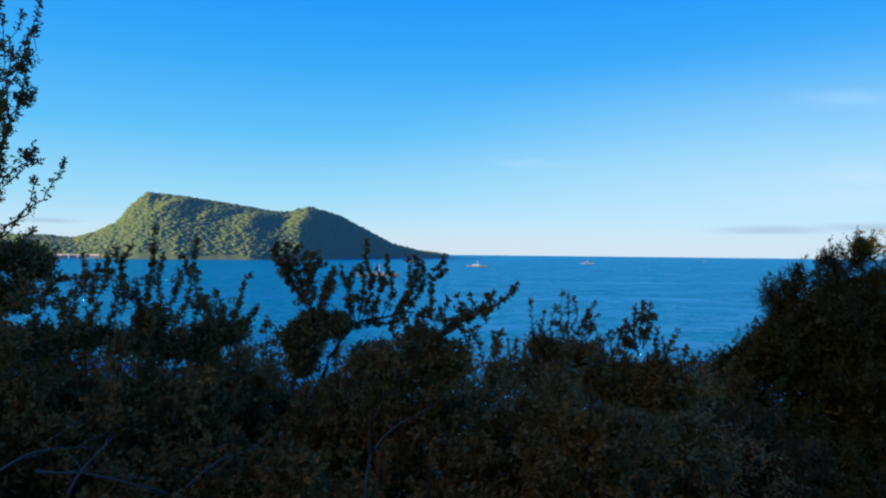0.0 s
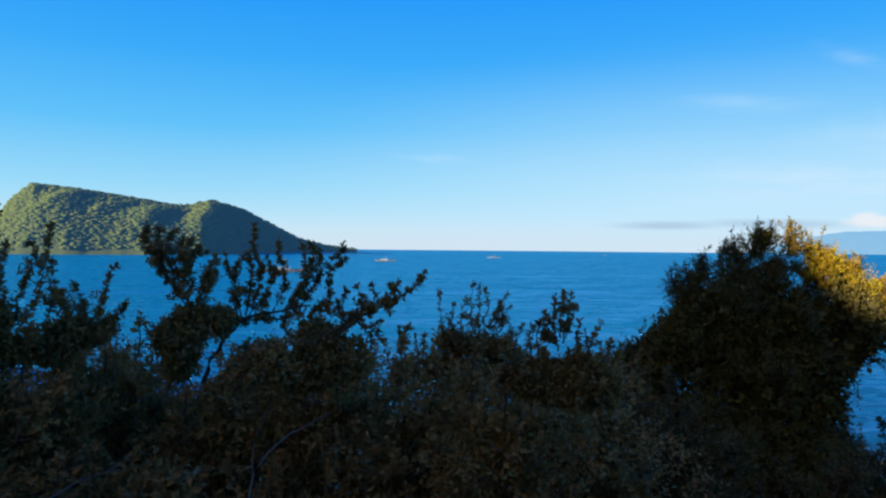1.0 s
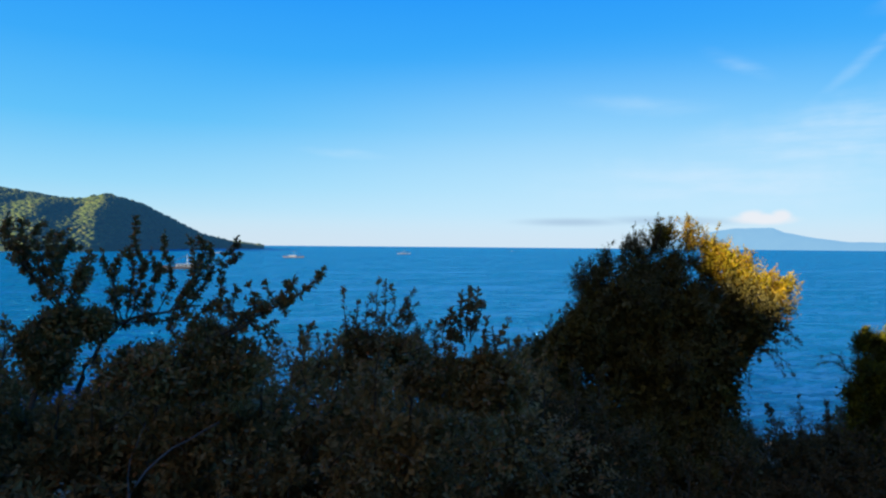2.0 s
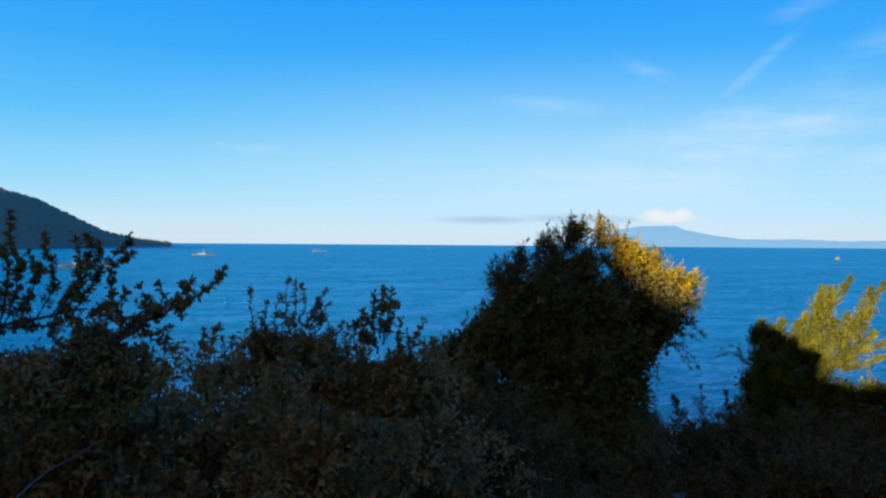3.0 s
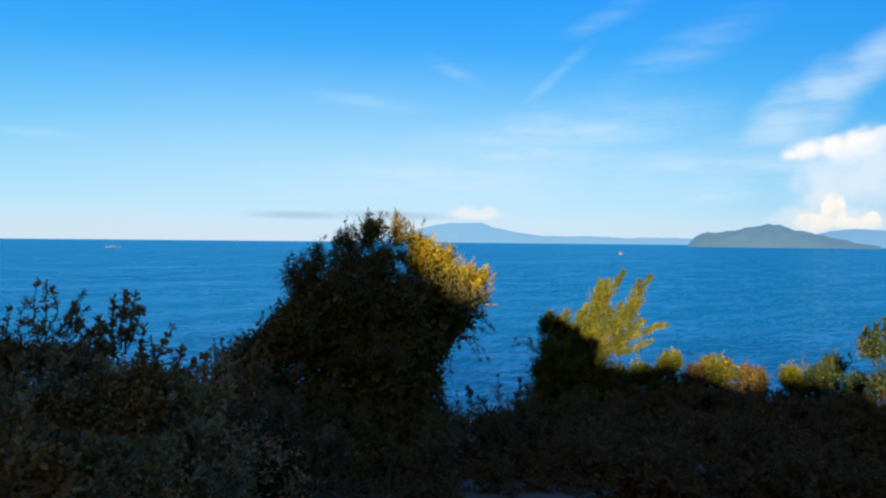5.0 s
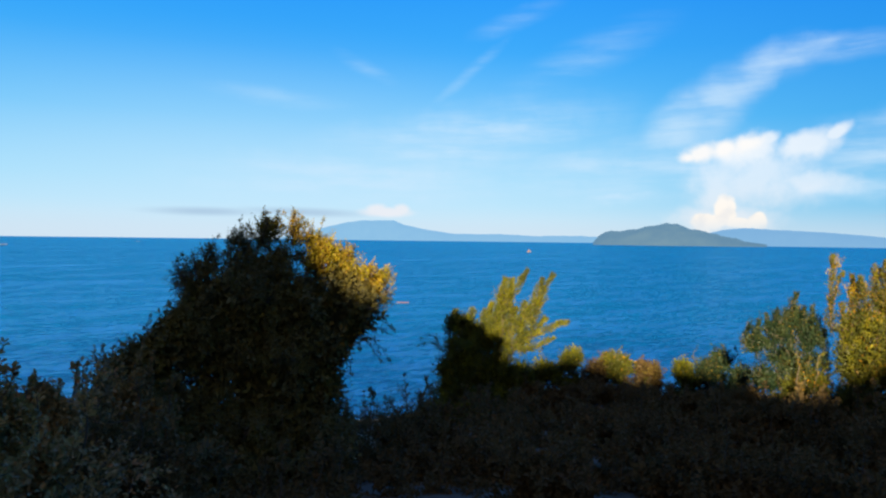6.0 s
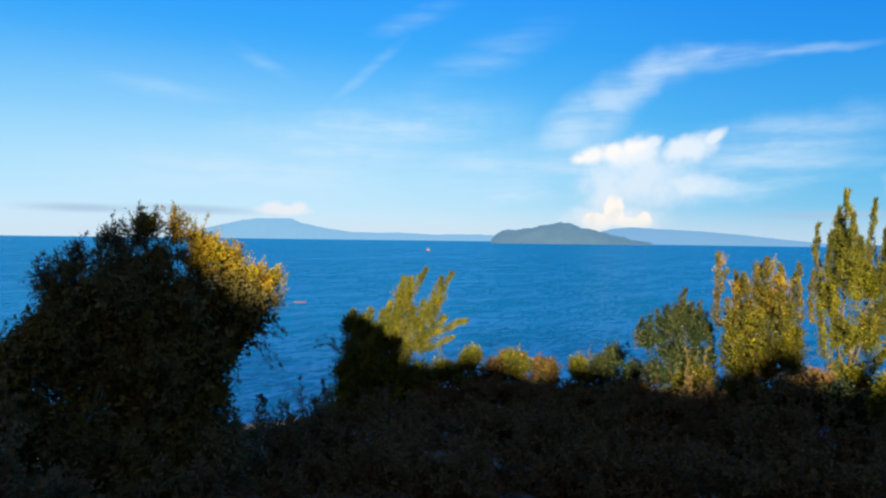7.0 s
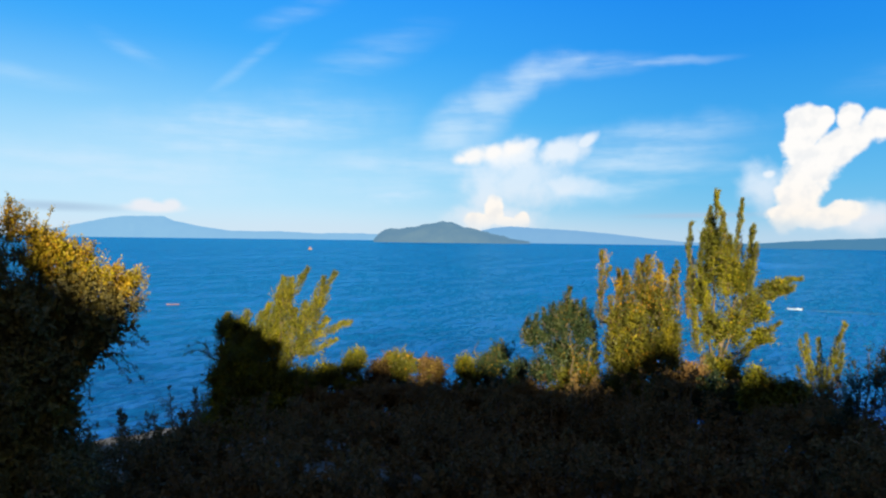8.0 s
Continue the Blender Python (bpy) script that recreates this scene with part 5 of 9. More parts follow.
for spec in ((0.00, -0.00, -0.73, 0.40, 0.34, 0.28, 152), (0.06, -0.00, -0.98, 0.44, 0.36, 0.28, 167), (0.01, -0.00, -1.26, 0.44, 0.33, 0.23, 134),):
    p.lobe(*spec, reach=0.15, up=0.6)
    p.core(*spec, 0.055)
p.done()
p = Plant("thicket_bush", (1.29, 3.68), 19.3, "dense shaded thicket bush of small dull leaves", "bush", THICKET_LEAF, 0.038, "shrubs on the near bank", plain=True, sink=0.12)
for a, b in (((-0.17, 0.00, -0.89), (-0.14, 0.04, -0.56)), ((0.12, 0.01, -0.87), (0.15, -0.05, -0.52)), ((0.00, 0.01, -0.88), (-0.01, -0.06, -0.51)),):
    p.shoot(p.at(*a), p.at(*b), 0.0068, 0.100, 0.050, fill=7)
for spec in ((0.00, -0.00, -0.88, 0.41, 0.35, 0.28, 158), (0.06, -0.00, -1.11, 0.45, 0.37, 0.28, 174), (0.01, -0.00, -1.38, 0.45, 0.34, 0.23, 139),):
    p.lobe(*spec, reach=0.15, up=0.6)
    p.core(*spec, 0.055)
p.done()
p = Plant("thicket_bush", (1.88, 4.20), 24.1, "dense shaded thicket bush of small dull leaves", "bush", DEEP_SHADE_LEAF, 0.047, "shrubs on the near bank", plain=True, sink=0.14)
for a, b in (((-0.19, 0.00, -1.09), (-0.16, 0.04, -0.64)), ((0.13, 0.02, -1.05), (0.17, -0.06, -0.59)), ((0.00, 0.01, -1.07), (-0.01, -0.08, -0.58)),):
    p.shoot(p.at(*a), p.at(*b), 0.0073, 0.100, 0.050, fill=7)
for spec in ((0.00, -0.00, -1.06, 0.45, 0.43, 0.41, 248), (0.07, -0.00, -1.39, 0.49, 0.45, 0.41, 273), (0.01, -0.00, -1.77, 0.49, 0.41, 0.33, 218),):
    p.lobe(*spec, reach=0.15, up=0.6)
    p.core(*spec, 0.055)
p.done()
p = Plant("thicket_bush", (-1.04, 3.55), -16.3, "dense shaded thicket bush of small dull leaves", "bush", SHADE_LEAF, 0.047, "shrubs on the near bank", plain=True)
for a, b in (((-0.15, 0.00, -1.16), (-0.13, 0.03, -0.95)), ((0.12, 0.01, -1.19), (0.16, -0.05, -0.93)), ((0.01, 0.01, -1.18), (-0.00, -0.06, -0.90)),):
    p.shoot(p.at(*a), p.at(*b), 0.0067, 0.100, 0.050, fill=7)
for spec in ((0.01, -0.00, -1.18, 0.36, 0.27, 0.18, 87), (0.07, -0.00, -1.34, 0.40, 0.29, 0.18, 96), (0.02, -0.00, -1.50, 0.40, 0.27, 0.14, 77),):
    p.lobe(*spec, reach=0.15, up=0.6)
    p.core(*spec, 0.055)
p.done()
p = Plant("thicket_bush", (-1.66, 3.42), -25.9, "dense shaded thicket bush of small dull leaves", "bush", SHADE_LEAF, 0.047, "shrubs on the near bank", plain=True)
for a, b in (((-0.13, 0.00, -1.20), (-0.11, 0.04, -0.99)), ((0.12, 0.01, -1.24), (0.15, -0.05, -0.99)), ((0.01, 0.01, -1.22), (-0.00, -0.06, -0.95)),):
    p.shoot(p.at(*a), p.at(*b), 0.0068, 0.100, 0.050, fill=7)
for spec in ((0.01, -0.00, -1.22, 0.37, 0.28, 0.19, 92), (0.07, -0.00, -1.38, 0.41, 0.30, 0.19, 101), (0.02, -0.00, -1.53, 0.41, 0.28, 0.15, 81),):
    p.lobe(*spec, reach=0.15, up=0.6)
    p.core(*spec, 0.055)
p.done()
p = Plant("thicket_bush", (-0.46, 3.57), -7.4, "dense shaded thicket bush of small dull leaves", "bush", SHADE_LEAF, 0.047, "shrubs on the near bank", plain=True)
for a, b in (((-0.16, 0.00, -1.26), (-0.13, 0.03, -1.04)), ((0.13, 0.01, -1.27), (0.17, -0.05, -1.01)), ((0.01, 0.01, -1.27), (-0.01, -0.06, -0.99)),):
    p.shoot(p.at(*a), p.at(*b), 0.0067, 0.100, 0.050, fill=7)
for spec in ((0.01, -0.00, -1.27, 0.32, 0.25, 0.18, 76), (0.07, -0.00, -1.42, 0.35, 0.26, 0.18, 83), (0.01, -0.00, -1.59, 0.35, 0.25, 0.14, 66),):
    p.lobe(*spec, reach=0.15, up=0.6)
    p.core(*spec, 0.055)
p.done()
p = Plant("thicket_bush", (0.11, 3.50), 1.9, "dense shaded thicket bush of small dull leaves", "bush", THICKET_LEAF, 0.047, "shrubs on the near bank", plain=True)
for a, b in (((-0.16, 0.00, -1.24), (-0.14, 0.03, -1.02)), ((0.12, 0.01, -1.24), (0.16, -0.04, -0.98)), ((0.01, 0.01, -1.24), (-0.01, -0.06, -0.97)),):
    p.shoot(p.at(*a), p.at(*b), 0.0066, 0.100, 0.050, fill=7)
for spec in ((0.01, -0.00, -1.24, 0.31, 0.24, 0.17, 71), (0.07, -0.00, -1.39, 0.34, 0.26, 0.17, 79), (0.01, -0.00, -1.56, 0.34, 0.24, 0.14, 63),):
    p.lobe(*spec, reach=0.15, up=0.6)
    p.core(*spec, 0.055)
p.done()
p = Plant("thicket_bush", (0.62, 3.34), 10.6, "dense shaded thicket bush of small dull leaves", "bush", THICKET_LEAF, 0.038, "shrubs on the near bank", plain=True)
for a, b in (((-0.15, 0.00, -1.22), (-0.13, 0.03, -1.01)), ((0.11, 0.01, -1.20), (0.15, -0.04, -0.95)), ((0.01, 0.01, -1.21), (-0.01, -0.06, -0.95)),):
    p.shoot(p.at(*a), p.at(*b), 0.0065, 0.100, 0.050, fill=7)
for spec in ((0.01, -0.00, -1.20, 0.33, 0.25, 0.17, 74), (0.06, -0.00, -1.34, 0.36, 0.26, 0.17, 81), (0.01, -0.00, -1.51, 0.36, 0.25, 0.13, 65),):
    p.lobe(*spec, reach=0.15, up=0.6)
    p.core(*spec, 0.055)
p.done()
p = Plant("thicket_bush", (-3.17, 5.44), -30.3, "dense shaded thicket bush on the falling bank", "bush", SHADE_LEAF, 0.055, "shrubs on the near bank", plain=True)
for a, b in (((-0.21, 0.01, -1.05), (-0.18, 0.06, -0.58)), ((0.17, 0.02, -1.09), (0.22, -0.08, -0.56)),):
    p.shoot(p.at(*a), p.at(*b), 0.0083, 0.100, 0.050, fill=7)
for spec in ((0.01, -0.00, -1.07, 0.77, 0.61, 0.46, 353), (0.09, -0.00, -1.43, 0.84, 0.65, 0.46, 388),):
    p.lobe(*spec, reach=0.18, up=0.6)
    p.core(*spec, 0.055)
p.done()
p = Plant("thicket_bush", (-2.61, 6.06), -23.3, "dense shaded thicket bush on the falling bank", "bush", SHADE_LEAF, 0.055, "shrubs on the near bank", plain=True)
for a, b in (((-0.25, 0.01, -1.21), (-0.22, 0.06, -0.69)), ((0.20, 0.02, -1.25), (0.26, -0.08, -0.67)),):
    p.shoot(p.at(*a), p.at(*b), 0.0085, 0.100, 0.050, fill=7)
for spec in ((0.01, -0.00, -1.23, 0.80, 0.64, 0.48, 387), (0.11, -0.00, -1.64, 0.88, 0.68, 0.48, 426),):
    p.lobe(*spec, reach=0.18, up=0.6)
    p.core(*spec, 0.055)
p.done()
p = Plant("thicket_bush", (-1.69, 5.96), -15.8, "dense shaded thicket bush on the falling bank", "bush", SHADE_LEAF, 0.055, "shrubs on the near bank", plain=True)
for a, b in (((-0.26, 0.00, -1.15), (-0.22, 0.06, -0.68)), ((0.20, 0.02, -1.17), (0.26, -0.08, -0.65)),):
    p.shoot(p.at(*a), p.at(*b), 0.0082, 0.100, 0.050, fill=7)
for spec in ((0.01, -0.00, -1.16, 0.65, 0.53, 0.40, 263), (0.11, -0.00, -1.51, 0.72, 0.56, 0.40, 289),):
    p.lobe(*spec, reach=0.18, up=0.6)
    p.core(*spec, 0.055)
p.done()
p = Plant("thicket_bush", (-0.69, 6.56), -6.0, "dense shaded thicket bush on the falling bank", "bush", SHADE_LEAF, 0.055, "shrubs on the near bank", plain=True)
for a, b in (((-0.30, 0.00, -1.42), (-0.26, 0.06, -0.90)), ((0.23, 0.02, -1.43), (0.30, -0.08, -0.86)),):
    p.shoot(p.at(*a), p.at(*b), 0.0085, 0.100, 0.050, fill=7)
for spec in ((0.01, -0.00, -1.42, 0.70, 0.56, 0.43, 298), (0.12, -0.00, -1.81, 0.77, 0.60, 0.43, 328),):
    p.lobe(*spec, reach=0.18, up=0.6)
    p.core(*spec, 0.055)
p.done()
p = Plant("thicket_bush", (0.25, 6.20), 2.3, "dense shaded thicket bush on the falling bank", "bush", THICKET_LEAF, 0.055, "shrubs on the near bank", plain=True)
for a, b in (((-0.29, 0.00, -1.24), (-0.25, 0.06, -0.75)), ((0.21, 0.02, -1.24), (0.28, -0.08, -0.70)),):
    p.shoot(p.at(*a), p.at(*b), 0.0082, 0.100, 0.050, fill=7)
for spec in ((0.01, -0.00, -1.24, 0.75, 0.58, 0.40, 303), (0.11, -0.00, -1.60, 0.83, 0.62, 0.40, 334),):
    p.lobe(*spec, reach=0.18, up=0.6)
    p.core(*spec, 0.055)
p.done()
p = Plant("thicket_bush", (1.17, 6.29), 10.6, "dense shaded thicket bush on the falling bank", "bush", THICKET_LEAF, 0.055, "shrubs on the near bank", plain=True)
for a, b in (((-0.30, 0.00, -1.32), (-0.25, 0.06, -0.81)), ((0.21, 0.02, -1.30), (0.28, -0.08, -0.75)),):
    p.shoot(p.at(*a), p.at(*b), 0.0083, 0.100, 0.050, fill=7)
for spec in ((0.01, -0.00, -1.30, 0.78, 0.60, 0.42, 323), (0.11, -0.00, -1.66, 0.86, 0.64, 0.42, 356),):
    p.lobe(*spec, reach=0.18, up=0.6)
    p.core(*spec, 0.055)
p.done()
p = Plant("thicket_bush", (1.81, 5.72), 17.6, "dense shaded thicket bush on the falling bank", "bush", THICKET_LEAF, 0.055, "shrubs on the near bank", plain=True)
for a, b in (((-0.26, 0.00, -1.34), (-0.22, 0.05, -0.87)), ((0.18, 0.02, -1.31), (0.24, -0.07, -0.81)),):
    p.shoot(p.at(*a), p.at(*b), 0.0081, 0.100, 0.050, fill=7)
for spec in ((0.01, -0.00, -1.32, 0.58, 0.49, 0.39, 227), (0.10, -0.00, -1.64, 0.64, 0.52, 0.39, 250),):
    p.lobe(*spec, reach=0.18, up=0.6)
    p.core(*spec, 0.055)
p.done()
p = Plant("tree", (4.50, 7.37), 32.7, "round-crowned evergreen tree with rust and gold upper leaves", "tree", TREE_LEAF, 0.038, "trees along the slope", plain=True)
p.limb(p.foot(-0.24), p.at(*(-0.24, 0.00, -1.90)), 0.09, 0.055, 0.04, "trunk")
p.bough(((-0.24, 0.00, -1.90), (-0.21, 0.00, -1.38), (-0.25, 0.00, -0.74), (-0.22, 0.00, -0.28),), 0.055, 0.02)
p.bough(((-0.21, 0.00, -1.51), (0.14, 0.00, -1.12), (0.52, 0.00, -0.79), (0.95, 0.00, -0.52),), 0.04, 0.012)
p.bough(((-0.24, 0.00, -1.38), (-0.57, 0.00, -0.87), (-0.71, 0.00, -0.48),), 0.035, 0.012)
p.bough(((-0.27, 0.00, -1.71), (-0.90, 0.00, -1.40), (-1.29, 0.00, -1.22),), 0.03, 0.01)
p.bough(((0.14, 0.00, -1.12), (0.39, 0.00, -0.60), (0.45, 0.00, -0.15),), 0.025, 0.008)
p.bough(((0.08, 0.00, -1.44), (0.52, 0.00, -1.36), (0.83, 0.00, -1.16),), 0.02, 0.006)
for line in (((0.77, -0.02, -0.91), (1.07, -0.04, -0.96), (1.32, -0.06, -1.08),), ((0.83, -0.05, -1.03), (1.04, -0.09, -1.14), (1.20, -0.14, -1.35),), ((0.71, -0.02, -1.16), (0.86, -0.05, -1.34), (0.88, -0.07, -1.59),), ((0.59, 0.03, -1.37), (0.72, 0.06, -1.59), (0.69, 0.10, -1.86),), ((1.01, -0.07, -0.77), (1.21, -0.14, -0.85), (1.32, -0.20, -1.00),), ((0.52, -0.00, -1.49), (0.59, -0.01, -1.74), (0.71, -0.01, -1.96),), ((0.96, 0.03, -1.10), (1.15, 0.06, -1.16), (1.35, 0.10, -1.42),), ((-0.26, 0.04, -0.09), (-0.34, 0.09, 0.07), (-0.33, 0.13, 0.19),), ((-0.09, -0.10, -0.02), (-0.03, -0.20, 0.17), (-0.06, -0.29, 0.28),), ((0.03, 0.06, -0.02), (0.10, 0.12, 0.14), (0.07, 0.19, 0.26),), ((0.23, -0.01, -0.08), (0.25, -0.03, 0.14), (0.24, -0.04, 0.29),), ((0.32, -0.01, -0.08), (0.41, -0.03, 0.14), (0.32, -0.04, 0.22),), ((0.48, 0.01, -0.08), (0.54, 0.02, 0.11), (0.57, 0.04, 0.21),), ((0.76, -0.04, -0.27), (0.83, -0.09, -0.14), (0.82, -0.13, -0.08),), ((1.21, 0.08, -0.52), (1.28, 0.15, -0.40), (1.33, 0.23, -0.32),), ((1.25, -0.06, -0.64), (1.33, -0.12, -0.51), (1.35, -0.17, -0.43),), ((-0.58, 0.01, -0.29), (-0.61, 0.02, -0.09), (-0.57, 0.03, -0.01),), ((-0.89, -0.07, -0.48), (-0.94, -0.13, -0.29), (-0.91, -0.20, -0.19),), ((-0.77, 0.02, -0.35), (-0.81, 0.05, -0.22), (-0.77, 0.07, -0.16),), ((-1.04, 0.08, -1.02), (-1.12, 0.16, -0.83), (-1.09, 0.24, -0.74),), ((-1.24, 0.08, -1.16), (-1.31, 0.15, -1.00), (-1.29, 0.23, -0.88),), ((-1.38, -0.07, -1.27), (-1.39, -0.15, -1.12), (-1.34, -0.22, -1.02),), ((-1.57, 0.02, -1.49), (-1.64, 0.05, -1.30), (-1.60, 0.07, -1.17),), ((-1.64, 0.08, -1.57), (-1.78, 0.16, -1.42), (-1.77, 0.24, -1.30),), ((-0.44, -0.06, -0.15), (-0.45, -0.12, -0.03), (-0.40, -0.18, 0.04),),):
    p.spray(line, 0.009, 0.12, 0.045, 6)
for spec in ((-0.35, -0.01, -0.06, 0.19, 0.18, 0.17, 193), (0.89, 0.02, -0.49, 0.23, 0.19, 0.14, 196), (-0.09, 0.02, 0.01, 0.19, 0.17, 0.15, 178), (-0.86, -0.00, -0.39, 0.18, 0.19, 0.21, 222), (-0.63, 0.01, -0.27, 0.21, 0.20, 0.19, 237), (-0.80, 0.02, -0.68, 0.23, 0.24, 0.26, 356), (-0.22, -0.02, -0.28, 0.32, 0.29, 0.26, 495), (0.13, 0.02, -0.21, 0.29, 0.27, 0.26, 446), (0.86, 0.01, -0.59, 0.39, 0.28, 0.18, 416), (1.14, 0.02, -0.68, 0.23, 0.19, 0.15, 214), (0.76, 0.00, -0.40, 0.23, 0.21, 0.18, 249),):
    p.lobe(*spec, reach=0.14, up=0.6, leaf=0.036)
for spec in ((-0.25, -0.04, -0.54, 0.55, 0.45, 0.35, 914), (0.29, -0.02, -0.66, 0.64, 0.50, 0.35, 1076), (0.78, 0.10, -0.85, 0.45, 0.34, 0.22, 465), (-0.67, -0.06, -0.80, 0.40, 0.39, 0.37, 703), (-1.02, -0.05, -1.07, 0.27, 0.27, 0.27, 345), (-1.32, -0.06, -1.31, 0.24, 0.24, 0.23, 267), (-1.57, 0.04, -1.53, 0.21, 0.20, 0.19, 187), (-0.38, 0.19, -1.29, 0.77, 0.61, 0.45, 1643), (0.14, -0.08, -1.17, 0.64, 0.52, 0.40, 1213), (0.58, -0.04, -1.13, 0.35, 0.30, 0.24, 408), (0.39, -0.05, -1.49, 0.32, 0.31, 0.29, 440), (-0.90, 0.04, -1.74, 0.77, 0.64, 0.52, 1878), (-0.11, -0.01, -1.90, 0.77, 0.64, 0.52, 1878), (-1.37, 0.09, -1.97, 0.58, 0.48, 0.39, 1056), (0.15, -0.13, -2.30, 0.90, 0.71, 0.52, 2191), (-0.71, 0.16, -2.42, 0.84, 0.68, 0.52, 2034), (0.46, -0.01, -2.00, 0.39, 0.35, 0.32, 586),):
    p.lobe(*spec, reach=0.17, up=0.6)
    for n in range(4):
        p.core(*spec, 0.11)
for spec in ((0.04, 0.03, -1.65, 0.18, 0.17, 0.15, 113), (-0.27, 0.03, -0.90, 0.22, 0.21, 0.19, 172), (0.29, 0.04, -1.03, 0.22, 0.21, 0.19, 172), (0.02, -0.00, -0.92, 0.19, 0.18, 0.17, 132), (0.55, 0.01, -1.59, 0.19, 0.18, 0.17, 132),):
    p.lobe(*spec, reach=0.16, up=0.6)
    for n in range(3):
        p.core(*spec, 0.1)
p.fresh(True)
for spec in ((0.26, 0.00, 0.11, 0.10, 0.13, 0.17, 106), (0.96, -0.03, -0.39, 0.18, 0.14, 0.10, 122), (1.23, 0.00, -0.42, 0.14, 0.14, 0.13, 120), (1.13, 0.03, -0.49, 0.15, 0.12, 0.09, 92), (0.45, 0.04, -0.02, 0.18, 0.16, 0.14, 168), (0.65, -0.05, -0.14, 0.19, 0.18, 0.17, 213), (0.84, 0.01, -0.18, 0.08, 0.10, 0.12, 64), (0.54, -0.02, -0.26, 0.28, 0.24, 0.21, 385), (0.77, -0.03, -0.32, 0.17, 0.15, 0.13, 142), (0.05, -0.02, 0.16, 0.09, 0.09, 0.10, 57), (-0.06, 0.01, 0.18, 0.09, 0.09, 0.08, 49),):
    p.lobe(*spec, reach=0.13, up=0.6, leaf=0.036)
p.fresh(False)
p.done()
p = Plant("tree", (11.31, 9.96), 49.2, "sunlit young tree with plume-like yellow-green shoots", "tree", GOLD_LEAF, 0.034, "trees along the slope", plain=True)
p.limb(p.foot(-0.13), p.at(*(-0.13, 0.00, -3.54)), 0.06, 0.036, 0.04, "trunk")
p.bough(((-0.13, 0.00, -3.54), (0.01, 0.00, -2.67), (0.07, 0.00, -2.02), (0.10, 0.00, -1.16),), 0.036, 0.012)
p.bough(((0.01, 0.00, -2.67), (0.39, 0.00, -2.00), (0.71, 0.00, -1.34), (0.89, 0.00, -0.92),), 0.025, 0.006)
p.bough(((-0.04, 0.00, -2.78), (-0.54, 0.00, -2.28), (-0.75, 0.00, -1.74),), 0.02, 0.007)
p.bough(((0.15, 0.00, -2.44), (0.63, 0.00, -2.03), (1.18, 0.00, -1.71),), 0.015, 0.005)
for width, twigs, *line in ((0.161, 670, (-0.04, 0.08, -2.36), (0.00, 0.16, -1.61), (0.11, 0.24, -1.07), (0.12, 0.32, -0.77)), (0.161, 745, (0.05, 0.00, -2.23), (0.14, 0.01, -1.48), (0.31, 0.01, -1.04), (0.59, 0.01, -0.59)), (0.134, 210, (0.16, -0.03, -1.37), (0.22, -0.05, -1.04), (0.27, -0.08, -0.77)), (0.174, 707, (0.39, 0.00, -2.21), (0.55, 0.00, -1.67), (0.76, 0.01, -1.18), (0.89, 0.01, -0.76)), (0.120, 353, (0.67, 0.06, -1.67), (0.89, 0.12, -1.19), (1.00, 0.17, -0.87), (1.13, 0.23, -0.68)), (0.148, 390, (0.30, 0.04, -2.22), (0.68, 0.09, -1.93), (0.91, 0.13, -1.66), (0.98, 0.17, -1.56)), (0.107, 252, (0.71, -0.10, -1.94), (1.02, -0.20, -1.75), (1.41, -0.31, -1.60)), (0.094, 214, (0.44, -0.07, -2.25), (0.80, -0.13, -2.11), (1.14, -0.20, -1.94)), (0.188, 477, (-0.24, 0.09, -2.27), (-0.23, 0.17, -1.73), (-0.13, 0.26, -1.30)), (0.188, 484, (-0.44, -0.00, -2.27), (-0.15, -0.00, -1.82), (-0.00, -0.00, -1.38)), (0.188, 477, (0.20, 0.04, -2.33), (0.27, 0.07, -1.80), (0.34, 0.11, -1.37)), (0.134, 191, (0.44, 0.06, -1.79), (0.51, 0.13, -1.47), (0.53, 0.19, -1.26)), (0.134, 193, (-1.01, 0.03, -1.98), (-0.94, 0.06, -1.65), (-0.88, 0.10, -1.43)), (0.161, 194, (-0.70, 0.05, -1.86), (-0.60, 0.11, -1.58), (-0.50, 0.16, -1.44)), (0.120, 136, (-0.39, 0.01, -1.83), (-0.33, 0.02, -1.61), (-0.25, 0.03, -1.41)),):
    p.brush(line, width, twigs, 0.15, 0.35)
for line in (((-1.10, -0.02, -2.32), (-1.37, -0.04, -2.13), (-1.63, -0.05, -2.19),), ((-1.21, -0.02, -2.21), (-1.31, -0.04, -1.99), (-1.58, -0.06, -2.06),),):
    p.spray(line, 0.012, 0.12, 0.03, 7)
for spec in ((-0.77, 0.09, -1.69, 0.36, 0.29, 0.21, 270), (-0.59, -0.14, -2.26, 0.56, 0.52, 0.48, 929), (-0.99, 0.03, -2.63, 0.30, 0.36, 0.43, 444), (-0.44, 0.07, -1.95, 0.36, 0.34, 0.32, 405), (-0.78, -0.04, -2.12, 0.30, 0.33, 0.36, 378), (-0.53, -0.14, -2.58, 0.60, 0.49, 0.39, 800), (-0.14, -0.02, -2.51, 0.43, 0.35, 0.28, 413),):
    p.lobe(*spec, reach=0.18, up=0.5)
    for n in range(3):
        p.core(*spec, 0.1)
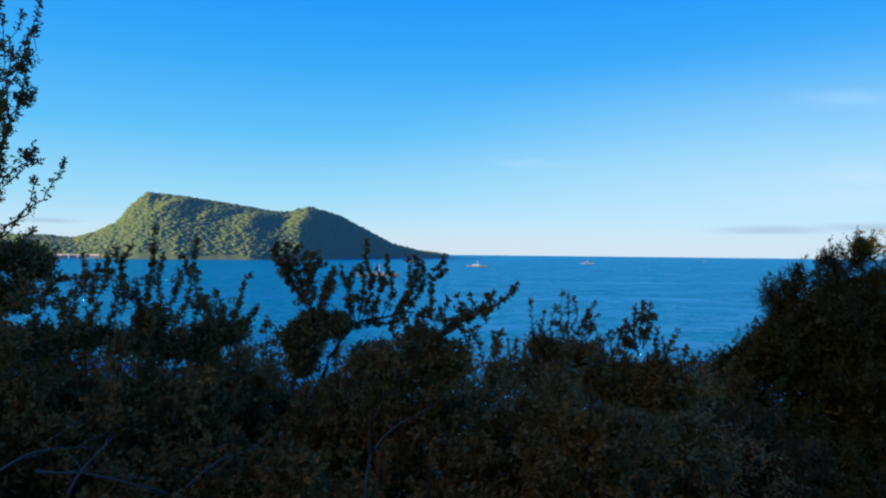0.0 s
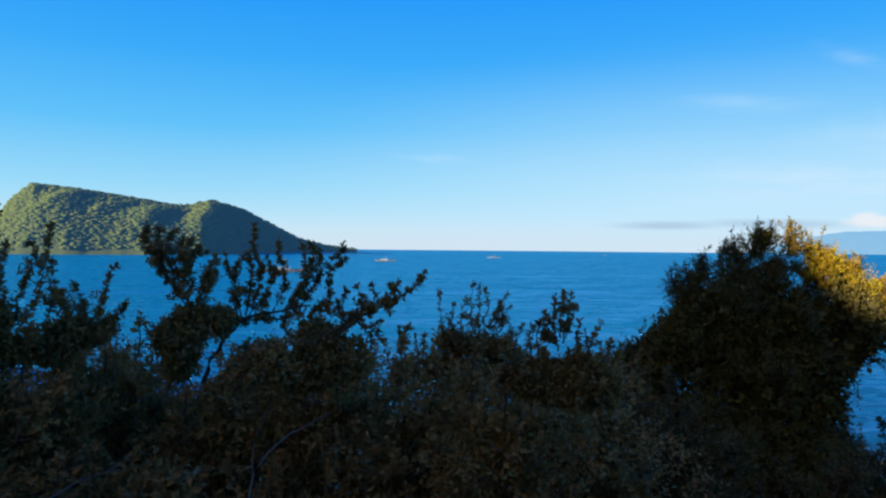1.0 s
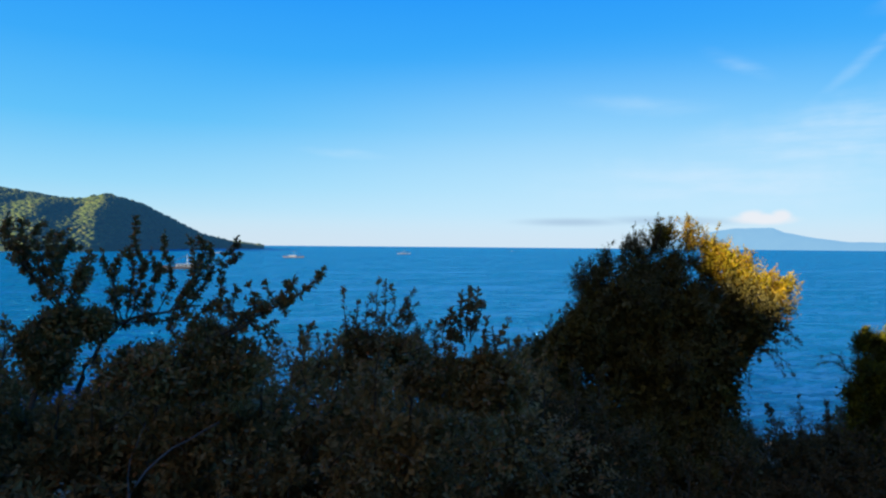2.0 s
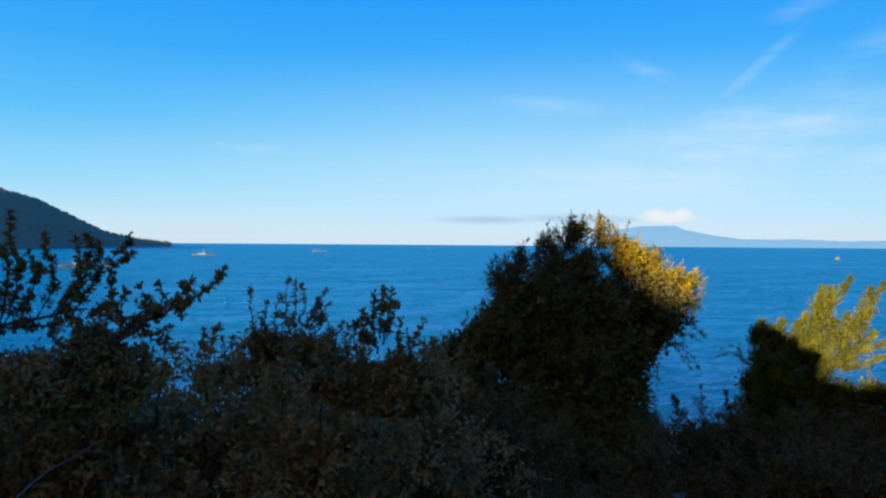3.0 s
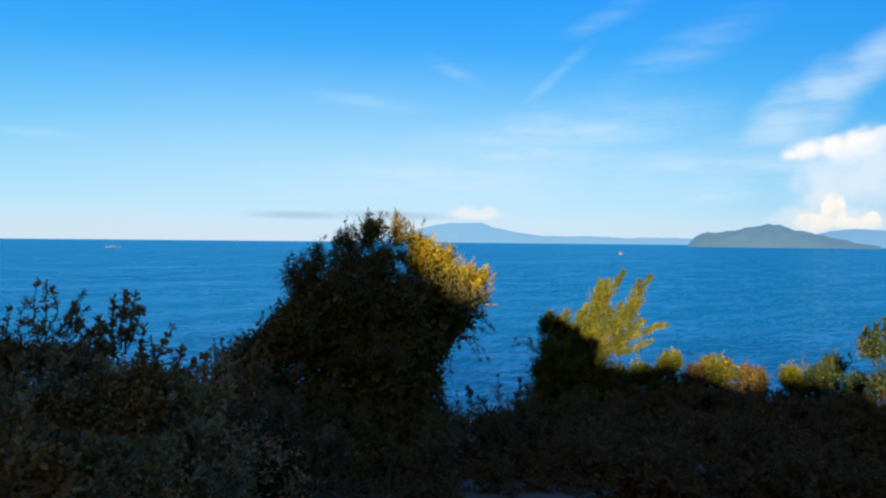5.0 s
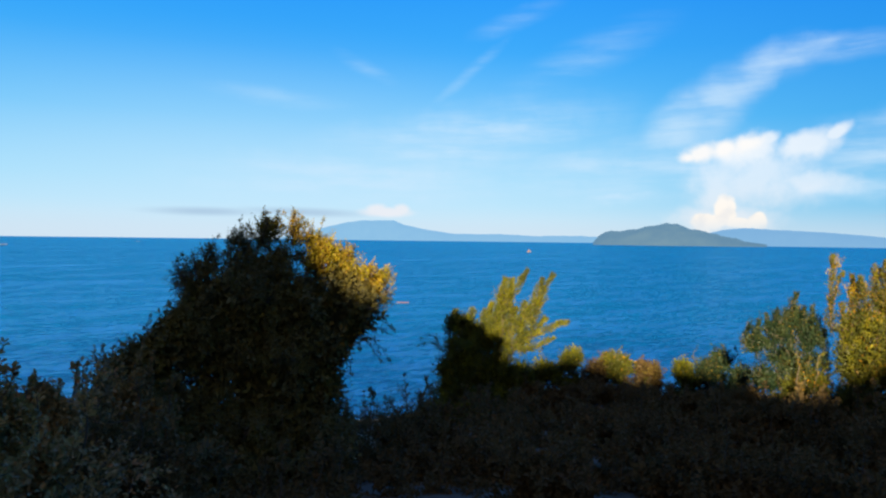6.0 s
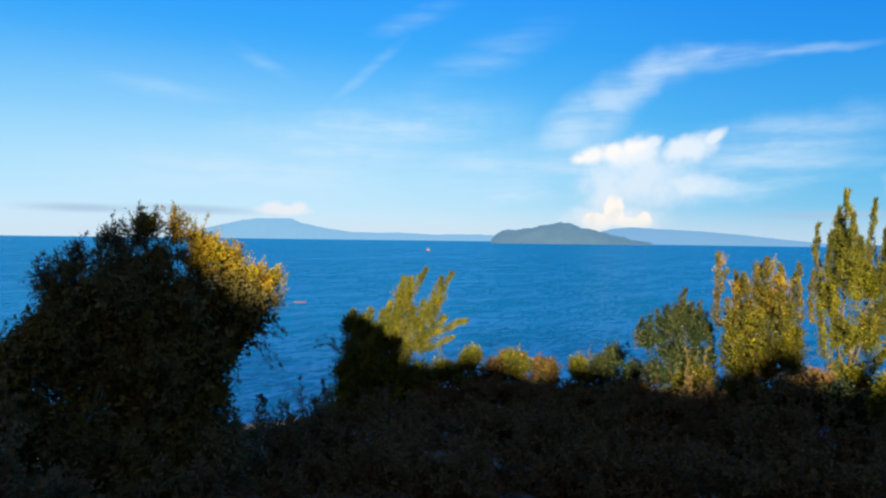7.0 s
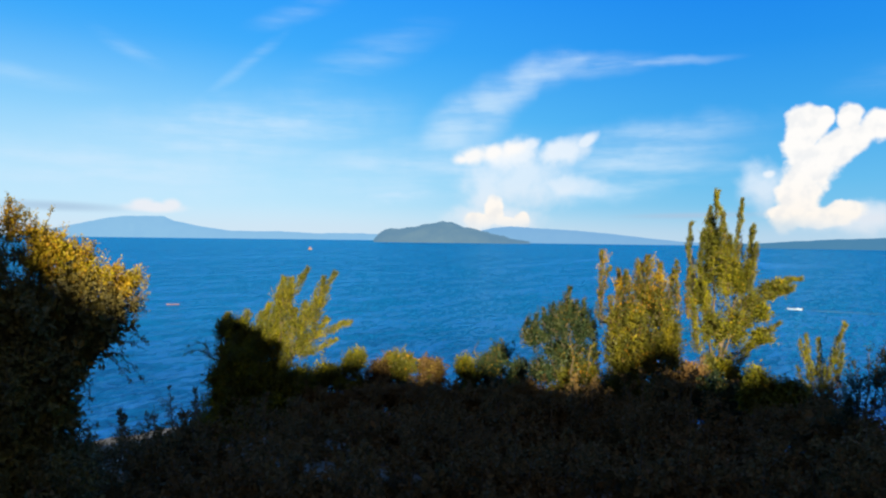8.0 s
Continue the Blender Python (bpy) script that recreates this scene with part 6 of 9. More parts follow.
for spec in ((0.05, -0.02, -1.37, 0.19, 0.31, 0.43, 195), (0.19, -0.00, -1.15, 0.15, 0.21, 0.28, 98), (0.67, -0.01, -1.45, 0.17, 0.25, 0.32, 130), (0.00, 0.08, -2.09, 0.34, 0.35, 0.36, 294), (0.24, -0.05, -1.79, 0.26, 0.36, 0.47, 286), (0.49, 0.05, -2.10, 0.21, 0.24, 0.26, 130), (0.05, -0.10, -2.38, 0.43, 0.30, 0.17, 173), (-0.15, 0.04, -1.82, 0.19, 0.26, 0.32, 146),):
    p.lobe(*spec, reach=0.16, up=0.7)
for spec in ((0.30, -0.04, -2.74, 0.43, 0.35, 0.28, 195), (-0.89, 0.05, -3.03, 0.47, 0.43, 0.39, 297), (-0.19, -0.19, -2.76, 0.75, 0.59, 0.43, 525), (-0.58, -0.03, -3.26, 0.96, 0.80, 0.64, 1014), (-1.15, 0.05, -3.45, 0.54, 0.54, 0.54, 469), (0.36, 0.05, -3.29, 0.75, 0.64, 0.54, 657), (-0.43, 0.18, -3.95, 1.18, 0.91, 0.64, 1239),):
    p.lobe(*spec, reach=0.22, up=0.4)
    for n in range(3):
        p.core(*spec, 0.12)
p.done()
p = Plant("bush", (9.42, 13.03), 35.5, "low shaded bush above the water", "bush", DEEP_SHADE_LEAF, 0.060, "bushes down the slope", plain=True)
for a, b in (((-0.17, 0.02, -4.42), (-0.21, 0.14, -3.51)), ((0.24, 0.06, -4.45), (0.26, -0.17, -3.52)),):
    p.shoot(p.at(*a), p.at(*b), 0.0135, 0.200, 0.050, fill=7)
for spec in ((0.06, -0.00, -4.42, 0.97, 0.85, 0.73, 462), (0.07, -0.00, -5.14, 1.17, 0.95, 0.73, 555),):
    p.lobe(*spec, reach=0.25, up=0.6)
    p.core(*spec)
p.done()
p = Plant("bush", (12.00, 14.84), 38.8, "low shaded bush above the water", "bush", DEEP_SHADE_LEAF, 0.060, "bushes down the slope", plain=True)
for a, b in (((-0.21, 0.03, -5.13), (-0.26, 0.17, -4.03)), ((0.29, 0.07, -5.15), (0.31, -0.21, -4.04)),):
    p.shoot(p.at(*a), p.at(*b), 0.0153, 0.200, 0.050, fill=7)
for spec in ((0.08, -0.00, -5.13, 1.02, 0.95, 0.88, 582), (0.09, -0.00, -6.00, 1.23, 1.05, 0.88, 699),):
    p.lobe(*spec, reach=0.25, up=0.6)
    p.core(*spec)
p.done()
p = Plant("bush", (11.47, 12.66), 42.2, "low shaded bush above the water", "bush", DEEP_SHADE_LEAF, 0.060, "bushes down the slope", plain=True)
for a, b in (((-0.19, 0.02, -4.19), (-0.24, 0.15, -3.20)), ((0.26, 0.06, -4.21), (0.28, -0.19, -3.21)),):
    p.shoot(p.at(*a), p.at(*b), 0.0141, 0.200, 0.050, fill=7)
for spec in ((0.07, -0.00, -4.19, 0.78, 0.78, 0.78, 394), (0.08, -0.00, -4.97, 0.94, 0.86, 0.78, 473),):
    p.lobe(*spec, reach=0.25, up=0.6)
    p.core(*spec)
p.done()
p = Plant("bush", (7.60, 11.84), 32.0, "low shaded bush above the water", "bush", DEEP_SHADE_LEAF, 0.060, "bushes down the slope", plain=True)
for a, b in (((-0.15, 0.02, -3.88), (-0.18, 0.13, -3.01)), ((0.20, 0.05, -3.91), (0.21, -0.15, -3.02)),):
    p.shoot(p.at(*a), p.at(*b), 0.0123, 0.200, 0.050, fill=7)
for spec in ((0.05, -0.00, -3.89, 0.95, 0.84, 0.74, 455), (0.06, -0.00, -4.60, 1.14, 0.94, 0.74, 547),):
    p.lobe(*spec, reach=0.25, up=0.6)
    p.core(*spec)
p.done()
p = Plant("bush", (12.42, 9.13), 53.7, "rounded sunlit bush with yellow-green leaves", "bush", GOLD_LEAF, 0.042, "bushes down the slope", plain=True)
for line in (((-0.37, -0.03, -2.58), (-0.49, -0.07, -2.37), (-0.42, -0.10, -2.23),), ((0.13, -0.01, -2.48), (0.24, -0.02, -2.25), (0.20, -0.03, -2.16),), ((0.30, 0.01, -2.60), (0.39, 0.02, -2.39), (0.36, 0.03, -2.24),),):
    p.spray(line, 0.01, 0.1, 0.035, 6)
for spec in ((-0.37, -0.07, -2.63, 0.32, 0.28, 0.25, 245), (0.07, 0.05, -2.51, 0.29, 0.27, 0.25, 228), (0.24, -0.01, -2.37, 0.16, 0.16, 0.16, 78), (-0.51, -0.04, -2.78, 0.32, 0.27, 0.23, 223), (-0.09, -0.07, -2.82, 0.51, 0.38, 0.25, 394), (0.08, 0.04, -3.17, 0.56, 0.42, 0.27, 478),):
    p.lobe(*spec, reach=0.15, up=0.3)
    p.core(*spec, 0.09)
p.done()
p = Plant("bush", (12.91, 8.77), 55.8, "low bush with brown and rust leaves", "bush", RUST_LEAF, 0.042, "bushes down the slope", plain=True)
for line in (((0.18, -0.05, -2.51), (0.23, -0.09, -2.39), (0.15, -0.14, -2.29),),):
    p.spray(line, 0.01, 0.1, 0.035, 6)
for spec in ((0.09, -0.03, -2.63, 0.25, 0.22, 0.18, 145), (0.07, -0.04, -2.85, 0.39, 0.32, 0.25, 309), (-0.13, -0.05, -3.08, 0.39, 0.32, 0.25, 309),):
    p.lobe(*spec, reach=0.15, up=0.3)
    p.core(*spec, 0.09)
p.done()
p = Plant("bush", (13.27, 8.20), 58.3, "low rounded bush with olive and rust leaves", "bush", AMBER_LEAF, 0.042, "bushes down the slope", plain=True)
for line in (((-0.09, 0.02, -2.52), (-0.15, 0.05, -2.31), (-0.07, 0.07, -2.20),),):
    p.spray(line, 0.01, 0.1, 0.035, 6)
for spec in ((-0.24, 0.01, -2.45, 0.23, 0.20, 0.17, 124), (-0.01, 0.03, -2.50, 0.17, 0.16, 0.15, 81), (-0.14, 0.04, -2.71, 0.39, 0.30, 0.21, 254), (-0.03, -0.06, -3.02, 0.58, 0.43, 0.28, 499),):
    p.lobe(*spec, reach=0.15, up=0.3)
    p.core(*spec, 0.09)
p.done()
p = Plant("bush", (13.91, 7.95), 60.3, "low bush with rust-red young leaves", "bush", RUST_LEAF, 0.04, "bushes down the slope", plain=True)
for line in (((-0.16, -0.02, -2.64), (-0.22, -0.04, -2.49), (-0.17, -0.05, -2.39),),):
    p.spray(line, 0.01, 0.1, 0.035, 6)
for spec in ((-0.17, -0.03, -2.63, 0.18, 0.17, 0.15, 86), (0.05, -0.03, -2.72, 0.21, 0.20, 0.18, 119), (-0.05, 0.02, -2.92, 0.36, 0.28, 0.20, 225), (0.15, 0.06, -3.22, 0.55, 0.40, 0.26, 447),):
    p.lobe(*spec, reach=0.15, up=0.3)
    p.core(*spec, 0.09)
p.done()
p = Plant("bush", (13.28, 7.00), 62.2, "low rounded bush with gold-green leaves", "bush", GOLD_LEAF, 0.042, "bushes down the slope", plain=True)
for spec in ((0.06, -0.02, -2.44, 0.17, 0.18, 0.20, 103), (0.18, -0.01, -2.64, 0.19, 0.18, 0.18, 104), (0.16, 0.07, -2.97, 0.44, 0.33, 0.22, 306),):
    p.lobe(*spec, reach=0.15, up=0.3)
    p.core(*spec, 0.09)
p.done()
p = Plant("bush", (13.50, 6.53), 64.2, "rounded bush with dull olive leaves", "bush", GREY_LEAF, 0.042, "bushes down the slope", plain=True)
for line in (((-0.17, 0.05, -2.40), (-0.26, 0.09, -2.17), (-0.20, 0.14, -2.04),), ((0.23, -0.04, -2.21), (0.30, -0.08, -2.04), (0.23, -0.12, -1.93),), ((0.40, -0.04, -2.26), (0.52, -0.09, -2.09), (0.47, -0.13, -1.99),),):
    p.spray(line, 0.01, 0.1, 0.035, 6)
for spec in ((-0.02, 0.03, -2.40, 0.20, 0.23, 0.26, 164), (0.22, -0.00, -2.19, 0.22, 0.20, 0.19, 129), (0.10, -0.01, -2.52, 0.33, 0.30, 0.26, 274), (-0.03, 0.03, -2.95, 0.51, 0.40, 0.29, 456),):
    p.lobe(*spec, reach=0.15, up=0.3)
    p.core(*spec, 0.09)
p.done()
p = Plant("bush", (12.76, 5.70), 65.9, "low shaded bush with dull green leaves", "bush", GREY_LEAF, 0.042, "bushes down the slope", plain=True)
for line in (((0.07, 0.03, -2.36), (0.12, 0.05, -2.21), (0.07, 0.08, -2.09),),):
    p.spray(line, 0.01, 0.1, 0.035, 6)
for spec in ((0.06, -0.04, -2.29, 0.20, 0.19, 0.18, 117), (-0.03, 0.08, -2.58, 0.37, 0.30, 0.22, 257), (0.23, 0.09, -2.73, 0.41, 0.33, 0.24, 312),):
    p.lobe(*spec, reach=0.15, up=0.3)
    p.core(*spec, 0.09)
p.done()
p = Plant("bush", (12.40, 9.70), 52.0, "low rounded bush with dull green leaves", "bush", GREY_LEAF, 0.042, "bushes down the slope", plain=True)
for line in (((-0.36, -0.01, -2.89), (-0.42, -0.02, -2.69), (-0.36, -0.03, -2.58),),):
    p.spray(line, 0.01, 0.1, 0.035, 6)
for spec in ((-0.36, -0.01, -2.89, 0.39, 0.32, 0.25, 309), (-0.58, -0.04, -3.08, 0.34, 0.32, 0.30, 322),):
    p.lobe(*spec, reach=0.15, up=0.3)
    p.core(*spec, 0.09)
p.done()
p = Plant("tree", (11.54, 4.39), 72.2, "bushy grey-green young tree with gold lower twigs", "tree", GREY_LEAF, 0.032, "trees along the slope", plain=True)
p.limb(p.foot(0.05), p.at(*(0.05, 0.00, -2.60)), 0.05, 0.030, 0.04, "trunk")
p.bough(((0.05, 0.00, -2.60), (0.06, 0.00, -2.07), (0.03, 0.00, -1.45), (0.07, 0.00, -1.01),), 0.030, 0.01)
p.bough(((0.04, 0.00, -2.25), (-0.27, 0.00, -1.73), (-0.43, 0.00, -1.34),), 0.018, 0.005)
p.bough(((0.06, 0.00, -2.16), (0.29, 0.00, -1.62), (0.32, 0.00, -1.09),), 0.018, 0.005)
for width, twigs, *line in ((0.088, 214, (0.03, 0.02, -1.54), (0.06, 0.03, -1.10), (0.09, 0.05, -0.73)), (0.079, 136, (-0.10, -0.06, -1.54), (-0.15, -0.12, -1.18), (-0.17, -0.18, -0.96)), (0.088, 214, (0.25, 0.01, -1.71), (0.30, 0.01, -1.27), (0.32, 0.02, -0.90)), (0.079, 135, (-0.45, 0.08, -1.75), (-0.48, 0.16, -1.49), (-0.42, 0.24, -1.19)), (0.070, 103, (-0.27, 0.00, -1.55), (-0.28, 0.00, -1.24), (-0.32, 0.00, -1.07)), (0.079, 146, (0.47, 0.07, -1.89), (0.48, 0.13, -1.54), (0.46, 0.20, -1.28)), (0.062, 82, (0.16, -0.06, -1.35), (0.19, -0.13, -1.08), (0.21, -0.19, -0.90)), (0.070, 76, (-0.54, 0.08, -1.57), (-0.59, 0.15, -1.41), (-0.55, 0.23, -1.23)),):
    p.brush(line, width, twigs, 0.13, 0.35)
for spec in ((-0.45, -0.04, -1.45, 0.19, 0.22, 0.25, 224), (-0.16, -0.04, -1.24, 0.25, 0.26, 0.28, 326), (0.06, 0.02, -1.06, 0.16, 0.19, 0.23, 170), (0.28, -0.02, -1.31, 0.21, 0.28, 0.35, 350), (-0.05, -0.07, -1.62, 0.35, 0.33, 0.32, 525), (0.21, -0.07, -1.79, 0.32, 0.31, 0.30, 446),):
    p.lobe(*spec, reach=0.14, up=0.7)
    p.core(*spec, 0.07)
for spec in ((-0.27, 0.05, -2.01, 0.32, 0.29, 0.26, 315),):
    p.lobe(*spec, reach=0.15, up=0.4)
    p.core(*spec, 0.09)
p.done()
p = Plant("shrub", (11.30, 4.30), 70.5, "open shrub with bent gold-brown twigs", "shrub", AMBER_LEAF, 0.034, "bushes down the slope", plain=True)
for line in (((0.16, -0.06, -2.52), (0.11, -0.12, -2.08), (0.14, -0.18, -1.73), (0.08, -0.24, -1.47),), ((0.20, -0.06, -2.52), (0.32, -0.11, -2.16), (0.36, -0.17, -1.81), (0.42, -0.22, -1.55),), ((0.12, 0.06, -2.55), (-0.05, 0.11, -2.31), (-0.14, 0.17, -2.06), (-0.10, 0.22, -1.81),), ((0.24, 0.05, -2.46), (0.50, 0.09, -2.28), (0.58, 0.14, -2.03),), ((0.11, -0.02, -2.36), (0.23, -0.04, -1.92), (0.27, -0.06, -1.66),), ((0.28, -0.05, -2.52), (0.36, -0.10, -2.25), (0.19, -0.15, -1.99),),):
    p.spray(line, 0.012, 0.13, 0.03, 6)
for spec in ((0.15, 0.04, -2.03, 0.24, 0.25, 0.26, 101), (0.36, 0.03, -1.93, 0.19, 0.21, 0.24, 74), (0.24, 0.03, -2.28, 0.34, 0.26, 0.17, 96), (-0.06, 0.00, -2.29, 0.22, 0.20, 0.17, 62),):
    p.lobe(*spec, reach=0.14, up=0.3)
    p.core(*spec, 0.08)
p.done()
p = Plant("tree", (11.33, 3.22), 78.0, "upright young tree with amber tips and olive leaves", "tree", AMBER_LEAF, 0.032, "trees along the slope", plain=True)
p.limb(p.foot(0.04), p.at(*(0.04, 0.00, -2.33)), 0.05, 0.030, 0.04, "trunk")
p.bough(((0.04, 0.00, -2.33), (0.05, 0.00, -1.75), (0.06, 0.00, -1.09), (0.09, 0.00, -0.60),), 0.030, 0.01)
p.bough(((0.03, 0.00, -1.92), (-0.25, 0.00, -1.36), (-0.30, 0.00, -0.78),), 0.02, 0.005)
p.bough(((0.07, 0.00, -1.75), (0.37, 0.00, -1.24), (0.44, 0.00, -0.67),), 0.02, 0.005)
for width, twigs, *line in ((0.066, 218, (-0.49, 0.00, -1.20), (-0.53, 0.01, -0.79), (-0.50, 0.01, -0.45), (-0.50, 0.02, -0.14)), (0.057, 59, (-0.48, 0.11, -0.71), (-0.44, 0.22, -0.50), (-0.40, 0.33, -0.39)), (0.082, 183, (-0.26, 0.01, -1.11), (-0.24, 0.01, -0.69), (-0.27, 0.02, -0.41)), (0.082, 129, (-0.10, -0.10, -0.93), (-0.14, -0.19, -0.60), (-0.16, -0.29, -0.43)), (0.098, 202, (0.10, -0.10, -0.84), (0.13, -0.20, -0.47), (0.14, -0.30, -0.20)), (0.082, 140, (0.29, 0.02, -0.84), (0.31, 0.04, -0.51), (0.32, 0.07, -0.31)), (0.074, 139, (0.45, 0.05, -1.00), (0.47, 0.11, -0.68), (0.50, 0.16, -0.42)), (0.066, 168, (0.58, 0.03, -1.07), (0.54, 0.06, -0.67), (0.55, 0.09, -0.28)), (0.057, 129, (0.72, 0.06, -1.07), (0.70, 0.11, -0.67), (0.73, 0.17, -0.38)), (0.074, 116, (-0.02, -0.05, -0.76), (0.01, -0.10, -0.44), (-0.01, -0.14, -0.27)), (0.074, 145, (-0.37, -0.03, -1.44), (-0.34, -0.06, -1.10), (-0.38, -0.09, -0.81)),):
    p.brush(line, width, twigs, 0.13, 0.35)
p.fresh(True)
for spec in ((-0.22, -0.02, -0.63, 0.16, 0.16, 0.15, 113), (0.14, -0.01, -0.42, 0.18, 0.16, 0.15, 125), (0.32, -0.02, -0.56, 0.13, 0.13, 0.13, 80), (-0.49, 0.01, -0.24, 0.06, 0.08, 0.10, 26),):
    p.lobe(*spec, reach=0.13, up=0.6)
p.fresh(False)
for spec in ((-0.06, -0.05, -0.97, 0.29, 0.31, 0.33, 455), (0.29, -0.04, -0.96, 0.25, 0.29, 0.34, 398), (0.03, 0.04, -1.35, 0.38, 0.34, 0.29, 523), (0.45, -0.01, -1.28, 0.16, 0.25, 0.33, 253), (-0.29, -0.01, -1.19, 0.18, 0.23, 0.28, 236), (0.17, 0.05, -0.77, 0.23, 0.22, 0.21, 230),):
    p.lobe(*spec, reach=0.14, up=0.6)
    p.core(*spec, 0.07)
for spec in ((-0.25, 0.05, -1.54, 0.23, 0.26, 0.29, 212), (0.11, -0.05, -1.51, 0.33, 0.30, 0.28, 286), (0.45, -0.04, -1.54, 0.21, 0.24, 0.26, 175), (-0.05, -0.00, -1.76, 0.28, 0.25, 0.21, 186),):
    p.lobe(*spec, reach=0.15, up=0.5)
    p.core(*spec, 0.08)
for spec in ((0.03, 0.02, -1.75, 0.49, 0.35, 0.21, 361), (-0.12, -0.03, -2.09, 0.45, 0.34, 0.23, 357),):
    p.lobe(*spec, reach=0.15, up=0.3)
    p.core(*spec, 0.09)
p.done()
p = Plant("tree", (14.00, 2.34), 84.2, "tall slender tree with upright golden green branches", "tree", GOLD_LEAF, 0.034, "trees along the slope", plain=True)
p.limb(p.foot(0.02), p.at(*(0.02, 0.00, -2.85)), 0.07, 0.040, 0.04, "trunk")
p.bough(((0.02, 0.00, -2.85), (-0.02, 0.00, -2.07), (-0.13, 0.00, -0.90), (-0.16, 0.00, 0.08),), 0.040, 0.01)
p.bough(((-0.03, 0.00, -2.07), (-0.40, 0.00, -1.30), (-0.49, 0.00, -0.12),), 0.025, 0.005)
p.bough(((-0.02, 0.00, -1.87), (0.22, 0.00, -0.88), (0.29, 0.00, 0.09),), 0.025, 0.005)
p.bough(((0.00, 0.00, -2.07), (0.40, 0.00, -1.07), (0.87, 0.00, -0.71),), 0.02, 0.005)
p.bough(((0.01, 0.00, -2.26), (0.46, 0.00, -1.74), (0.84, 0.00, -1.43),), 0.015, 0.004)
for width, twigs, *line in ((0.107, 521, (-0.17, 0.02, -0.51), (-0.16, 0.04, 0.08), (-0.13, 0.05, 0.57), (-0.09, 0.07, 0.93)), (0.088, 278, (-0.28, 0.05, -0.31), (-0.25, 0.10, 0.28), (-0.21, 0.14, 0.63)), (0.078, 384, (-0.45, 0.06, -1.11), (-0.52, 0.13, -0.42), (-0.55, 0.19, 0.08), (-0.51, 0.25, 0.36)), (0.088, 335, (-0.34, -0.07, -0.90), (-0.35, -0.14, -0.21), (-0.30, -0.21, 0.22)), (0.078, 385, (0.18, 0.03, -0.69), (0.22, 0.06, -0.11), (0.25, 0.09, 0.33), (0.30, 0.12, 0.75)), (0.088, 361, (0.31, -0.09, -0.87), (0.39, -0.18, -0.29), (0.46, -0.27, 0.13), (0.48, -0.35, 0.29)), (0.088, 295, (0.40, -0.12, -0.96), (0.48, -0.23, -0.38), (0.52, -0.35, -0.01)), (0.098, 340, (-0.01, -0.12, -0.50), (0.02, -0.24, 0.08), (-0.02, -0.36, 0.51)), (0.088, 306, (0.09, -0.10, -0.88), (0.10, -0.20, -0.30), (0.12, -0.31, 0.13)), (0.098, 444, (0.28, 0.06, -1.27), (0.62, 0.11, -0.83), (0.97, 0.17, -0.67), (1.26, 0.23, -0.61)), (0.088, 282, (0.40, -0.03, -1.11), (0.70, -0.05, -0.91), (1.04, -0.08, -0.80), (1.13, -0.10, -0.70)), (0.078, 147, (0.37, -0.00, -1.46), (0.55, -0.00, -1.20), (0.66, -0.01, -1.01)), (0.078, 219, (0.33, -0.01, -1.84), (0.59, -0.03, -1.61), (0.92, -0.04, -1.34)), (0.068, 153, (0.29, -0.08, -2.03), (0.54, -0.16, -1.73), (0.75, -0.23, -1.61)), (0.088, 263, (-0.39, -0.12, -1.88), (-0.44, -0.24, -1.38), (-0.48, -0.36, -0.98)), (0.088, 291, (-0.21, -0.08, -1.68), (-0.25, -0.17, -1.09), (-0.29, -0.25, -0.69)),):
    p.brush(line, width, twigs, 0.14, 0.35)
for spec in ((-0.31, 0.03, -0.71, 0.20, 0.38, 0.57, 398), (-0.01, -0.03, -0.40, 0.31, 0.45, 0.59, 659), (0.26, -0.01, -0.54, 0.23, 0.32, 0.41, 346), (-0.10, -0.04, -1.38, 0.35, 0.42, 0.49, 618), (0.26, 0.03, -1.32, 0.27, 0.36, 0.45, 442), (0.83, 0.03, -0.74, 0.25, 0.20, 0.14, 125), (0.60, -0.01, -1.13, 0.18, 0.17, 0.16, 98), (0.63, 0.00, -1.56, 0.21, 0.17, 0.12, 90), (-0.16, -0.01, 0.08, 0.16, 0.25, 0.35, 197),):
    p.lobe(*spec, reach=0.15, up=0.6)
    p.core(*spec, 0.07)
for spec in ((0.02, 0.02, -2.07, 0.43, 0.38, 0.33, 446), (-0.20, 0.02, -2.58, 0.39, 0.34, 0.29, 358), (0.29, 0.01, -2.43, 0.35, 0.32, 0.29, 322),):
    p.lobe(*spec, reach=0.17, up=0.4)
    p.core(*spec, 0.1)
p.done()
p = Plant("shrub", (16.06, 0.76), 91.0, "small sunlit shrub with two pale green plumes", "shrub", GOLD_LEAF, 0.036, "bushes down the slope", plain=True)
for width, twigs, *line in ((0.095, 219, (-0.16, 0.08, -2.79), (-0.22, 0.16, -2.27), (-0.29, 0.24, -1.76)), (0.085, 178, (-0.03, 0.09, -2.77), (-0.03, 0.18, -2.25), (-0.08, 0.27, -1.83)), (0.095, 300, (-0.00, -0.07, -2.85), (0.17, -0.13, -2.19), (0.28, -0.20, -1.75), (0.36, -0.27, -1.45)), (0.074, 163, (0.11, -0.02, -2.84), (0.28, -0.05, -2.29), (0.34, -0.07, -1.86)), (0.064, 72, (-0.17, -0.09, -2.76), (-0.36, -0.18, -2.55), (-0.40, -0.28, -2.33)), (0.064, 61, (-0.28, -0.03, -2.24), (-0.36, -0.05, -2.03), (-0.38, -0.08, -1.82)),):
    p.brush(line, width, twigs, 0.16, 0.35)
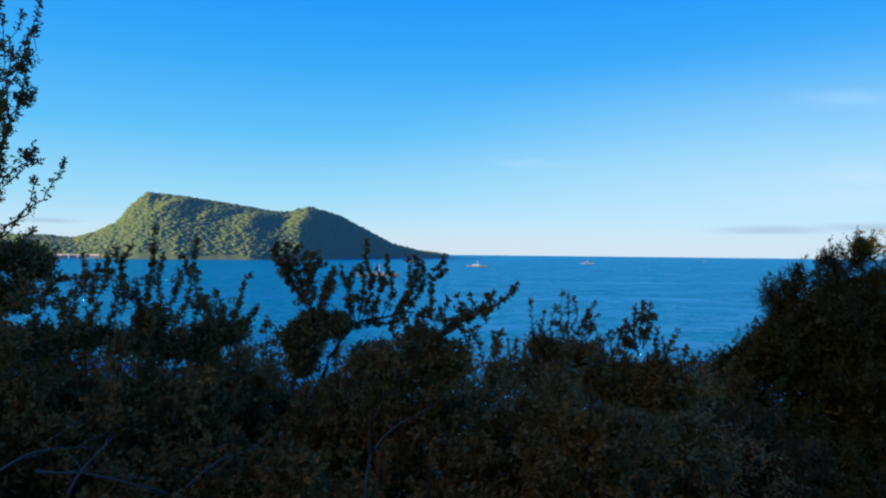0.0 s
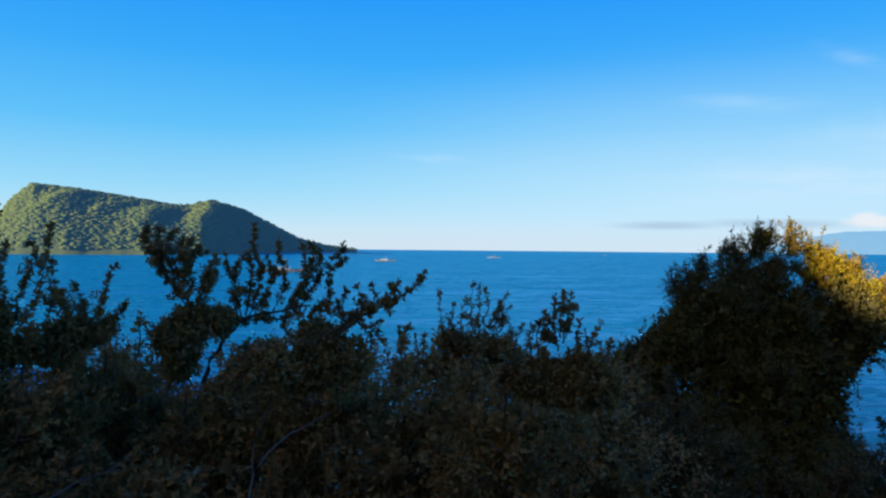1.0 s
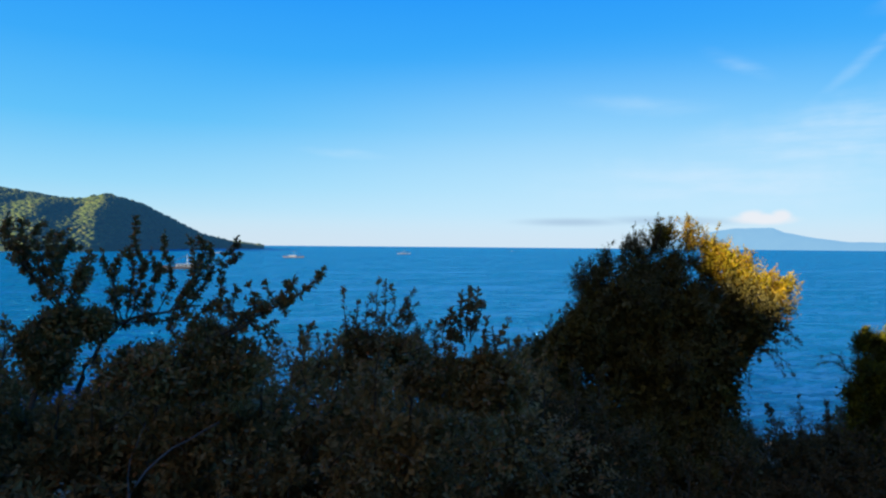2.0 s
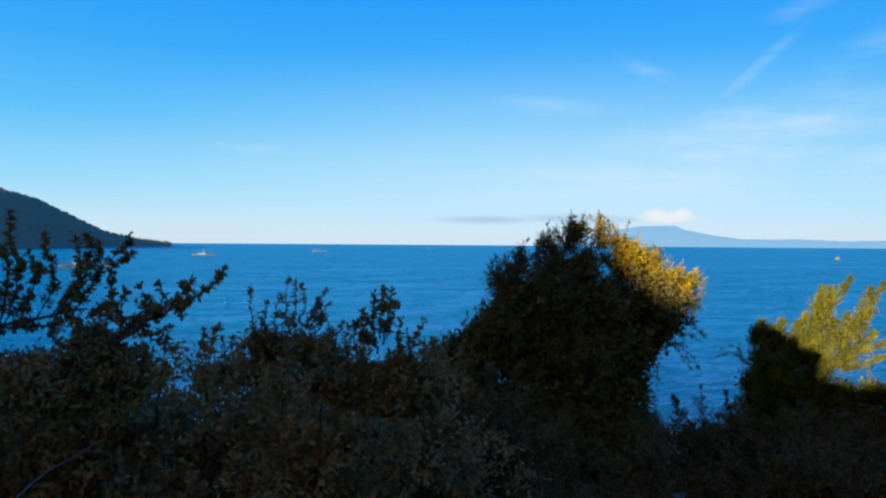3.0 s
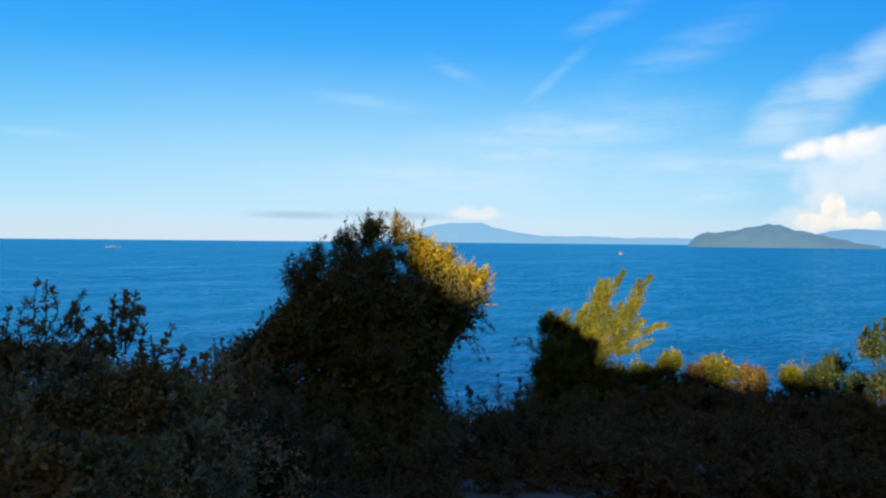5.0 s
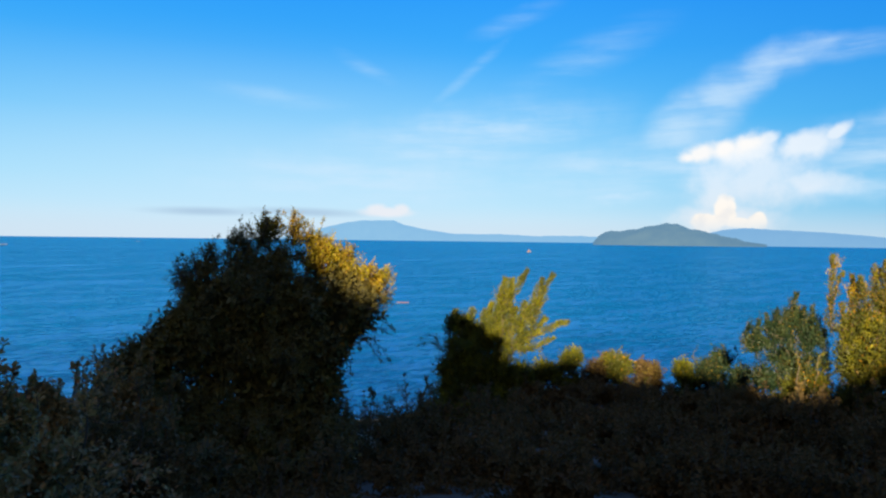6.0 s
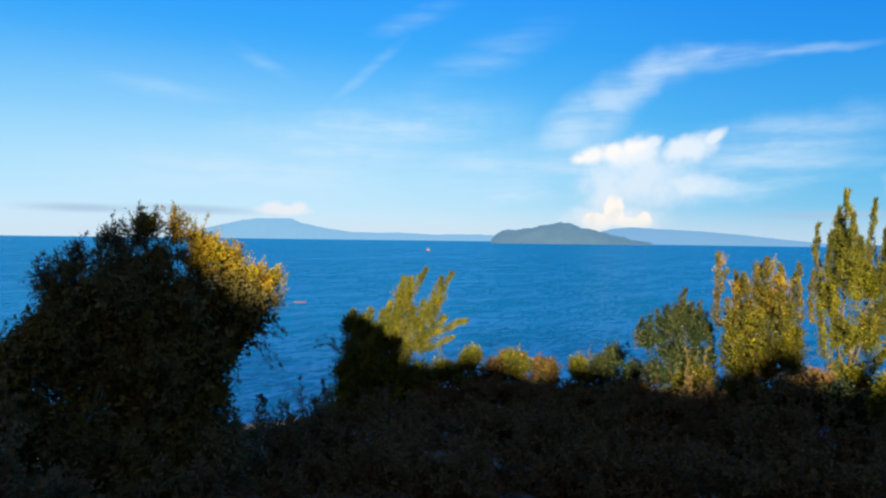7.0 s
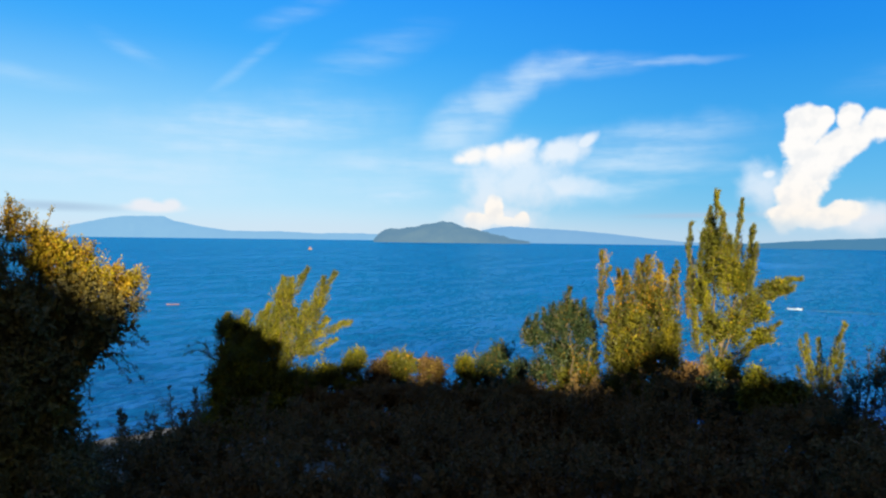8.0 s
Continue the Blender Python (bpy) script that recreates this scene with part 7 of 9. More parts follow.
for spec in ((-0.13, 0.04, -2.45, 0.23, 0.24, 0.25, 111), (0.19, 0.01, -2.21, 0.15, 0.23, 0.32, 89), (0.06, 0.01, -2.86, 0.42, 0.33, 0.23, 186),):
    p.lobe(*spec, reach=0.16, up=0.7)
p.done()
p = Plant("bush", (11.86, 1.46), 87.7, "rounded bush with yellow-green leaves", "bush", GOLD_LEAF, 0.042, "bushes down the slope", plain=True)
for spec in ((-0.18, -0.04, -1.90, 0.19, 0.18, 0.17, 82), (0.04, 0.03, -2.06, 0.22, 0.21, 0.20, 113), (0.26, 0.01, -2.04, 0.16, 0.17, 0.17, 68), (-0.05, -0.04, -2.23, 0.39, 0.28, 0.17, 171), (-0.26, 0.03, -2.18, 0.20, 0.20, 0.20, 105),):
    p.lobe(*spec, reach=0.15, up=0.4)
    p.core(*spec, 0.09)
p.done()
p = Plant("bush", (13.20, 1.70), 87.0, "shaded bush of dull grey-green leaves", "bush", GREY_LEAF, 0.042, "bushes down the slope", plain=True)
for spec in ((0.52, -0.09, -2.48, 0.41, 0.31, 0.21, 138), (0.91, -0.06, -2.49, 0.41, 0.32, 0.23, 149), (-0.28, 0.05, -2.58, 0.36, 0.29, 0.23, 130),):
    p.lobe(*spec, reach=0.16, up=0.4)
    p.core(*spec, 0.09)
p.done()
p = Plant("shrub", (10.04, 0.33), 94.5, "dark open shrub against the water", "shrub", GREY_LEAF, 0.04, "bushes down the slope", plain=True)
for line in (((-0.19, -0.06, -2.05), (-0.17, -0.12, -1.60), (-0.22, -0.18, -1.29),), ((-0.13, -0.05, -2.04), (-0.09, -0.10, -1.53), (-0.08, -0.15, -1.15),), ((-0.06, 0.00, -1.98), (0.01, 0.00, -1.47), (0.06, 0.00, -1.10),), ((-0.24, 0.03, -2.08), (-0.33, 0.06, -1.71), (-0.39, 0.08, -1.50),), ((-0.17, 0.01, -1.81), (-0.25, 0.02, -1.57), (-0.28, 0.04, -1.39),), ((-0.11, -0.06, -1.66), (-0.01, -0.12, -1.39), (-0.02, -0.19, -1.26),), ((0.04, -0.03, -1.77), (0.11, -0.06, -1.33), (0.16, -0.09, -1.02),), ((-0.29, 0.03, -2.15), (-0.41, 0.05, -1.85), (-0.44, 0.08, -1.67),),):
    p.spray(line, 0.01, 0.14, 0.04, 6)
for spec in ((-0.12, -0.01, -1.61, 0.16, 0.18, 0.21, 39), (0.01, -0.02, -1.35, 0.15, 0.18, 0.22, 38), (-0.24, -0.05, -1.81, 0.18, 0.18, 0.18, 40), (-0.08, -0.04, -1.97, 0.37, 0.29, 0.21, 92), (0.12, 0.05, -1.59, 0.25, 0.31, 0.37, 108),):
    p.lobe(*spec, reach=0.14, up=0.6)
p.done()
p = Plant("bush", (12.30, 3.55), 73.9, "shaded bush of dull grey-green leaves", "bush", GREY_LEAF, 0.045, "bushes down the slope", plain=True)
for spec in ((-0.37, -0.10, -2.38, 0.43, 0.35, 0.27, 330), (-0.02, 0.01, -2.18, 0.27, 0.23, 0.20, 151), (0.26, 0.10, -2.48, 0.50, 0.38, 0.27, 378),):
    p.lobe(*spec, reach=0.15, up=0.3)
    p.core(*spec, 0.09)
p.done()
p = Plant("bush", (12.60, 2.75), 77.7, "shaded bush, deep shade put into its dull leaf colour", "bush", DEEP_SHADE_LEAF, 0.045, "bushes down the slope", plain=True)
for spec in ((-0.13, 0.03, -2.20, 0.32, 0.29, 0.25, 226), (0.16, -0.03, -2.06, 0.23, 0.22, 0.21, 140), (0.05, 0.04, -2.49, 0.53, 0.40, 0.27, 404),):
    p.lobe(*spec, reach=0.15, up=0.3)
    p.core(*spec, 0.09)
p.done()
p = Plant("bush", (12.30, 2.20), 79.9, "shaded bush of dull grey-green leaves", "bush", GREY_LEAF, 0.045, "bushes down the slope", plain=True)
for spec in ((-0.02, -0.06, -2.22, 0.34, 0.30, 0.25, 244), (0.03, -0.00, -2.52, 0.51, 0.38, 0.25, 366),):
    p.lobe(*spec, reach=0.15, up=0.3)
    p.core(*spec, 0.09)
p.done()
p = Plant("bush", (11.20, 1.35), 83.1, "shaded bush, deep shade put into its dull leaf colour", "bush", DEEP_SHADE_LEAF, 0.045, "bushes down the slope", plain=True)
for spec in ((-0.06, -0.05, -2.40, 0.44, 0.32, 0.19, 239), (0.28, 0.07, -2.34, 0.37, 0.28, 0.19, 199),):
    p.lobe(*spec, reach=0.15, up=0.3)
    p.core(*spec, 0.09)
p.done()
p = Plant("bush", (11.40, 0.75), 86.2, "shaded bush, deep shade put into its dull leaf colour", "bush", DEEP_SHADE_LEAF, 0.045, "bushes down the slope", plain=True)
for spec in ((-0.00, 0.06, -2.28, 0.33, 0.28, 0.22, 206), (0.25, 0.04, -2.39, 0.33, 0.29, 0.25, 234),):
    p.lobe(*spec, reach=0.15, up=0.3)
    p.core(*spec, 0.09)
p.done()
p = Plant("bush", (11.00, 4.85), 66.2, "shaded bush, deep shade put into its dull leaf colour", "bush", DEEP_SHADE_LEAF, 0.045, "bushes down the slope", plain=True)
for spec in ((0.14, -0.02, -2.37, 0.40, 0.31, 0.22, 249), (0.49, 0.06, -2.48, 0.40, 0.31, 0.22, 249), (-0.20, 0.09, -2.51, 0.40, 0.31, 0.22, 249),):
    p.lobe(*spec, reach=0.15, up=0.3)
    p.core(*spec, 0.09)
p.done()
p = Plant("bush", (11.90, 9.60), 51.1, "shaded bush, deep shade put into its dull leaf colour", "bush", DEEP_SHADE_LEAF, 0.045, "bushes down the slope", plain=True)
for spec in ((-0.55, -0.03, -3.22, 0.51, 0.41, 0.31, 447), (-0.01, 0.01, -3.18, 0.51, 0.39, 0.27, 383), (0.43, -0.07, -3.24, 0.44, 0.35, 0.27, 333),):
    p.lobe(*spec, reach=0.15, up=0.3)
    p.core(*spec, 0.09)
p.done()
p = Plant("bush", (11.90, 8.50), 54.5, "shaded bush, deep shade put into its dull leaf colour", "bush", DEEP_SHADE_LEAF, 0.045, "bushes down the slope", plain=True)
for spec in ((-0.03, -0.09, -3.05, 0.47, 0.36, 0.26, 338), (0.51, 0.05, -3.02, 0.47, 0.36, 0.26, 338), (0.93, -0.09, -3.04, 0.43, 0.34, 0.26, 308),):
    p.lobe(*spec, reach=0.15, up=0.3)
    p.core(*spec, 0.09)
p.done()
p = Plant("bush", (12.20, 7.30), 59.1, "shaded bush, deep shade put into its dull leaf colour", "bush", DEEP_SHADE_LEAF, 0.045, "bushes down the slope", plain=True)
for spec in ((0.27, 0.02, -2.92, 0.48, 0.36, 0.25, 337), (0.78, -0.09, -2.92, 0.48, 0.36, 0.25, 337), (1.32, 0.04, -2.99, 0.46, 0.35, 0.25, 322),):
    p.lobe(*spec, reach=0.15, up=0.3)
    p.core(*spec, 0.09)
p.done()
p = Plant("bush", (12.86, 7.78), 60.2, "low bush, deep shade put into its dull leaf colour", "bush", DEEP_SHADE_LEAF, 0.060, "bushes down the slope", plain=True, sink=0.3)
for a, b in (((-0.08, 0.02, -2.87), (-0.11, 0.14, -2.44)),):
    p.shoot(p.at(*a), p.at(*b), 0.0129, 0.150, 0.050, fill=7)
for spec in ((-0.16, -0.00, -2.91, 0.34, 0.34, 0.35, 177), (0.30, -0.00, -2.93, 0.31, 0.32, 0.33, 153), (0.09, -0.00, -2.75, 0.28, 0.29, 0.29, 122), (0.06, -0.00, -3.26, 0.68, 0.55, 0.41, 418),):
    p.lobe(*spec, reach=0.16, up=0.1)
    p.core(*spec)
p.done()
p = Plant("bush", (11.35, 9.13), 52.0, "low bush, deep shade put into its dull leaf colour", "bush", DEEP_SHADE_LEAF, 0.060, "bushes down the slope", plain=True, sink=0.3)
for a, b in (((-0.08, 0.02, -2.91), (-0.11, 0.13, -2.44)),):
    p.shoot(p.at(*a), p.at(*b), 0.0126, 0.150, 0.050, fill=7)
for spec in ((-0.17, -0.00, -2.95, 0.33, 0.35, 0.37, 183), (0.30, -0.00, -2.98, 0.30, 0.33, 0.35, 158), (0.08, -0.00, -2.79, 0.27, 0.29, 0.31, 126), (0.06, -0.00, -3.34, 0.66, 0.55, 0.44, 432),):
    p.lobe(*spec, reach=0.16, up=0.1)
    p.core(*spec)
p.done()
p = Plant("bush", (12.48, 6.35), 64.8, "low bush, deep shade put into its dull leaf colour", "bush", DEEP_SHADE_LEAF, 0.060, "bushes down the slope", plain=True, sink=0.3)
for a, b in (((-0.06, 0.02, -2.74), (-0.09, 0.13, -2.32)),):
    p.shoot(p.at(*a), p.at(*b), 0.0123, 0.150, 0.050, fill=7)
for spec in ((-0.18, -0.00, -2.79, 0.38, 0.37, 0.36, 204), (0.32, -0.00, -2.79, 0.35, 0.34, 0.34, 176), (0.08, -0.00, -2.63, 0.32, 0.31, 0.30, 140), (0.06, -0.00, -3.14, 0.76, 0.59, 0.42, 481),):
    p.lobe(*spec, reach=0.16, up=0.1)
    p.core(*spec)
p.done()
p = Plant("bush", (11.09, 7.78), 56.1, "low bush, deep shade put into its dull leaf colour", "bush", DEEP_SHADE_LEAF, 0.060, "bushes down the slope", plain=True, sink=0.3)
for a, b in (((-0.06, 0.02, -3.01), (-0.09, 0.12, -2.59)),):
    p.shoot(p.at(*a), p.at(*b), 0.0120, 0.150, 0.050, fill=7)
for spec in ((-0.22, -0.00, -3.06, 0.43, 0.39, 0.34, 220), (0.37, -0.01, -3.06, 0.39, 0.36, 0.32, 190), (0.08, -0.00, -2.90, 0.36, 0.32, 0.28, 151), (0.06, -0.00, -3.41, 0.85, 0.63, 0.41, 518),):
    p.lobe(*spec, reach=0.16, up=0.1)
    p.core(*spec)
p.done()
p = Plant("bush", (12.76, 5.70), 67.9, "low bush, deep shade put into its dull leaf colour", "bush", DEEP_SHADE_LEAF, 0.060, "bushes down the slope", plain=True, sink=0.3)
for a, b in (((-0.06, 0.02, -2.58), (-0.09, 0.13, -2.16)),):
    p.shoot(p.at(*a), p.at(*b), 0.0123, 0.150, 0.050, fill=7)
for spec in ((-0.13, -0.00, -2.63, 0.32, 0.34, 0.36, 170), (0.26, -0.00, -2.63, 0.29, 0.31, 0.34, 146), (0.08, -0.00, -2.47, 0.26, 0.28, 0.30, 116), (0.06, -0.00, -2.97, 0.63, 0.53, 0.42, 400),):
    p.lobe(*spec, reach=0.16, up=0.1)
    p.core(*spec)
p.done()
p = Plant("bush", (12.40, 8.53), 56.6, "low rounded bush, deep shade put into its dull leaf colour", "bush", DEEP_SHADE_LEAF, 0.060, "bushes down the slope", plain=True, sink=0.3)
for a, b in (((-0.08, 0.02, -2.77), (-0.11, 0.14, -2.36)),):
    p.shoot(p.at(*a), p.at(*b), 0.0129, 0.150, 0.050, fill=7)
for spec in ((-0.15, -0.00, -2.81, 0.31, 0.32, 0.33, 154), (0.28, -0.00, -2.84, 0.29, 0.30, 0.31, 133), (0.08, -0.00, -2.66, 0.26, 0.27, 0.27, 106), (0.06, -0.00, -3.14, 0.63, 0.51, 0.39, 363),):
    p.lobe(*spec, reach=0.16, up=0.1)
p.done()
p = Plant("thicket_bush", (5.66, 7.11), 38.1, "shaded thicket bush of small dull leaves", "bush", DEEP_SHADE_LEAF, 0.064, "bushes down the slope", plain=True)
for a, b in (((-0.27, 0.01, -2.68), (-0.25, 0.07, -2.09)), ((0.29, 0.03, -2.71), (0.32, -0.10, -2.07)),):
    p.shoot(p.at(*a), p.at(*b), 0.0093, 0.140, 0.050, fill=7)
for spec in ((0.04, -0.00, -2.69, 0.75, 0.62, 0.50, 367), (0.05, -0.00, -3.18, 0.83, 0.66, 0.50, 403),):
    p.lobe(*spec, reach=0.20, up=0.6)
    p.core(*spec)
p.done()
p = Plant("thicket_bush", (10.50, 4.62), 68.7, "shaded thicket bush of small dull leaves", "bush", DEEP_SHADE_LEAF, 0.064, "bushes down the slope", plain=True, sink=0.10)
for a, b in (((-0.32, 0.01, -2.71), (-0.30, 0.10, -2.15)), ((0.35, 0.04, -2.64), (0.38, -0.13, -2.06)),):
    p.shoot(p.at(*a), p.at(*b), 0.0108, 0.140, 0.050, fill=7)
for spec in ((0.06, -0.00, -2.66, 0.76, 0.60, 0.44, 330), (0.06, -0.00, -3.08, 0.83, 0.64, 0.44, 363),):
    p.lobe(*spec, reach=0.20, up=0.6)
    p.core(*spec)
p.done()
p = Plant("thicket_bush", (12.74, 3.80), 76.6, "shaded thicket bush of small dull leaves", "bush", DEEP_SHADE_LEAF, 0.064, "bushes down the slope", plain=True, sink=0.10)
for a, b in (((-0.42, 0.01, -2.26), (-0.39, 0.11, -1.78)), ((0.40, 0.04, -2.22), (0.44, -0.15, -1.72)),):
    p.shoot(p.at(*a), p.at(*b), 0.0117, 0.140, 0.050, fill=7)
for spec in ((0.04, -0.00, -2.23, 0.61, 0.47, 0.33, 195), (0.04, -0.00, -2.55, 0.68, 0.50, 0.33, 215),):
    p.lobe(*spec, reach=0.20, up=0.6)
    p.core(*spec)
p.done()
p = Plant("thicket_bush", (13.41, 3.00), 80.9, "shaded thicket bush of small dull leaves", "bush", DEEP_SHADE_LEAF, 0.064, "bushes down the slope", plain=True, sink=0.10)
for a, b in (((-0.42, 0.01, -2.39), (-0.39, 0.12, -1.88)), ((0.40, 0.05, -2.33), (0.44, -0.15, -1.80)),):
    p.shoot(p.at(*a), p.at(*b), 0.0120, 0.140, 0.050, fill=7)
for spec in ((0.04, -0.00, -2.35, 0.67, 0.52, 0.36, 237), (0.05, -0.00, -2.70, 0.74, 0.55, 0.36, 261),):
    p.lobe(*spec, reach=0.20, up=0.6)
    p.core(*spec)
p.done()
p = Plant("thicket_bush", (13.02, 2.08), 85.0, "shaded thicket bush of small dull leaves", "bush", DEEP_SHADE_LEAF, 0.064, "bushes down the slope", plain=True, sink=0.10)
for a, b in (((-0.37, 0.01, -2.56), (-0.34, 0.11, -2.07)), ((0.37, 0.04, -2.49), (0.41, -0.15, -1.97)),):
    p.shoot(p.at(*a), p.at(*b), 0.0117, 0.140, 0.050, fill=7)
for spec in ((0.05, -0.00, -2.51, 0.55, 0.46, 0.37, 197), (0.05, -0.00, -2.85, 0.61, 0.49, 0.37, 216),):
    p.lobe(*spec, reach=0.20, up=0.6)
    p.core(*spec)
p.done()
p = Plant("thicket_bush", (13.06, 0.97), 90.3, "shaded thicket bush of small dull leaves", "bush", DEEP_SHADE_LEAF, 0.064, "bushes down the slope", plain=True, sink=0.10)
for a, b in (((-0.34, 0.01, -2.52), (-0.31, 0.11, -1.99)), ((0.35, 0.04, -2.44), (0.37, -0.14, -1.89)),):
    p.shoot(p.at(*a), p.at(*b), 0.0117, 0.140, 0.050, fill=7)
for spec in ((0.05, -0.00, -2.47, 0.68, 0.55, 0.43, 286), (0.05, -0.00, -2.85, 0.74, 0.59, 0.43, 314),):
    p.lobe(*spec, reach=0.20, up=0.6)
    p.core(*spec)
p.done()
p = Plant("thicket_bush", (6.05, 8.68), 34.1, "shaded thicket bush of small dull leaves", "bush", DEEP_SHADE_LEAF, 0.064, "bushes down the slope", plain=True)
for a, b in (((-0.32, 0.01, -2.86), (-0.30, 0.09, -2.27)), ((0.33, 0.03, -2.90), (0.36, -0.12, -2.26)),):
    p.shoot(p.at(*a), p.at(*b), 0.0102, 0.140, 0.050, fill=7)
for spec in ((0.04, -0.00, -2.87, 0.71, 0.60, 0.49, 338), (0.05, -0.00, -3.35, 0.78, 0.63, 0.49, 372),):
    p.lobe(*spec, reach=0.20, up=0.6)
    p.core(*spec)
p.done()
p = Plant("thicket_bush", (6.55, 7.67), 40.4, "shaded thicket bush of small dull leaves", "bush", DEEP_SHADE_LEAF, 0.064, "bushes down the slope", plain=True)
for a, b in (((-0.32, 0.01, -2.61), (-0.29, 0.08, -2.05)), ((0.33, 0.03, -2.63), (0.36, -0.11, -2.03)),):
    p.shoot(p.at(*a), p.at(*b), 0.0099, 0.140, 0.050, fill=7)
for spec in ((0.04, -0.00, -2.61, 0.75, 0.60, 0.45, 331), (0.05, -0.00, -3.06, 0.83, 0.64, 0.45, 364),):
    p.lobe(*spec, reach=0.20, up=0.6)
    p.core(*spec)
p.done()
p = Plant("thicket_bush", (5.94, 5.47), 48.3, "shaded thicket bush of small dull leaves", "bush", DEEP_SHADE_LEAF, 0.064, "bushes down the slope", plain=True)
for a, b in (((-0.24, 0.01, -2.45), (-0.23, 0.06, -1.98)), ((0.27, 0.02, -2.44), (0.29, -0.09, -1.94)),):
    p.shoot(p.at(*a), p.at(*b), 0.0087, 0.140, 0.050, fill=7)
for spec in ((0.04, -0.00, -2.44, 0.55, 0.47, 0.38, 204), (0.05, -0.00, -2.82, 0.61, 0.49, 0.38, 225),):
    p.lobe(*spec, reach=0.20, up=0.6)
    p.core(*spec)
p.done()
p = Plant("thicket_bush", (6.79, 4.68), 57.5, "shaded thicket bush of small dull leaves", "bush", DEEP_SHADE_LEAF, 0.064, "bushes down the slope", plain=True)
for a, b in (((-0.24, 0.01, -2.52), (-0.22, 0.07, -2.04)), ((0.28, 0.02, -2.49), (0.30, -0.09, -1.98)),):
    p.shoot(p.at(*a), p.at(*b), 0.0088, 0.140, 0.050, fill=7)
for spec in ((0.05, -0.00, -2.50, 0.71, 0.55, 0.39, 272), (0.06, -0.00, -2.89, 0.78, 0.59, 0.39, 299),):
    p.lobe(*spec, reach=0.20, up=0.6)
    p.core(*spec)
p.done()
p = Plant("thicket_bush", (6.98, 3.46), 67.1, "shaded thicket bush of small dull leaves", "bush", DEEP_SHADE_LEAF, 0.064, "bushes down the slope", plain=True)
for a, b in (((-0.20, 0.01, -2.39), (-0.19, 0.06, -1.99)), ((0.25, 0.02, -2.33), (0.26, -0.08, -1.91)),):
    p.shoot(p.at(*a), p.at(*b), 0.0086, 0.140, 0.050, fill=7)
for spec in ((0.05, -0.00, -2.35, 0.71, 0.52, 0.32, 224), (0.06, -0.00, -2.65, 0.78, 0.55, 0.32, 246),):
    p.lobe(*spec, reach=0.20, up=0.6)
    p.core(*spec)
p.done()
p = Plant("thicket_bush", (5.93, 6.20), 44.1, "shaded thicket bush of small dull leaves", "bush", DEEP_SHADE_LEAF, 0.064, "bushes down the slope", plain=True)
for a, b in (((-0.26, 0.01, -2.69), (-0.24, 0.07, -2.18)), ((0.29, 0.03, -2.70), (0.31, -0.09, -2.15)),):
    p.shoot(p.at(*a), p.at(*b), 0.0090, 0.140, 0.050, fill=7)
for spec in ((0.04, -0.00, -2.69, 0.57, 0.49, 0.41, 229), (0.05, -0.00, -3.11, 0.63, 0.52, 0.41, 252),):
    p.lobe(*spec, reach=0.20, up=0.6)
    p.core(*spec)
p.done()
p = Plant("thicket_bush", (6.08, 5.91), 45.8, "shaded thicket bush of small dull leaves", "bush", DEEP_SHADE_LEAF, 0.064, "bushes down the slope", plain=True)
for a, b in (((-0.23, 0.01, -2.48), (-0.21, 0.06, -2.11)), ((0.24, 0.02, -2.53), (0.27, -0.09, -2.11)),):
    p.shoot(p.at(*a), p.at(*b), 0.0087, 0.140, 0.050, fill=7)
for spec in ((0.03, -0.00, -2.50, 0.57, 0.43, 0.30, 168), (0.03, -0.00, -2.79, 0.62, 0.46, 0.30, 185),):
    p.lobe(*spec, reach=0.20, up=0.6)
    p.core(*spec)
p.done()
p = Plant("thicket_bush", (7.13, 7.13), 45.5, "shaded thicket bush of small dull leaves", "bush", DEEP_SHADE_LEAF, 0.064, "bushes down the slope", plain=True)
for a, b in (((-0.32, 0.01, -2.67), (-0.30, 0.08, -1.98)), ((0.34, 0.03, -2.68), (0.36, -0.11, -1.95)),):
    p.shoot(p.at(*a), p.at(*b), 0.0099, 0.140, 0.050, fill=7)
for spec in ((0.04, -0.00, -2.67, 0.88, 0.72, 0.57, 491), (0.05, -0.00, -3.25, 0.96, 0.77, 0.57, 541),):
    p.lobe(*spec, reach=0.20, up=0.6)
    p.core(*spec)
p.done()
p = Plant("thicket_bush", (8.69, 6.85), 52.9, "shaded thicket bush of small dull leaves", "bush", DEEP_SHADE_LEAF, 0.064, "bushes down the slope", plain=True, sink=0.10)
for a, b in (((-0.35, 0.01, -2.86), (-0.33, 0.09, -2.15)), ((0.38, 0.03, -2.84), (0.40, -0.12, -2.10)),):
    p.shoot(p.at(*a), p.at(*b), 0.0105, 0.140, 0.050, fill=7)
for spec in ((0.05, -0.00, -2.84, 0.79, 0.68, 0.57, 443), (0.06, -0.00, -3.41, 0.87, 0.72, 0.57, 487),):
    p.lobe(*spec, reach=0.20, up=0.6)
    p.core(*spec)
p.done()
p = Plant("thicket_bush", (9.70, 6.25), 58.8, "shaded thicket bush of small dull leaves", "bush", DEEP_SHADE_LEAF, 0.064, "bushes down the slope", plain=True, sink=0.10)
for a, b in (((-0.36, 0.01, -2.78), (-0.34, 0.10, -2.03)), ((0.38, 0.04, -2.73), (0.41, -0.13, -1.96)),):
    p.shoot(p.at(*a), p.at(*b), 0.0108, 0.140, 0.050, fill=7)
for spec in ((0.05, -0.00, -2.75, 0.85, 0.73, 0.61, 508), (0.07, -0.00, -3.35, 0.93, 0.77, 0.61, 559),):
    p.lobe(*spec, reach=0.20, up=0.6)
    p.core(*spec)
p.done()
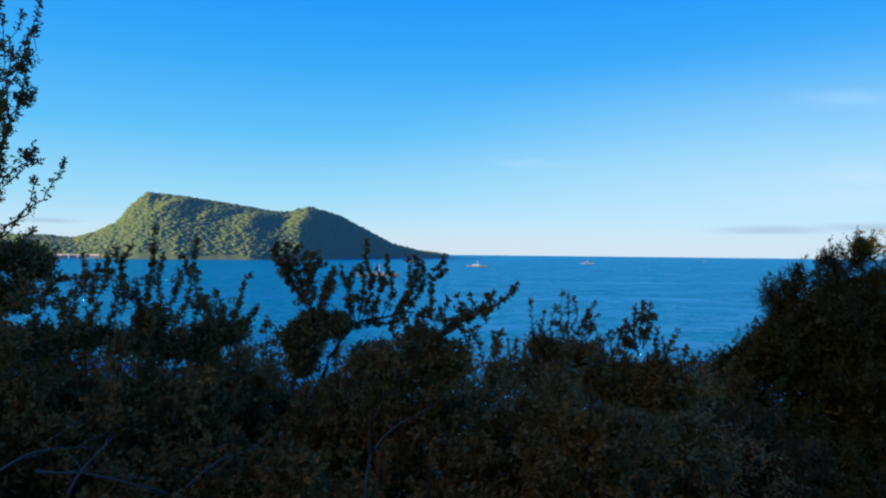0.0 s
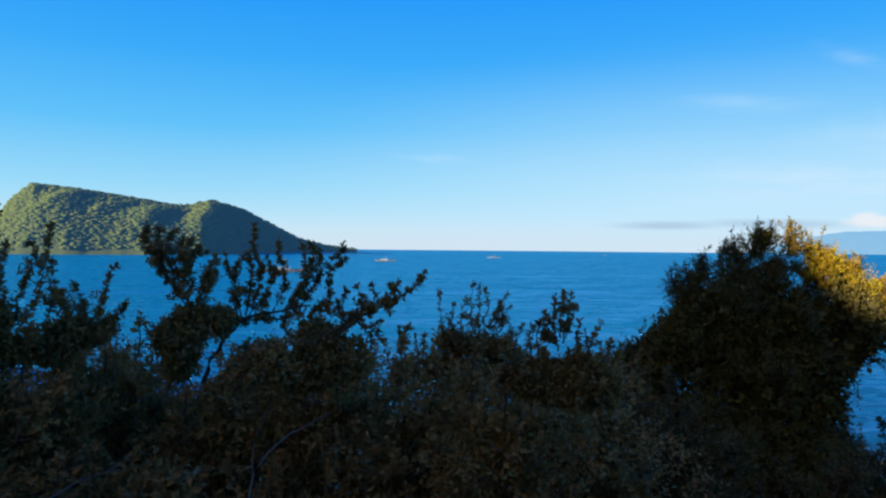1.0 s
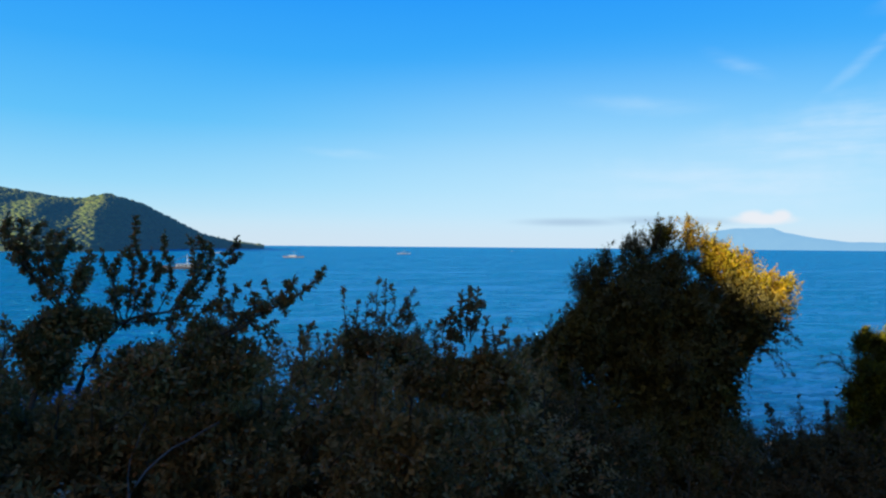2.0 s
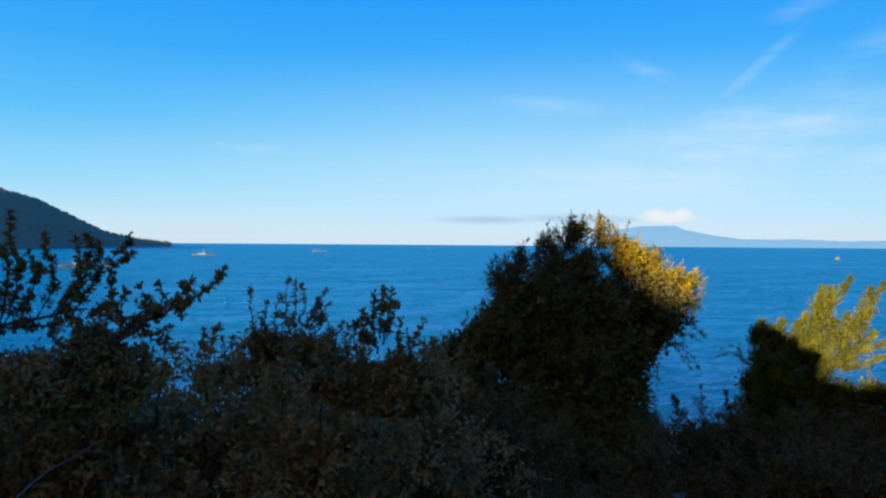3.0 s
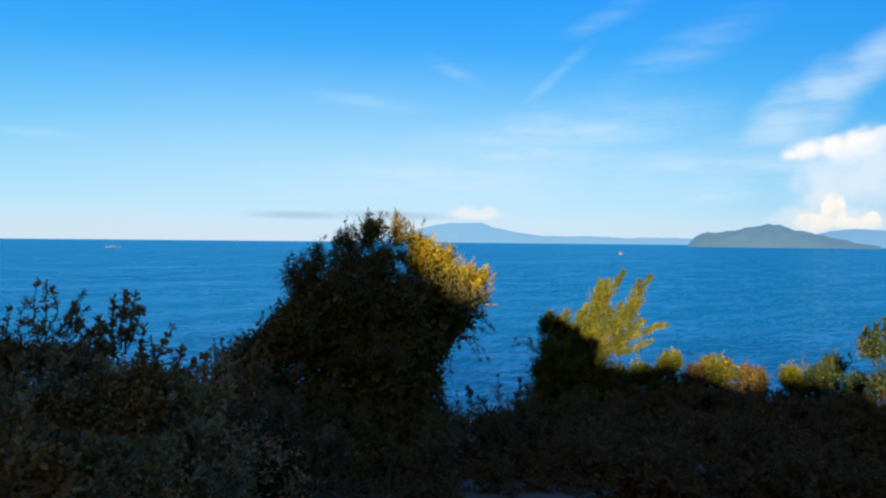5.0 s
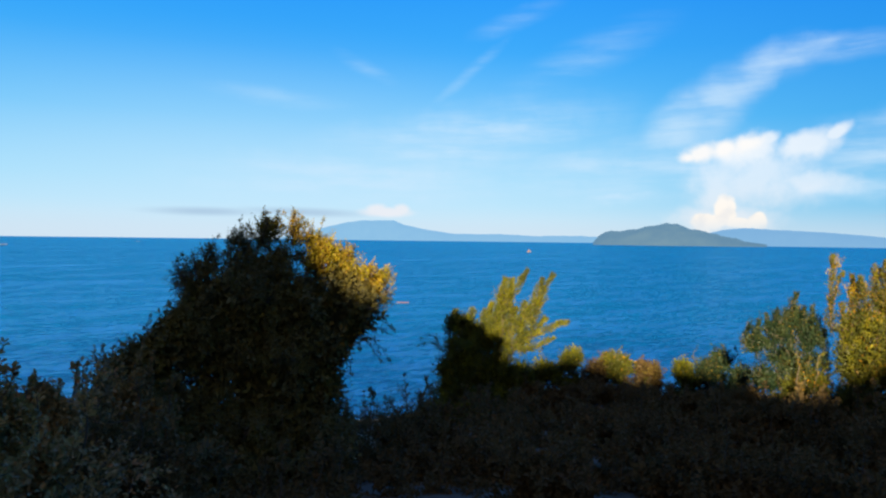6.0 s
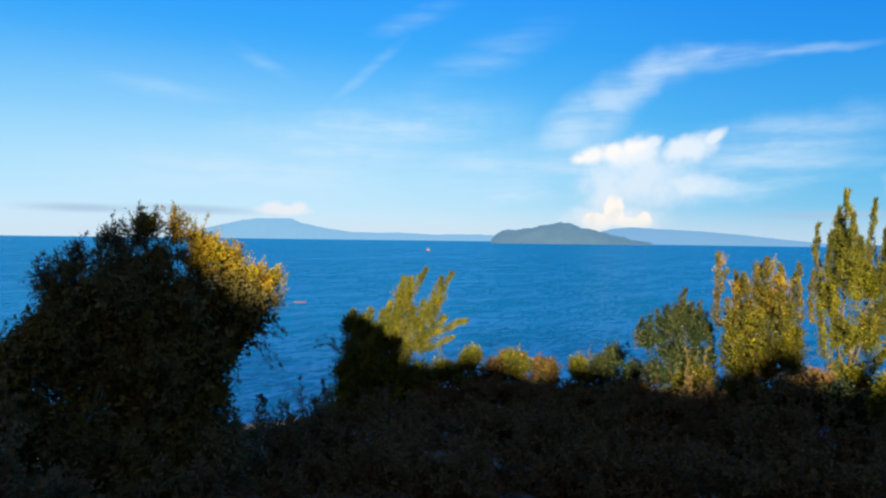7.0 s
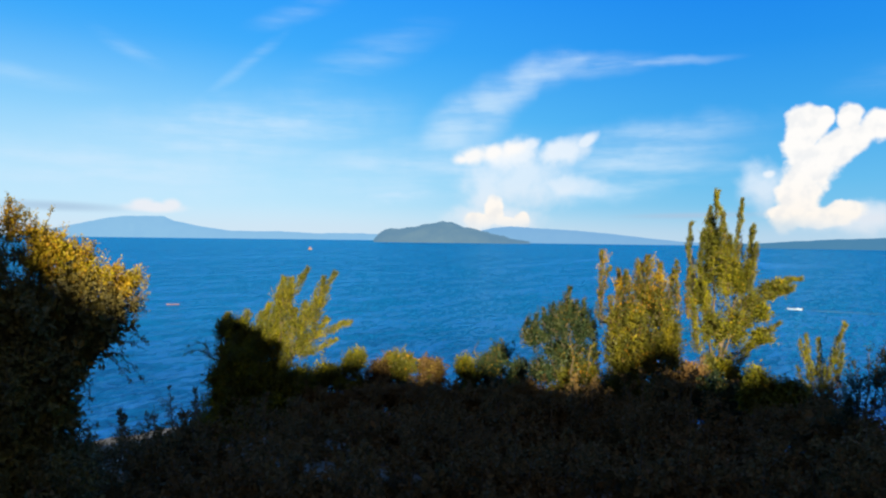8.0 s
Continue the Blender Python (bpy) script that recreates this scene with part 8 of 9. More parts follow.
p = Plant("thicket_bush", (9.78, 5.04), 65.0, "shaded thicket bush of small dull leaves", "bush", DEEP_SHADE_LEAF, 0.064, "bushes down the slope", plain=True, sink=0.10)
for a, b in (((-0.32, 0.01, -2.63), (-0.30, 0.09, -1.92)), ((0.35, 0.04, -2.58), (0.37, -0.12, -1.85)),):
    p.shoot(p.at(*a), p.at(*b), 0.0105, 0.140, 0.050, fill=7)
for spec in ((0.05, -0.00, -2.60, 0.96, 0.78, 0.60, 561), (0.07, -0.00, -3.17, 1.05, 0.83, 0.60, 617),):
    p.lobe(*spec, reach=0.20, up=0.6)
    p.core(*spec)
p.done()
p = Plant("thicket_bush", (9.70, 3.57), 73.6, "shaded thicket bush of small dull leaves", "bush", DEEP_SHADE_LEAF, 0.064, "bushes down the slope", plain=True, sink=0.10)
for a, b in (((-0.31, 0.01, -2.53), (-0.29, 0.08, -1.83)), ((0.32, 0.03, -2.49), (0.35, -0.11, -1.77)),):
    p.shoot(p.at(*a), p.at(*b), 0.0099, 0.140, 0.050, fill=7)
for spec in ((0.04, -0.00, -2.50, 0.77, 0.68, 0.59, 443), (0.05, -0.00, -3.08, 0.85, 0.72, 0.59, 488),):
    p.lobe(*spec, reach=0.20, up=0.6)
    p.core(*spec)
p.done()
p = Plant("thicket_bush", (9.73, 2.54), 80.1, "shaded thicket bush of small dull leaves", "bush", DEEP_SHADE_LEAF, 0.064, "bushes down the slope", plain=True, sink=0.10)
for a, b in (((-0.29, 0.01, -2.24), (-0.27, 0.08, -1.52)), ((0.30, 0.03, -2.19), (0.32, -0.11, -1.46)),):
    p.shoot(p.at(*a), p.at(*b), 0.0098, 0.140, 0.050, fill=7)
for spec in ((0.04, -0.00, -2.21, 0.67, 0.65, 0.63, 413), (0.05, -0.00, -2.81, 0.73, 0.68, 0.63, 455),):
    p.lobe(*spec, reach=0.20, up=0.6)
    p.core(*spec)
p.done()
p = Plant("thicket_bush", (10.04, 1.69), 85.8, "shaded thicket bush of small dull leaves", "bush", DEEP_SHADE_LEAF, 0.064, "bushes down the slope", plain=True, sink=0.10)
for a, b in (((-0.26, 0.01, -2.73), (-0.24, 0.08, -2.14)), ((0.29, 0.03, -2.66), (0.31, -0.11, -2.04)),):
    p.shoot(p.at(*a), p.at(*b), 0.0099, 0.140, 0.050, fill=7)
for spec in ((0.05, -0.00, -2.68, 0.86, 0.69, 0.52, 440), (0.06, -0.00, -3.16, 0.95, 0.73, 0.52, 484),):
    p.lobe(*spec, reach=0.20, up=0.6)
    p.core(*spec)
p.done()
p = Plant("thicket_bush", (10.06, 0.87), 91.0, "shaded thicket bush of small dull leaves", "bush", DEEP_SHADE_LEAF, 0.064, "bushes down the slope", plain=True, sink=0.10)
for a, b in (((-0.24, 0.01, -2.56), (-0.22, 0.08, -1.96)), ((0.27, 0.03, -2.48), (0.29, -0.11, -1.86)),):
    p.shoot(p.at(*a), p.at(*b), 0.0099, 0.140, 0.050, fill=7)
for spec in ((0.05, -0.00, -2.51, 0.69, 0.63, 0.56, 382), (0.06, -0.00, -3.01, 0.76, 0.66, 0.56, 420),):
    p.lobe(*spec, reach=0.20, up=0.6)
    p.core(*spec)
p.done()
p = Plant("thicket_bush", (9.03, 0.31), 95.1, "shaded thicket bush of small dull leaves", "bush", DEEP_SHADE_LEAF, 0.064, "bushes down the slope", plain=True, sink=0.10)
for a, b in (((-0.20, 0.01, -2.03), (-0.18, 0.08, -1.60)), ((0.22, 0.03, -1.96), (0.23, -0.10, -1.52)),):
    p.shoot(p.at(*a), p.at(*b), 0.0093, 0.140, 0.050, fill=7)
for spec in ((0.04, -0.00, -1.99, 0.57, 0.49, 0.40, 222), (0.04, -0.00, -2.32, 0.63, 0.51, 0.40, 244),):
    p.lobe(*spec, reach=0.20, up=0.6)
    p.core(*spec)
p.done()
p = Plant("thicket_bush", (4.08, 6.38), 31.1, "shaded thicket bush of small dull leaves", "bush", DEEP_SHADE_LEAF, 0.064, "bushes down the slope", plain=True)
for a, b in (((-0.21, 0.01, -2.51), (-0.19, 0.06, -2.13)), ((0.23, 0.02, -2.56), (0.25, -0.08, -2.13)),):
    p.shoot(p.at(*a), p.at(*b), 0.0084, 0.140, 0.050, fill=7)
for spec in ((0.03, -0.00, -2.53, 0.75, 0.54, 0.32, 238), (0.04, -0.00, -2.84, 0.83, 0.58, 0.32, 262),):
    p.lobe(*spec, reach=0.20, up=0.6)
    p.core(*spec, 0.10)
p.done()
p = Plant("thicket_bush", (7.02, 4.31), 61.1, "shaded thicket bush of small dull leaves", "bush", DEEP_SHADE_LEAF, 0.064, "bushes down the slope", plain=True)
for a, b in (((-0.24, 0.01, -2.48), (-0.22, 0.06, -2.10)), ((0.26, 0.02, -2.49), (0.28, -0.08, -2.06)),):
    p.shoot(p.at(*a), p.at(*b), 0.0086, 0.140, 0.050, fill=7)
for spec in ((0.04, -0.00, -2.48, 0.61, 0.45, 0.30, 177), (0.04, -0.00, -2.78, 0.67, 0.48, 0.30, 195),):
    p.lobe(*spec, reach=0.20, up=0.6)
    p.core(*spec)
p.done()
p = Plant("thicket_bush", (7.28, 3.24), 70.4, "shaded thicket bush of small dull leaves", "bush", DEEP_SHADE_LEAF, 0.064, "bushes down the slope", plain=True)
for a, b in (((-0.23, 0.01, -2.32), (-0.21, 0.06, -1.82)), ((0.25, 0.02, -2.29), (0.27, -0.08, -1.76)),):
    p.shoot(p.at(*a), p.at(*b), 0.0085, 0.140, 0.050, fill=7)
for spec in ((0.04, -0.00, -2.30, 0.72, 0.57, 0.42, 293), (0.05, -0.00, -2.71, 0.79, 0.60, 0.42, 322),):
    p.lobe(*spec, reach=0.20, up=0.6)
    p.core(*spec, 0.10)
p.done()
p = Plant("thicket_bush", (7.37, 2.13), 80.1, "shaded thicket bush of small dull leaves", "bush", DEEP_SHADE_LEAF, 0.064, "bushes down the slope", plain=True)
for a, b in (((-0.20, 0.01, -2.10), (-0.19, 0.06, -1.72)), ((0.22, 0.02, -2.06), (0.24, -0.08, -1.65)),):
    p.shoot(p.at(*a), p.at(*b), 0.0083, 0.140, 0.050, fill=7)
for spec in ((0.04, -0.00, -2.07, 0.66, 0.49, 0.31, 204), (0.04, -0.00, -2.37, 0.73, 0.52, 0.31, 225),):
    p.lobe(*spec, reach=0.20, up=0.6)
    p.core(*spec, 0.10)
p.done()
p = Plant("thicket_bush", (7.46, 1.16), 88.8, "shaded thicket bush of small dull leaves", "bush", DEEP_SHADE_LEAF, 0.064, "bushes down the slope", plain=True)
for a, b in (((-0.17, 0.01, -2.15), (-0.16, 0.06, -1.71)), ((0.20, 0.02, -2.09), (0.22, -0.08, -1.63)),):
    p.shoot(p.at(*a), p.at(*b), 0.0083, 0.140, 0.050, fill=7)
for spec in ((0.04, -0.00, -2.11, 0.61, 0.51, 0.41, 241), (0.05, -0.00, -2.48, 0.67, 0.54, 0.41, 265),):
    p.lobe(*spec, reach=0.20, up=0.6)
    p.core(*spec, 0.10)
p.done()
p = Plant("thicket_bush", (7.25, 0.54), 94.5, "shaded thicket bush of small dull leaves", "bush", DEEP_SHADE_LEAF, 0.064, "bushes down the slope", plain=True)
for a, b in (((-0.15, 0.01, -2.02), (-0.14, 0.06, -1.60)), ((0.18, 0.02, -1.95), (0.19, -0.07, -1.52)),):
    p.shoot(p.at(*a), p.at(*b), 0.0082, 0.140, 0.050, fill=7)
for spec in ((0.04, -0.00, -1.97, 0.57, 0.49, 0.40, 228), (0.04, -0.00, -2.32, 0.63, 0.52, 0.40, 250),):
    p.lobe(*spec, reach=0.20, up=0.6)
    p.core(*spec, 0.10)
p.done()
p = Plant("thicket_bush", (5.58, 4.34), 53.8, "shaded thicket bush of small dull leaves", "bush", DEEP_SHADE_LEAF, 0.064, "bushes down the slope", plain=True)
for a, b in (((-0.19, 0.01, -2.02), (-0.18, 0.05, -1.68)), ((0.21, 0.02, -2.04), (0.23, -0.07, -1.66)),):
    p.shoot(p.at(*a), p.at(*b), 0.0079, 0.140, 0.050, fill=7)
for spec in ((0.03, -0.00, -2.03, 0.45, 0.36, 0.28, 123), (0.03, -0.00, -2.31, 0.49, 0.39, 0.28, 135),):
    p.lobe(*spec, reach=0.20, up=0.6)
    p.core(*spec, 0.10)
p.done()
p = Plant("thicket_bush", (5.29, 4.39), 52.0, "shaded thicket bush of small dull leaves", "bush", DEEP_SHADE_LEAF, 0.064, "bushes down the slope", plain=True)
for a, b in (((-0.20, 0.01, -2.11), (-0.18, 0.05, -1.76)), ((0.23, 0.02, -2.10), (0.24, -0.07, -1.72)),):
    p.shoot(p.at(*a), p.at(*b), 0.0080, 0.140, 0.050, fill=7)
for spec in ((0.04, -0.00, -2.10, 0.49, 0.38, 0.27, 130), (0.04, -0.00, -2.37, 0.53, 0.40, 0.27, 143),):
    p.lobe(*spec, reach=0.20, up=0.6)
    p.core(*spec, 0.10)
p.done()
p = Plant("thicket_bush", (10.72, 3.63), 74.9, "shaded thicket bush of small dull leaves", "bush", DEEP_SHADE_LEAF, 0.064, "bushes down the slope", plain=True, sink=0.10)
for a, b in (((-0.35, 0.01, -2.32), (-0.32, 0.09, -1.84)), ((0.35, 0.04, -2.28), (0.38, -0.12, -1.78)),):
    p.shoot(p.at(*a), p.at(*b), 0.0105, 0.140, 0.050, fill=7)
for spec in ((0.04, -0.00, -2.29, 0.55, 0.45, 0.35, 188), (0.05, -0.00, -2.63, 0.60, 0.48, 0.35, 207),):
    p.lobe(*spec, reach=0.20, up=0.6)
    p.core(*spec)
p.done()
p = Plant("thicket_bush", (11.47, 2.46), 82.2, "shaded thicket bush of small dull leaves", "bush", DEEP_SHADE_LEAF, 0.064, "bushes down the slope", plain=True, sink=0.30)
for a, b in (((-0.34, 0.01, -2.59), (-0.31, 0.10, -1.99)), ((0.35, 0.04, -2.52), (0.37, -0.13, -1.91)),):
    p.shoot(p.at(*a), p.at(*b), 0.0108, 0.140, 0.050, fill=7)
for spec in ((0.05, -0.00, -2.54, 0.53, 0.51, 0.48, 253), (0.05, -0.00, -3.00, 0.59, 0.54, 0.48, 278),):
    p.lobe(*spec, reach=0.20, up=0.6)
    p.core(*spec)
p.done()
p = Plant("thicket_bush", (12.29, 3.51), 77.5, "shaded thicket bush of small dull leaves", "bush", DEEP_SHADE_LEAF, 0.064, "bushes down the slope", plain=True, sink=0.10)
for a, b in (((-0.39, 0.01, -2.61), (-0.36, 0.11, -2.10)), ((0.39, 0.04, -2.55), (0.43, -0.14, -2.02)),):
    p.shoot(p.at(*a), p.at(*b), 0.0114, 0.140, 0.050, fill=7)
for spec in ((0.05, -0.00, -2.57, 0.60, 0.48, 0.37, 215), (0.05, -0.00, -2.93, 0.66, 0.51, 0.37, 237),):
    p.lobe(*spec, reach=0.20, up=0.6)
    p.core(*spec)
p.done()
p = Plant("thicket_bush", (5.02, 5.55), 42.2, "shaded thicket bush of small dull leaves", "bush", DEEP_SHADE_LEAF, 0.064, "bushes down the slope", plain=True)
for a, b in (((-0.22, 0.01, -2.49), (-0.20, 0.06, -2.04)), ((0.25, 0.02, -2.50), (0.27, -0.08, -2.01)),):
    p.shoot(p.at(*a), p.at(*b), 0.0083, 0.140, 0.050, fill=7)
for spec in ((0.04, -0.00, -2.49, 0.62, 0.50, 0.37, 226), (0.05, -0.00, -2.87, 0.68, 0.53, 0.37, 249),):
    p.lobe(*spec, reach=0.20, up=0.6)
    p.core(*spec, 0.10)
p.done()
p = Plant("thicket_bush", (8.95, 5.27), 61.5, "shaded thicket bush of small dull leaves", "bush", DEEP_SHADE_LEAF, 0.064, "bushes down the slope", plain=True, sink=0.10)
for a, b in (((-0.32, 0.01, -2.69), (-0.30, 0.08, -2.10)), ((0.34, 0.03, -2.65), (0.37, -0.11, -2.04)),):
    p.shoot(p.at(*a), p.at(*b), 0.0100, 0.140, 0.050, fill=7)
for spec in ((0.05, -0.00, -2.66, 0.66, 0.56, 0.47, 301), (0.06, -0.00, -3.12, 0.73, 0.60, 0.47, 332),):
    p.lobe(*spec, reach=0.20, up=0.6)
    p.core(*spec)
p.done()
p = Plant("thicket_bush", (8.68, 4.47), 65.4, "shaded thicket bush of small dull leaves", "bush", DEEP_SHADE_LEAF, 0.064, "bushes down the slope", plain=True, sink=0.10)
for a, b in (((-0.29, 0.01, -2.50), (-0.27, 0.08, -2.02)), ((0.31, 0.03, -2.45), (0.34, -0.11, -1.95)),):
    p.shoot(p.at(*a), p.at(*b), 0.0097, 0.140, 0.050, fill=7)
for spec in ((0.05, -0.00, -2.47, 0.52, 0.45, 0.37, 189), (0.05, -0.00, -2.83, 0.57, 0.47, 0.37, 208),):
    p.lobe(*spec, reach=0.20, up=0.6)
    p.core(*spec)
p.done()
p = Plant("thicket_bush", (3.29, 4.82), 35.5, "shaded thicket bush of small dull leaves", "bush", DEEP_SHADE_LEAF, 0.064, "bushes down the slope", plain=True)
for a, b in (((-0.19, 0.00, -1.93), (-0.17, 0.05, -1.52)), ((0.19, 0.02, -1.92), (0.21, -0.06, -1.49)),):
    p.shoot(p.at(*a), p.at(*b), 0.0076, 0.140, 0.050, fill=7)
for spec in ((0.02, -0.00, -1.92, 0.45, 0.39, 0.34, 149), (0.03, -0.00, -2.26, 0.50, 0.42, 0.34, 164),):
    p.lobe(*spec, reach=0.20, up=0.6)
    p.core(*spec, 0.10)
p.done()
p = Plant("thicket_bush", (10.03, 4.46), 69.0, "shaded thicket bush of small dull leaves", "bush", DEEP_SHADE_LEAF, 0.064, "bushes down the slope", plain=True, sink=0.10)
for a, b in (((-0.35, 0.01, -2.45), (-0.32, 0.09, -1.99)), ((0.35, 0.03, -2.43), (0.38, -0.12, -1.94)),):
    p.shoot(p.at(*a), p.at(*b), 0.0103, 0.140, 0.050, fill=7)
for spec in ((0.04, -0.00, -2.43, 0.60, 0.47, 0.33, 195), (0.05, -0.00, -2.76, 0.66, 0.50, 0.33, 215),):
    p.lobe(*spec, reach=0.20, up=0.6)
    p.core(*spec)
p.done()
p = Plant("thicket_bush", (10.42, 3.95), 72.7, "shaded thicket bush of small dull leaves", "bush", DEEP_SHADE_LEAF, 0.064, "bushes down the slope", plain=True, sink=0.10)
for a, b in (((-0.35, 0.01, -2.25), (-0.32, 0.09, -1.81)), ((0.35, 0.03, -2.21), (0.38, -0.12, -1.75)),):
    p.shoot(p.at(*a), p.at(*b), 0.0104, 0.140, 0.050, fill=7)
for spec in ((0.04, -0.00, -2.22, 0.46, 0.39, 0.31, 142), (0.04, -0.00, -2.53, 0.51, 0.41, 0.31, 156),):
    p.lobe(*spec, reach=0.20, up=0.6)
    p.core(*spec)
p.done()
p = Plant("thicket_bush", (10.18, 3.30), 76.0, "shaded thicket bush of small dull leaves", "bush", DEEP_SHADE_LEAF, 0.064, "bushes down the slope", plain=True, sink=0.10)
for a, b in (((-0.32, 0.01, -2.47), (-0.30, 0.09, -2.01)), ((0.33, 0.03, -2.42), (0.36, -0.12, -1.94)),):
    p.shoot(p.at(*a), p.at(*b), 0.0101, 0.140, 0.050, fill=7)
for spec in ((0.04, -0.00, -2.44, 0.60, 0.47, 0.34, 203), (0.05, -0.00, -2.77, 0.66, 0.50, 0.34, 224),):
    p.lobe(*spec, reach=0.20, up=0.6)
    p.core(*spec)
p.done()
p = Plant("thicket_bush", (10.70, 2.82), 79.4, "shaded thicket bush of small dull leaves", "bush", DEEP_SHADE_LEAF, 0.064, "bushes down the slope", plain=True, sink=0.10)
for a, b in (((-0.33, 0.01, -2.34), (-0.30, 0.09, -1.84)), ((0.33, 0.04, -2.29), (0.36, -0.12, -1.77)),):
    p.shoot(p.at(*a), p.at(*b), 0.0104, 0.140, 0.050, fill=7)
for spec in ((0.04, -0.00, -2.30, 0.45, 0.42, 0.39, 169), (0.05, -0.00, -2.67, 0.49, 0.44, 0.39, 186),):
    p.lobe(*spec, reach=0.20, up=0.6)
    p.core(*spec)
p.done()
p = Plant("thicket_bush", (10.59, 2.23), 82.8, "shaded thicket bush of small dull leaves", "bush", DEEP_SHADE_LEAF, 0.064, "bushes down the slope", plain=True, sink=0.30)
for a, b in (((-0.30, 0.01, -2.43), (-0.28, 0.09, -1.90)), ((0.31, 0.03, -2.37), (0.34, -0.12, -1.82)),):
    p.shoot(p.at(*a), p.at(*b), 0.0103, 0.140, 0.050, fill=7)
for spec in ((0.04, -0.00, -2.39, 0.63, 0.53, 0.43, 268), (0.05, -0.00, -2.80, 0.69, 0.56, 0.43, 295),):
    p.lobe(*spec, reach=0.20, up=0.6)
    p.core(*spec)
p.done()
p = Plant("thicket_bush", (10.54, 1.66), 86.2, "shaded thicket bush of small dull leaves", "bush", DEEP_SHADE_LEAF, 0.064, "bushes down the slope", plain=True, sink=0.30)
for a, b in (((-0.28, 0.01, -2.36), (-0.26, 0.09, -1.88)), ((0.30, 0.03, -2.29), (0.32, -0.11, -1.80)),):
    p.shoot(p.at(*a), p.at(*b), 0.0102, 0.140, 0.050, fill=7)
for spec in ((0.04, -0.00, -2.32, 0.50, 0.45, 0.39, 192), (0.05, -0.00, -2.68, 0.56, 0.47, 0.39, 212),):
    p.lobe(*spec, reach=0.20, up=0.6)
    p.core(*spec)
p.done()
p = Plant("thicket_bush", (10.46, 1.16), 89.2, "shaded thicket bush of small dull leaves", "bush", DEEP_SHADE_LEAF, 0.064, "bushes down the slope", plain=True, sink=0.30)
for a, b in (((-0.26, 0.01, -2.59), (-0.24, 0.09, -2.16)), ((0.29, 0.03, -2.52), (0.31, -0.11, -2.05)),):
    p.shoot(p.at(*a), p.at(*b), 0.0101, 0.140, 0.050, fill=7)
for spec in ((0.05, -0.00, -2.54, 0.53, 0.45, 0.36, 189), (0.05, -0.00, -2.87, 0.59, 0.47, 0.36, 208),):
    p.lobe(*spec, reach=0.20, up=0.6)
    p.core(*spec)
p.done()
p = Plant("thicket_bush", (10.26, 0.64), 92.4, "shaded thicket bush of small dull leaves", "bush", DEEP_SHADE_LEAF, 0.064, "bushes down the slope", plain=True, sink=0.10)
for a, b in (((-0.24, 0.01, -2.15), (-0.23, 0.09, -1.73)), ((0.26, 0.03, -2.08), (0.28, -0.11, -1.64)),):
    p.shoot(p.at(*a), p.at(*b), 0.0100, 0.140, 0.050, fill=7)
for spec in ((0.04, -0.00, -2.11, 0.54, 0.45, 0.36, 187), (0.05, -0.00, -2.42, 0.59, 0.47, 0.36, 206),):
    p.lobe(*spec, reach=0.20, up=0.6)
    p.core(*spec)
p.done()
p = Plant("thicket_bush", (9.21, 7.80), 50.6, "shaded thicket bush of small dull leaves", "bush", DEEP_SHADE_LEAF, 0.064, "bushes down the slope", plain=True, sink=0.10)
for a, b in (((-0.40, 0.01, -2.80), (-0.37, 0.10, -2.23)), ((0.41, 0.04, -2.79), (0.44, -0.14, -2.18)),):
    p.shoot(p.at(*a), p.at(*b), 0.0111, 0.140, 0.050, fill=7)
for spec in ((0.05, -0.00, -2.79, 0.65, 0.54, 0.42, 269), (0.06, -0.00, -3.21, 0.72, 0.57, 0.42, 296),):
    p.lobe(*spec, reach=0.20, up=0.6)
    p.core(*spec)
p.done()
p = Plant("thicket_bush", (1.28, 6.02), 11.6, "shaded thicket bush of small dull leaves", "bush", DEEP_SHADE_LEAF, 0.064, "bushes down the slope", plain=True)
for a, b in (((-0.19, 0.01, -1.84), (-0.18, 0.05, -1.40)), ((0.19, 0.02, -1.87), (0.21, -0.07, -1.40)),):
    p.shoot(p.at(*a), p.at(*b), 0.0078, 0.140, 0.050, fill=7)
for spec in ((0.02, -0.00, -1.86, 0.57, 0.48, 0.39, 216), (0.02, -0.00, -2.23, 0.63, 0.51, 0.39, 237),):
    p.lobe(*spec, reach=0.20, up=0.6)
    p.core(*spec, 0.10)
p.done()
p = Plant("thicket_bush", (2.02, 6.35), 17.9, "shaded thicket bush of small dull leaves", "bush", DEEP_SHADE_LEAF, 0.064, "bushes down the slope", plain=True)
for a, b in (((-0.22, 0.01, -1.70), (-0.20, 0.05, -1.21)), ((0.21, 0.02, -1.72), (0.23, -0.07, -1.20)),):
    p.shoot(p.at(*a), p.at(*b), 0.0081, 0.140, 0.050, fill=7)
for spec in ((0.02, -0.00, -1.71, 0.52, 0.47, 0.42, 212), (0.02, -0.00, -2.12, 0.57, 0.49, 0.42, 233),):
    p.lobe(*spec, reach=0.20, up=0.6)
    p.core(*spec, 0.10)
p.done()


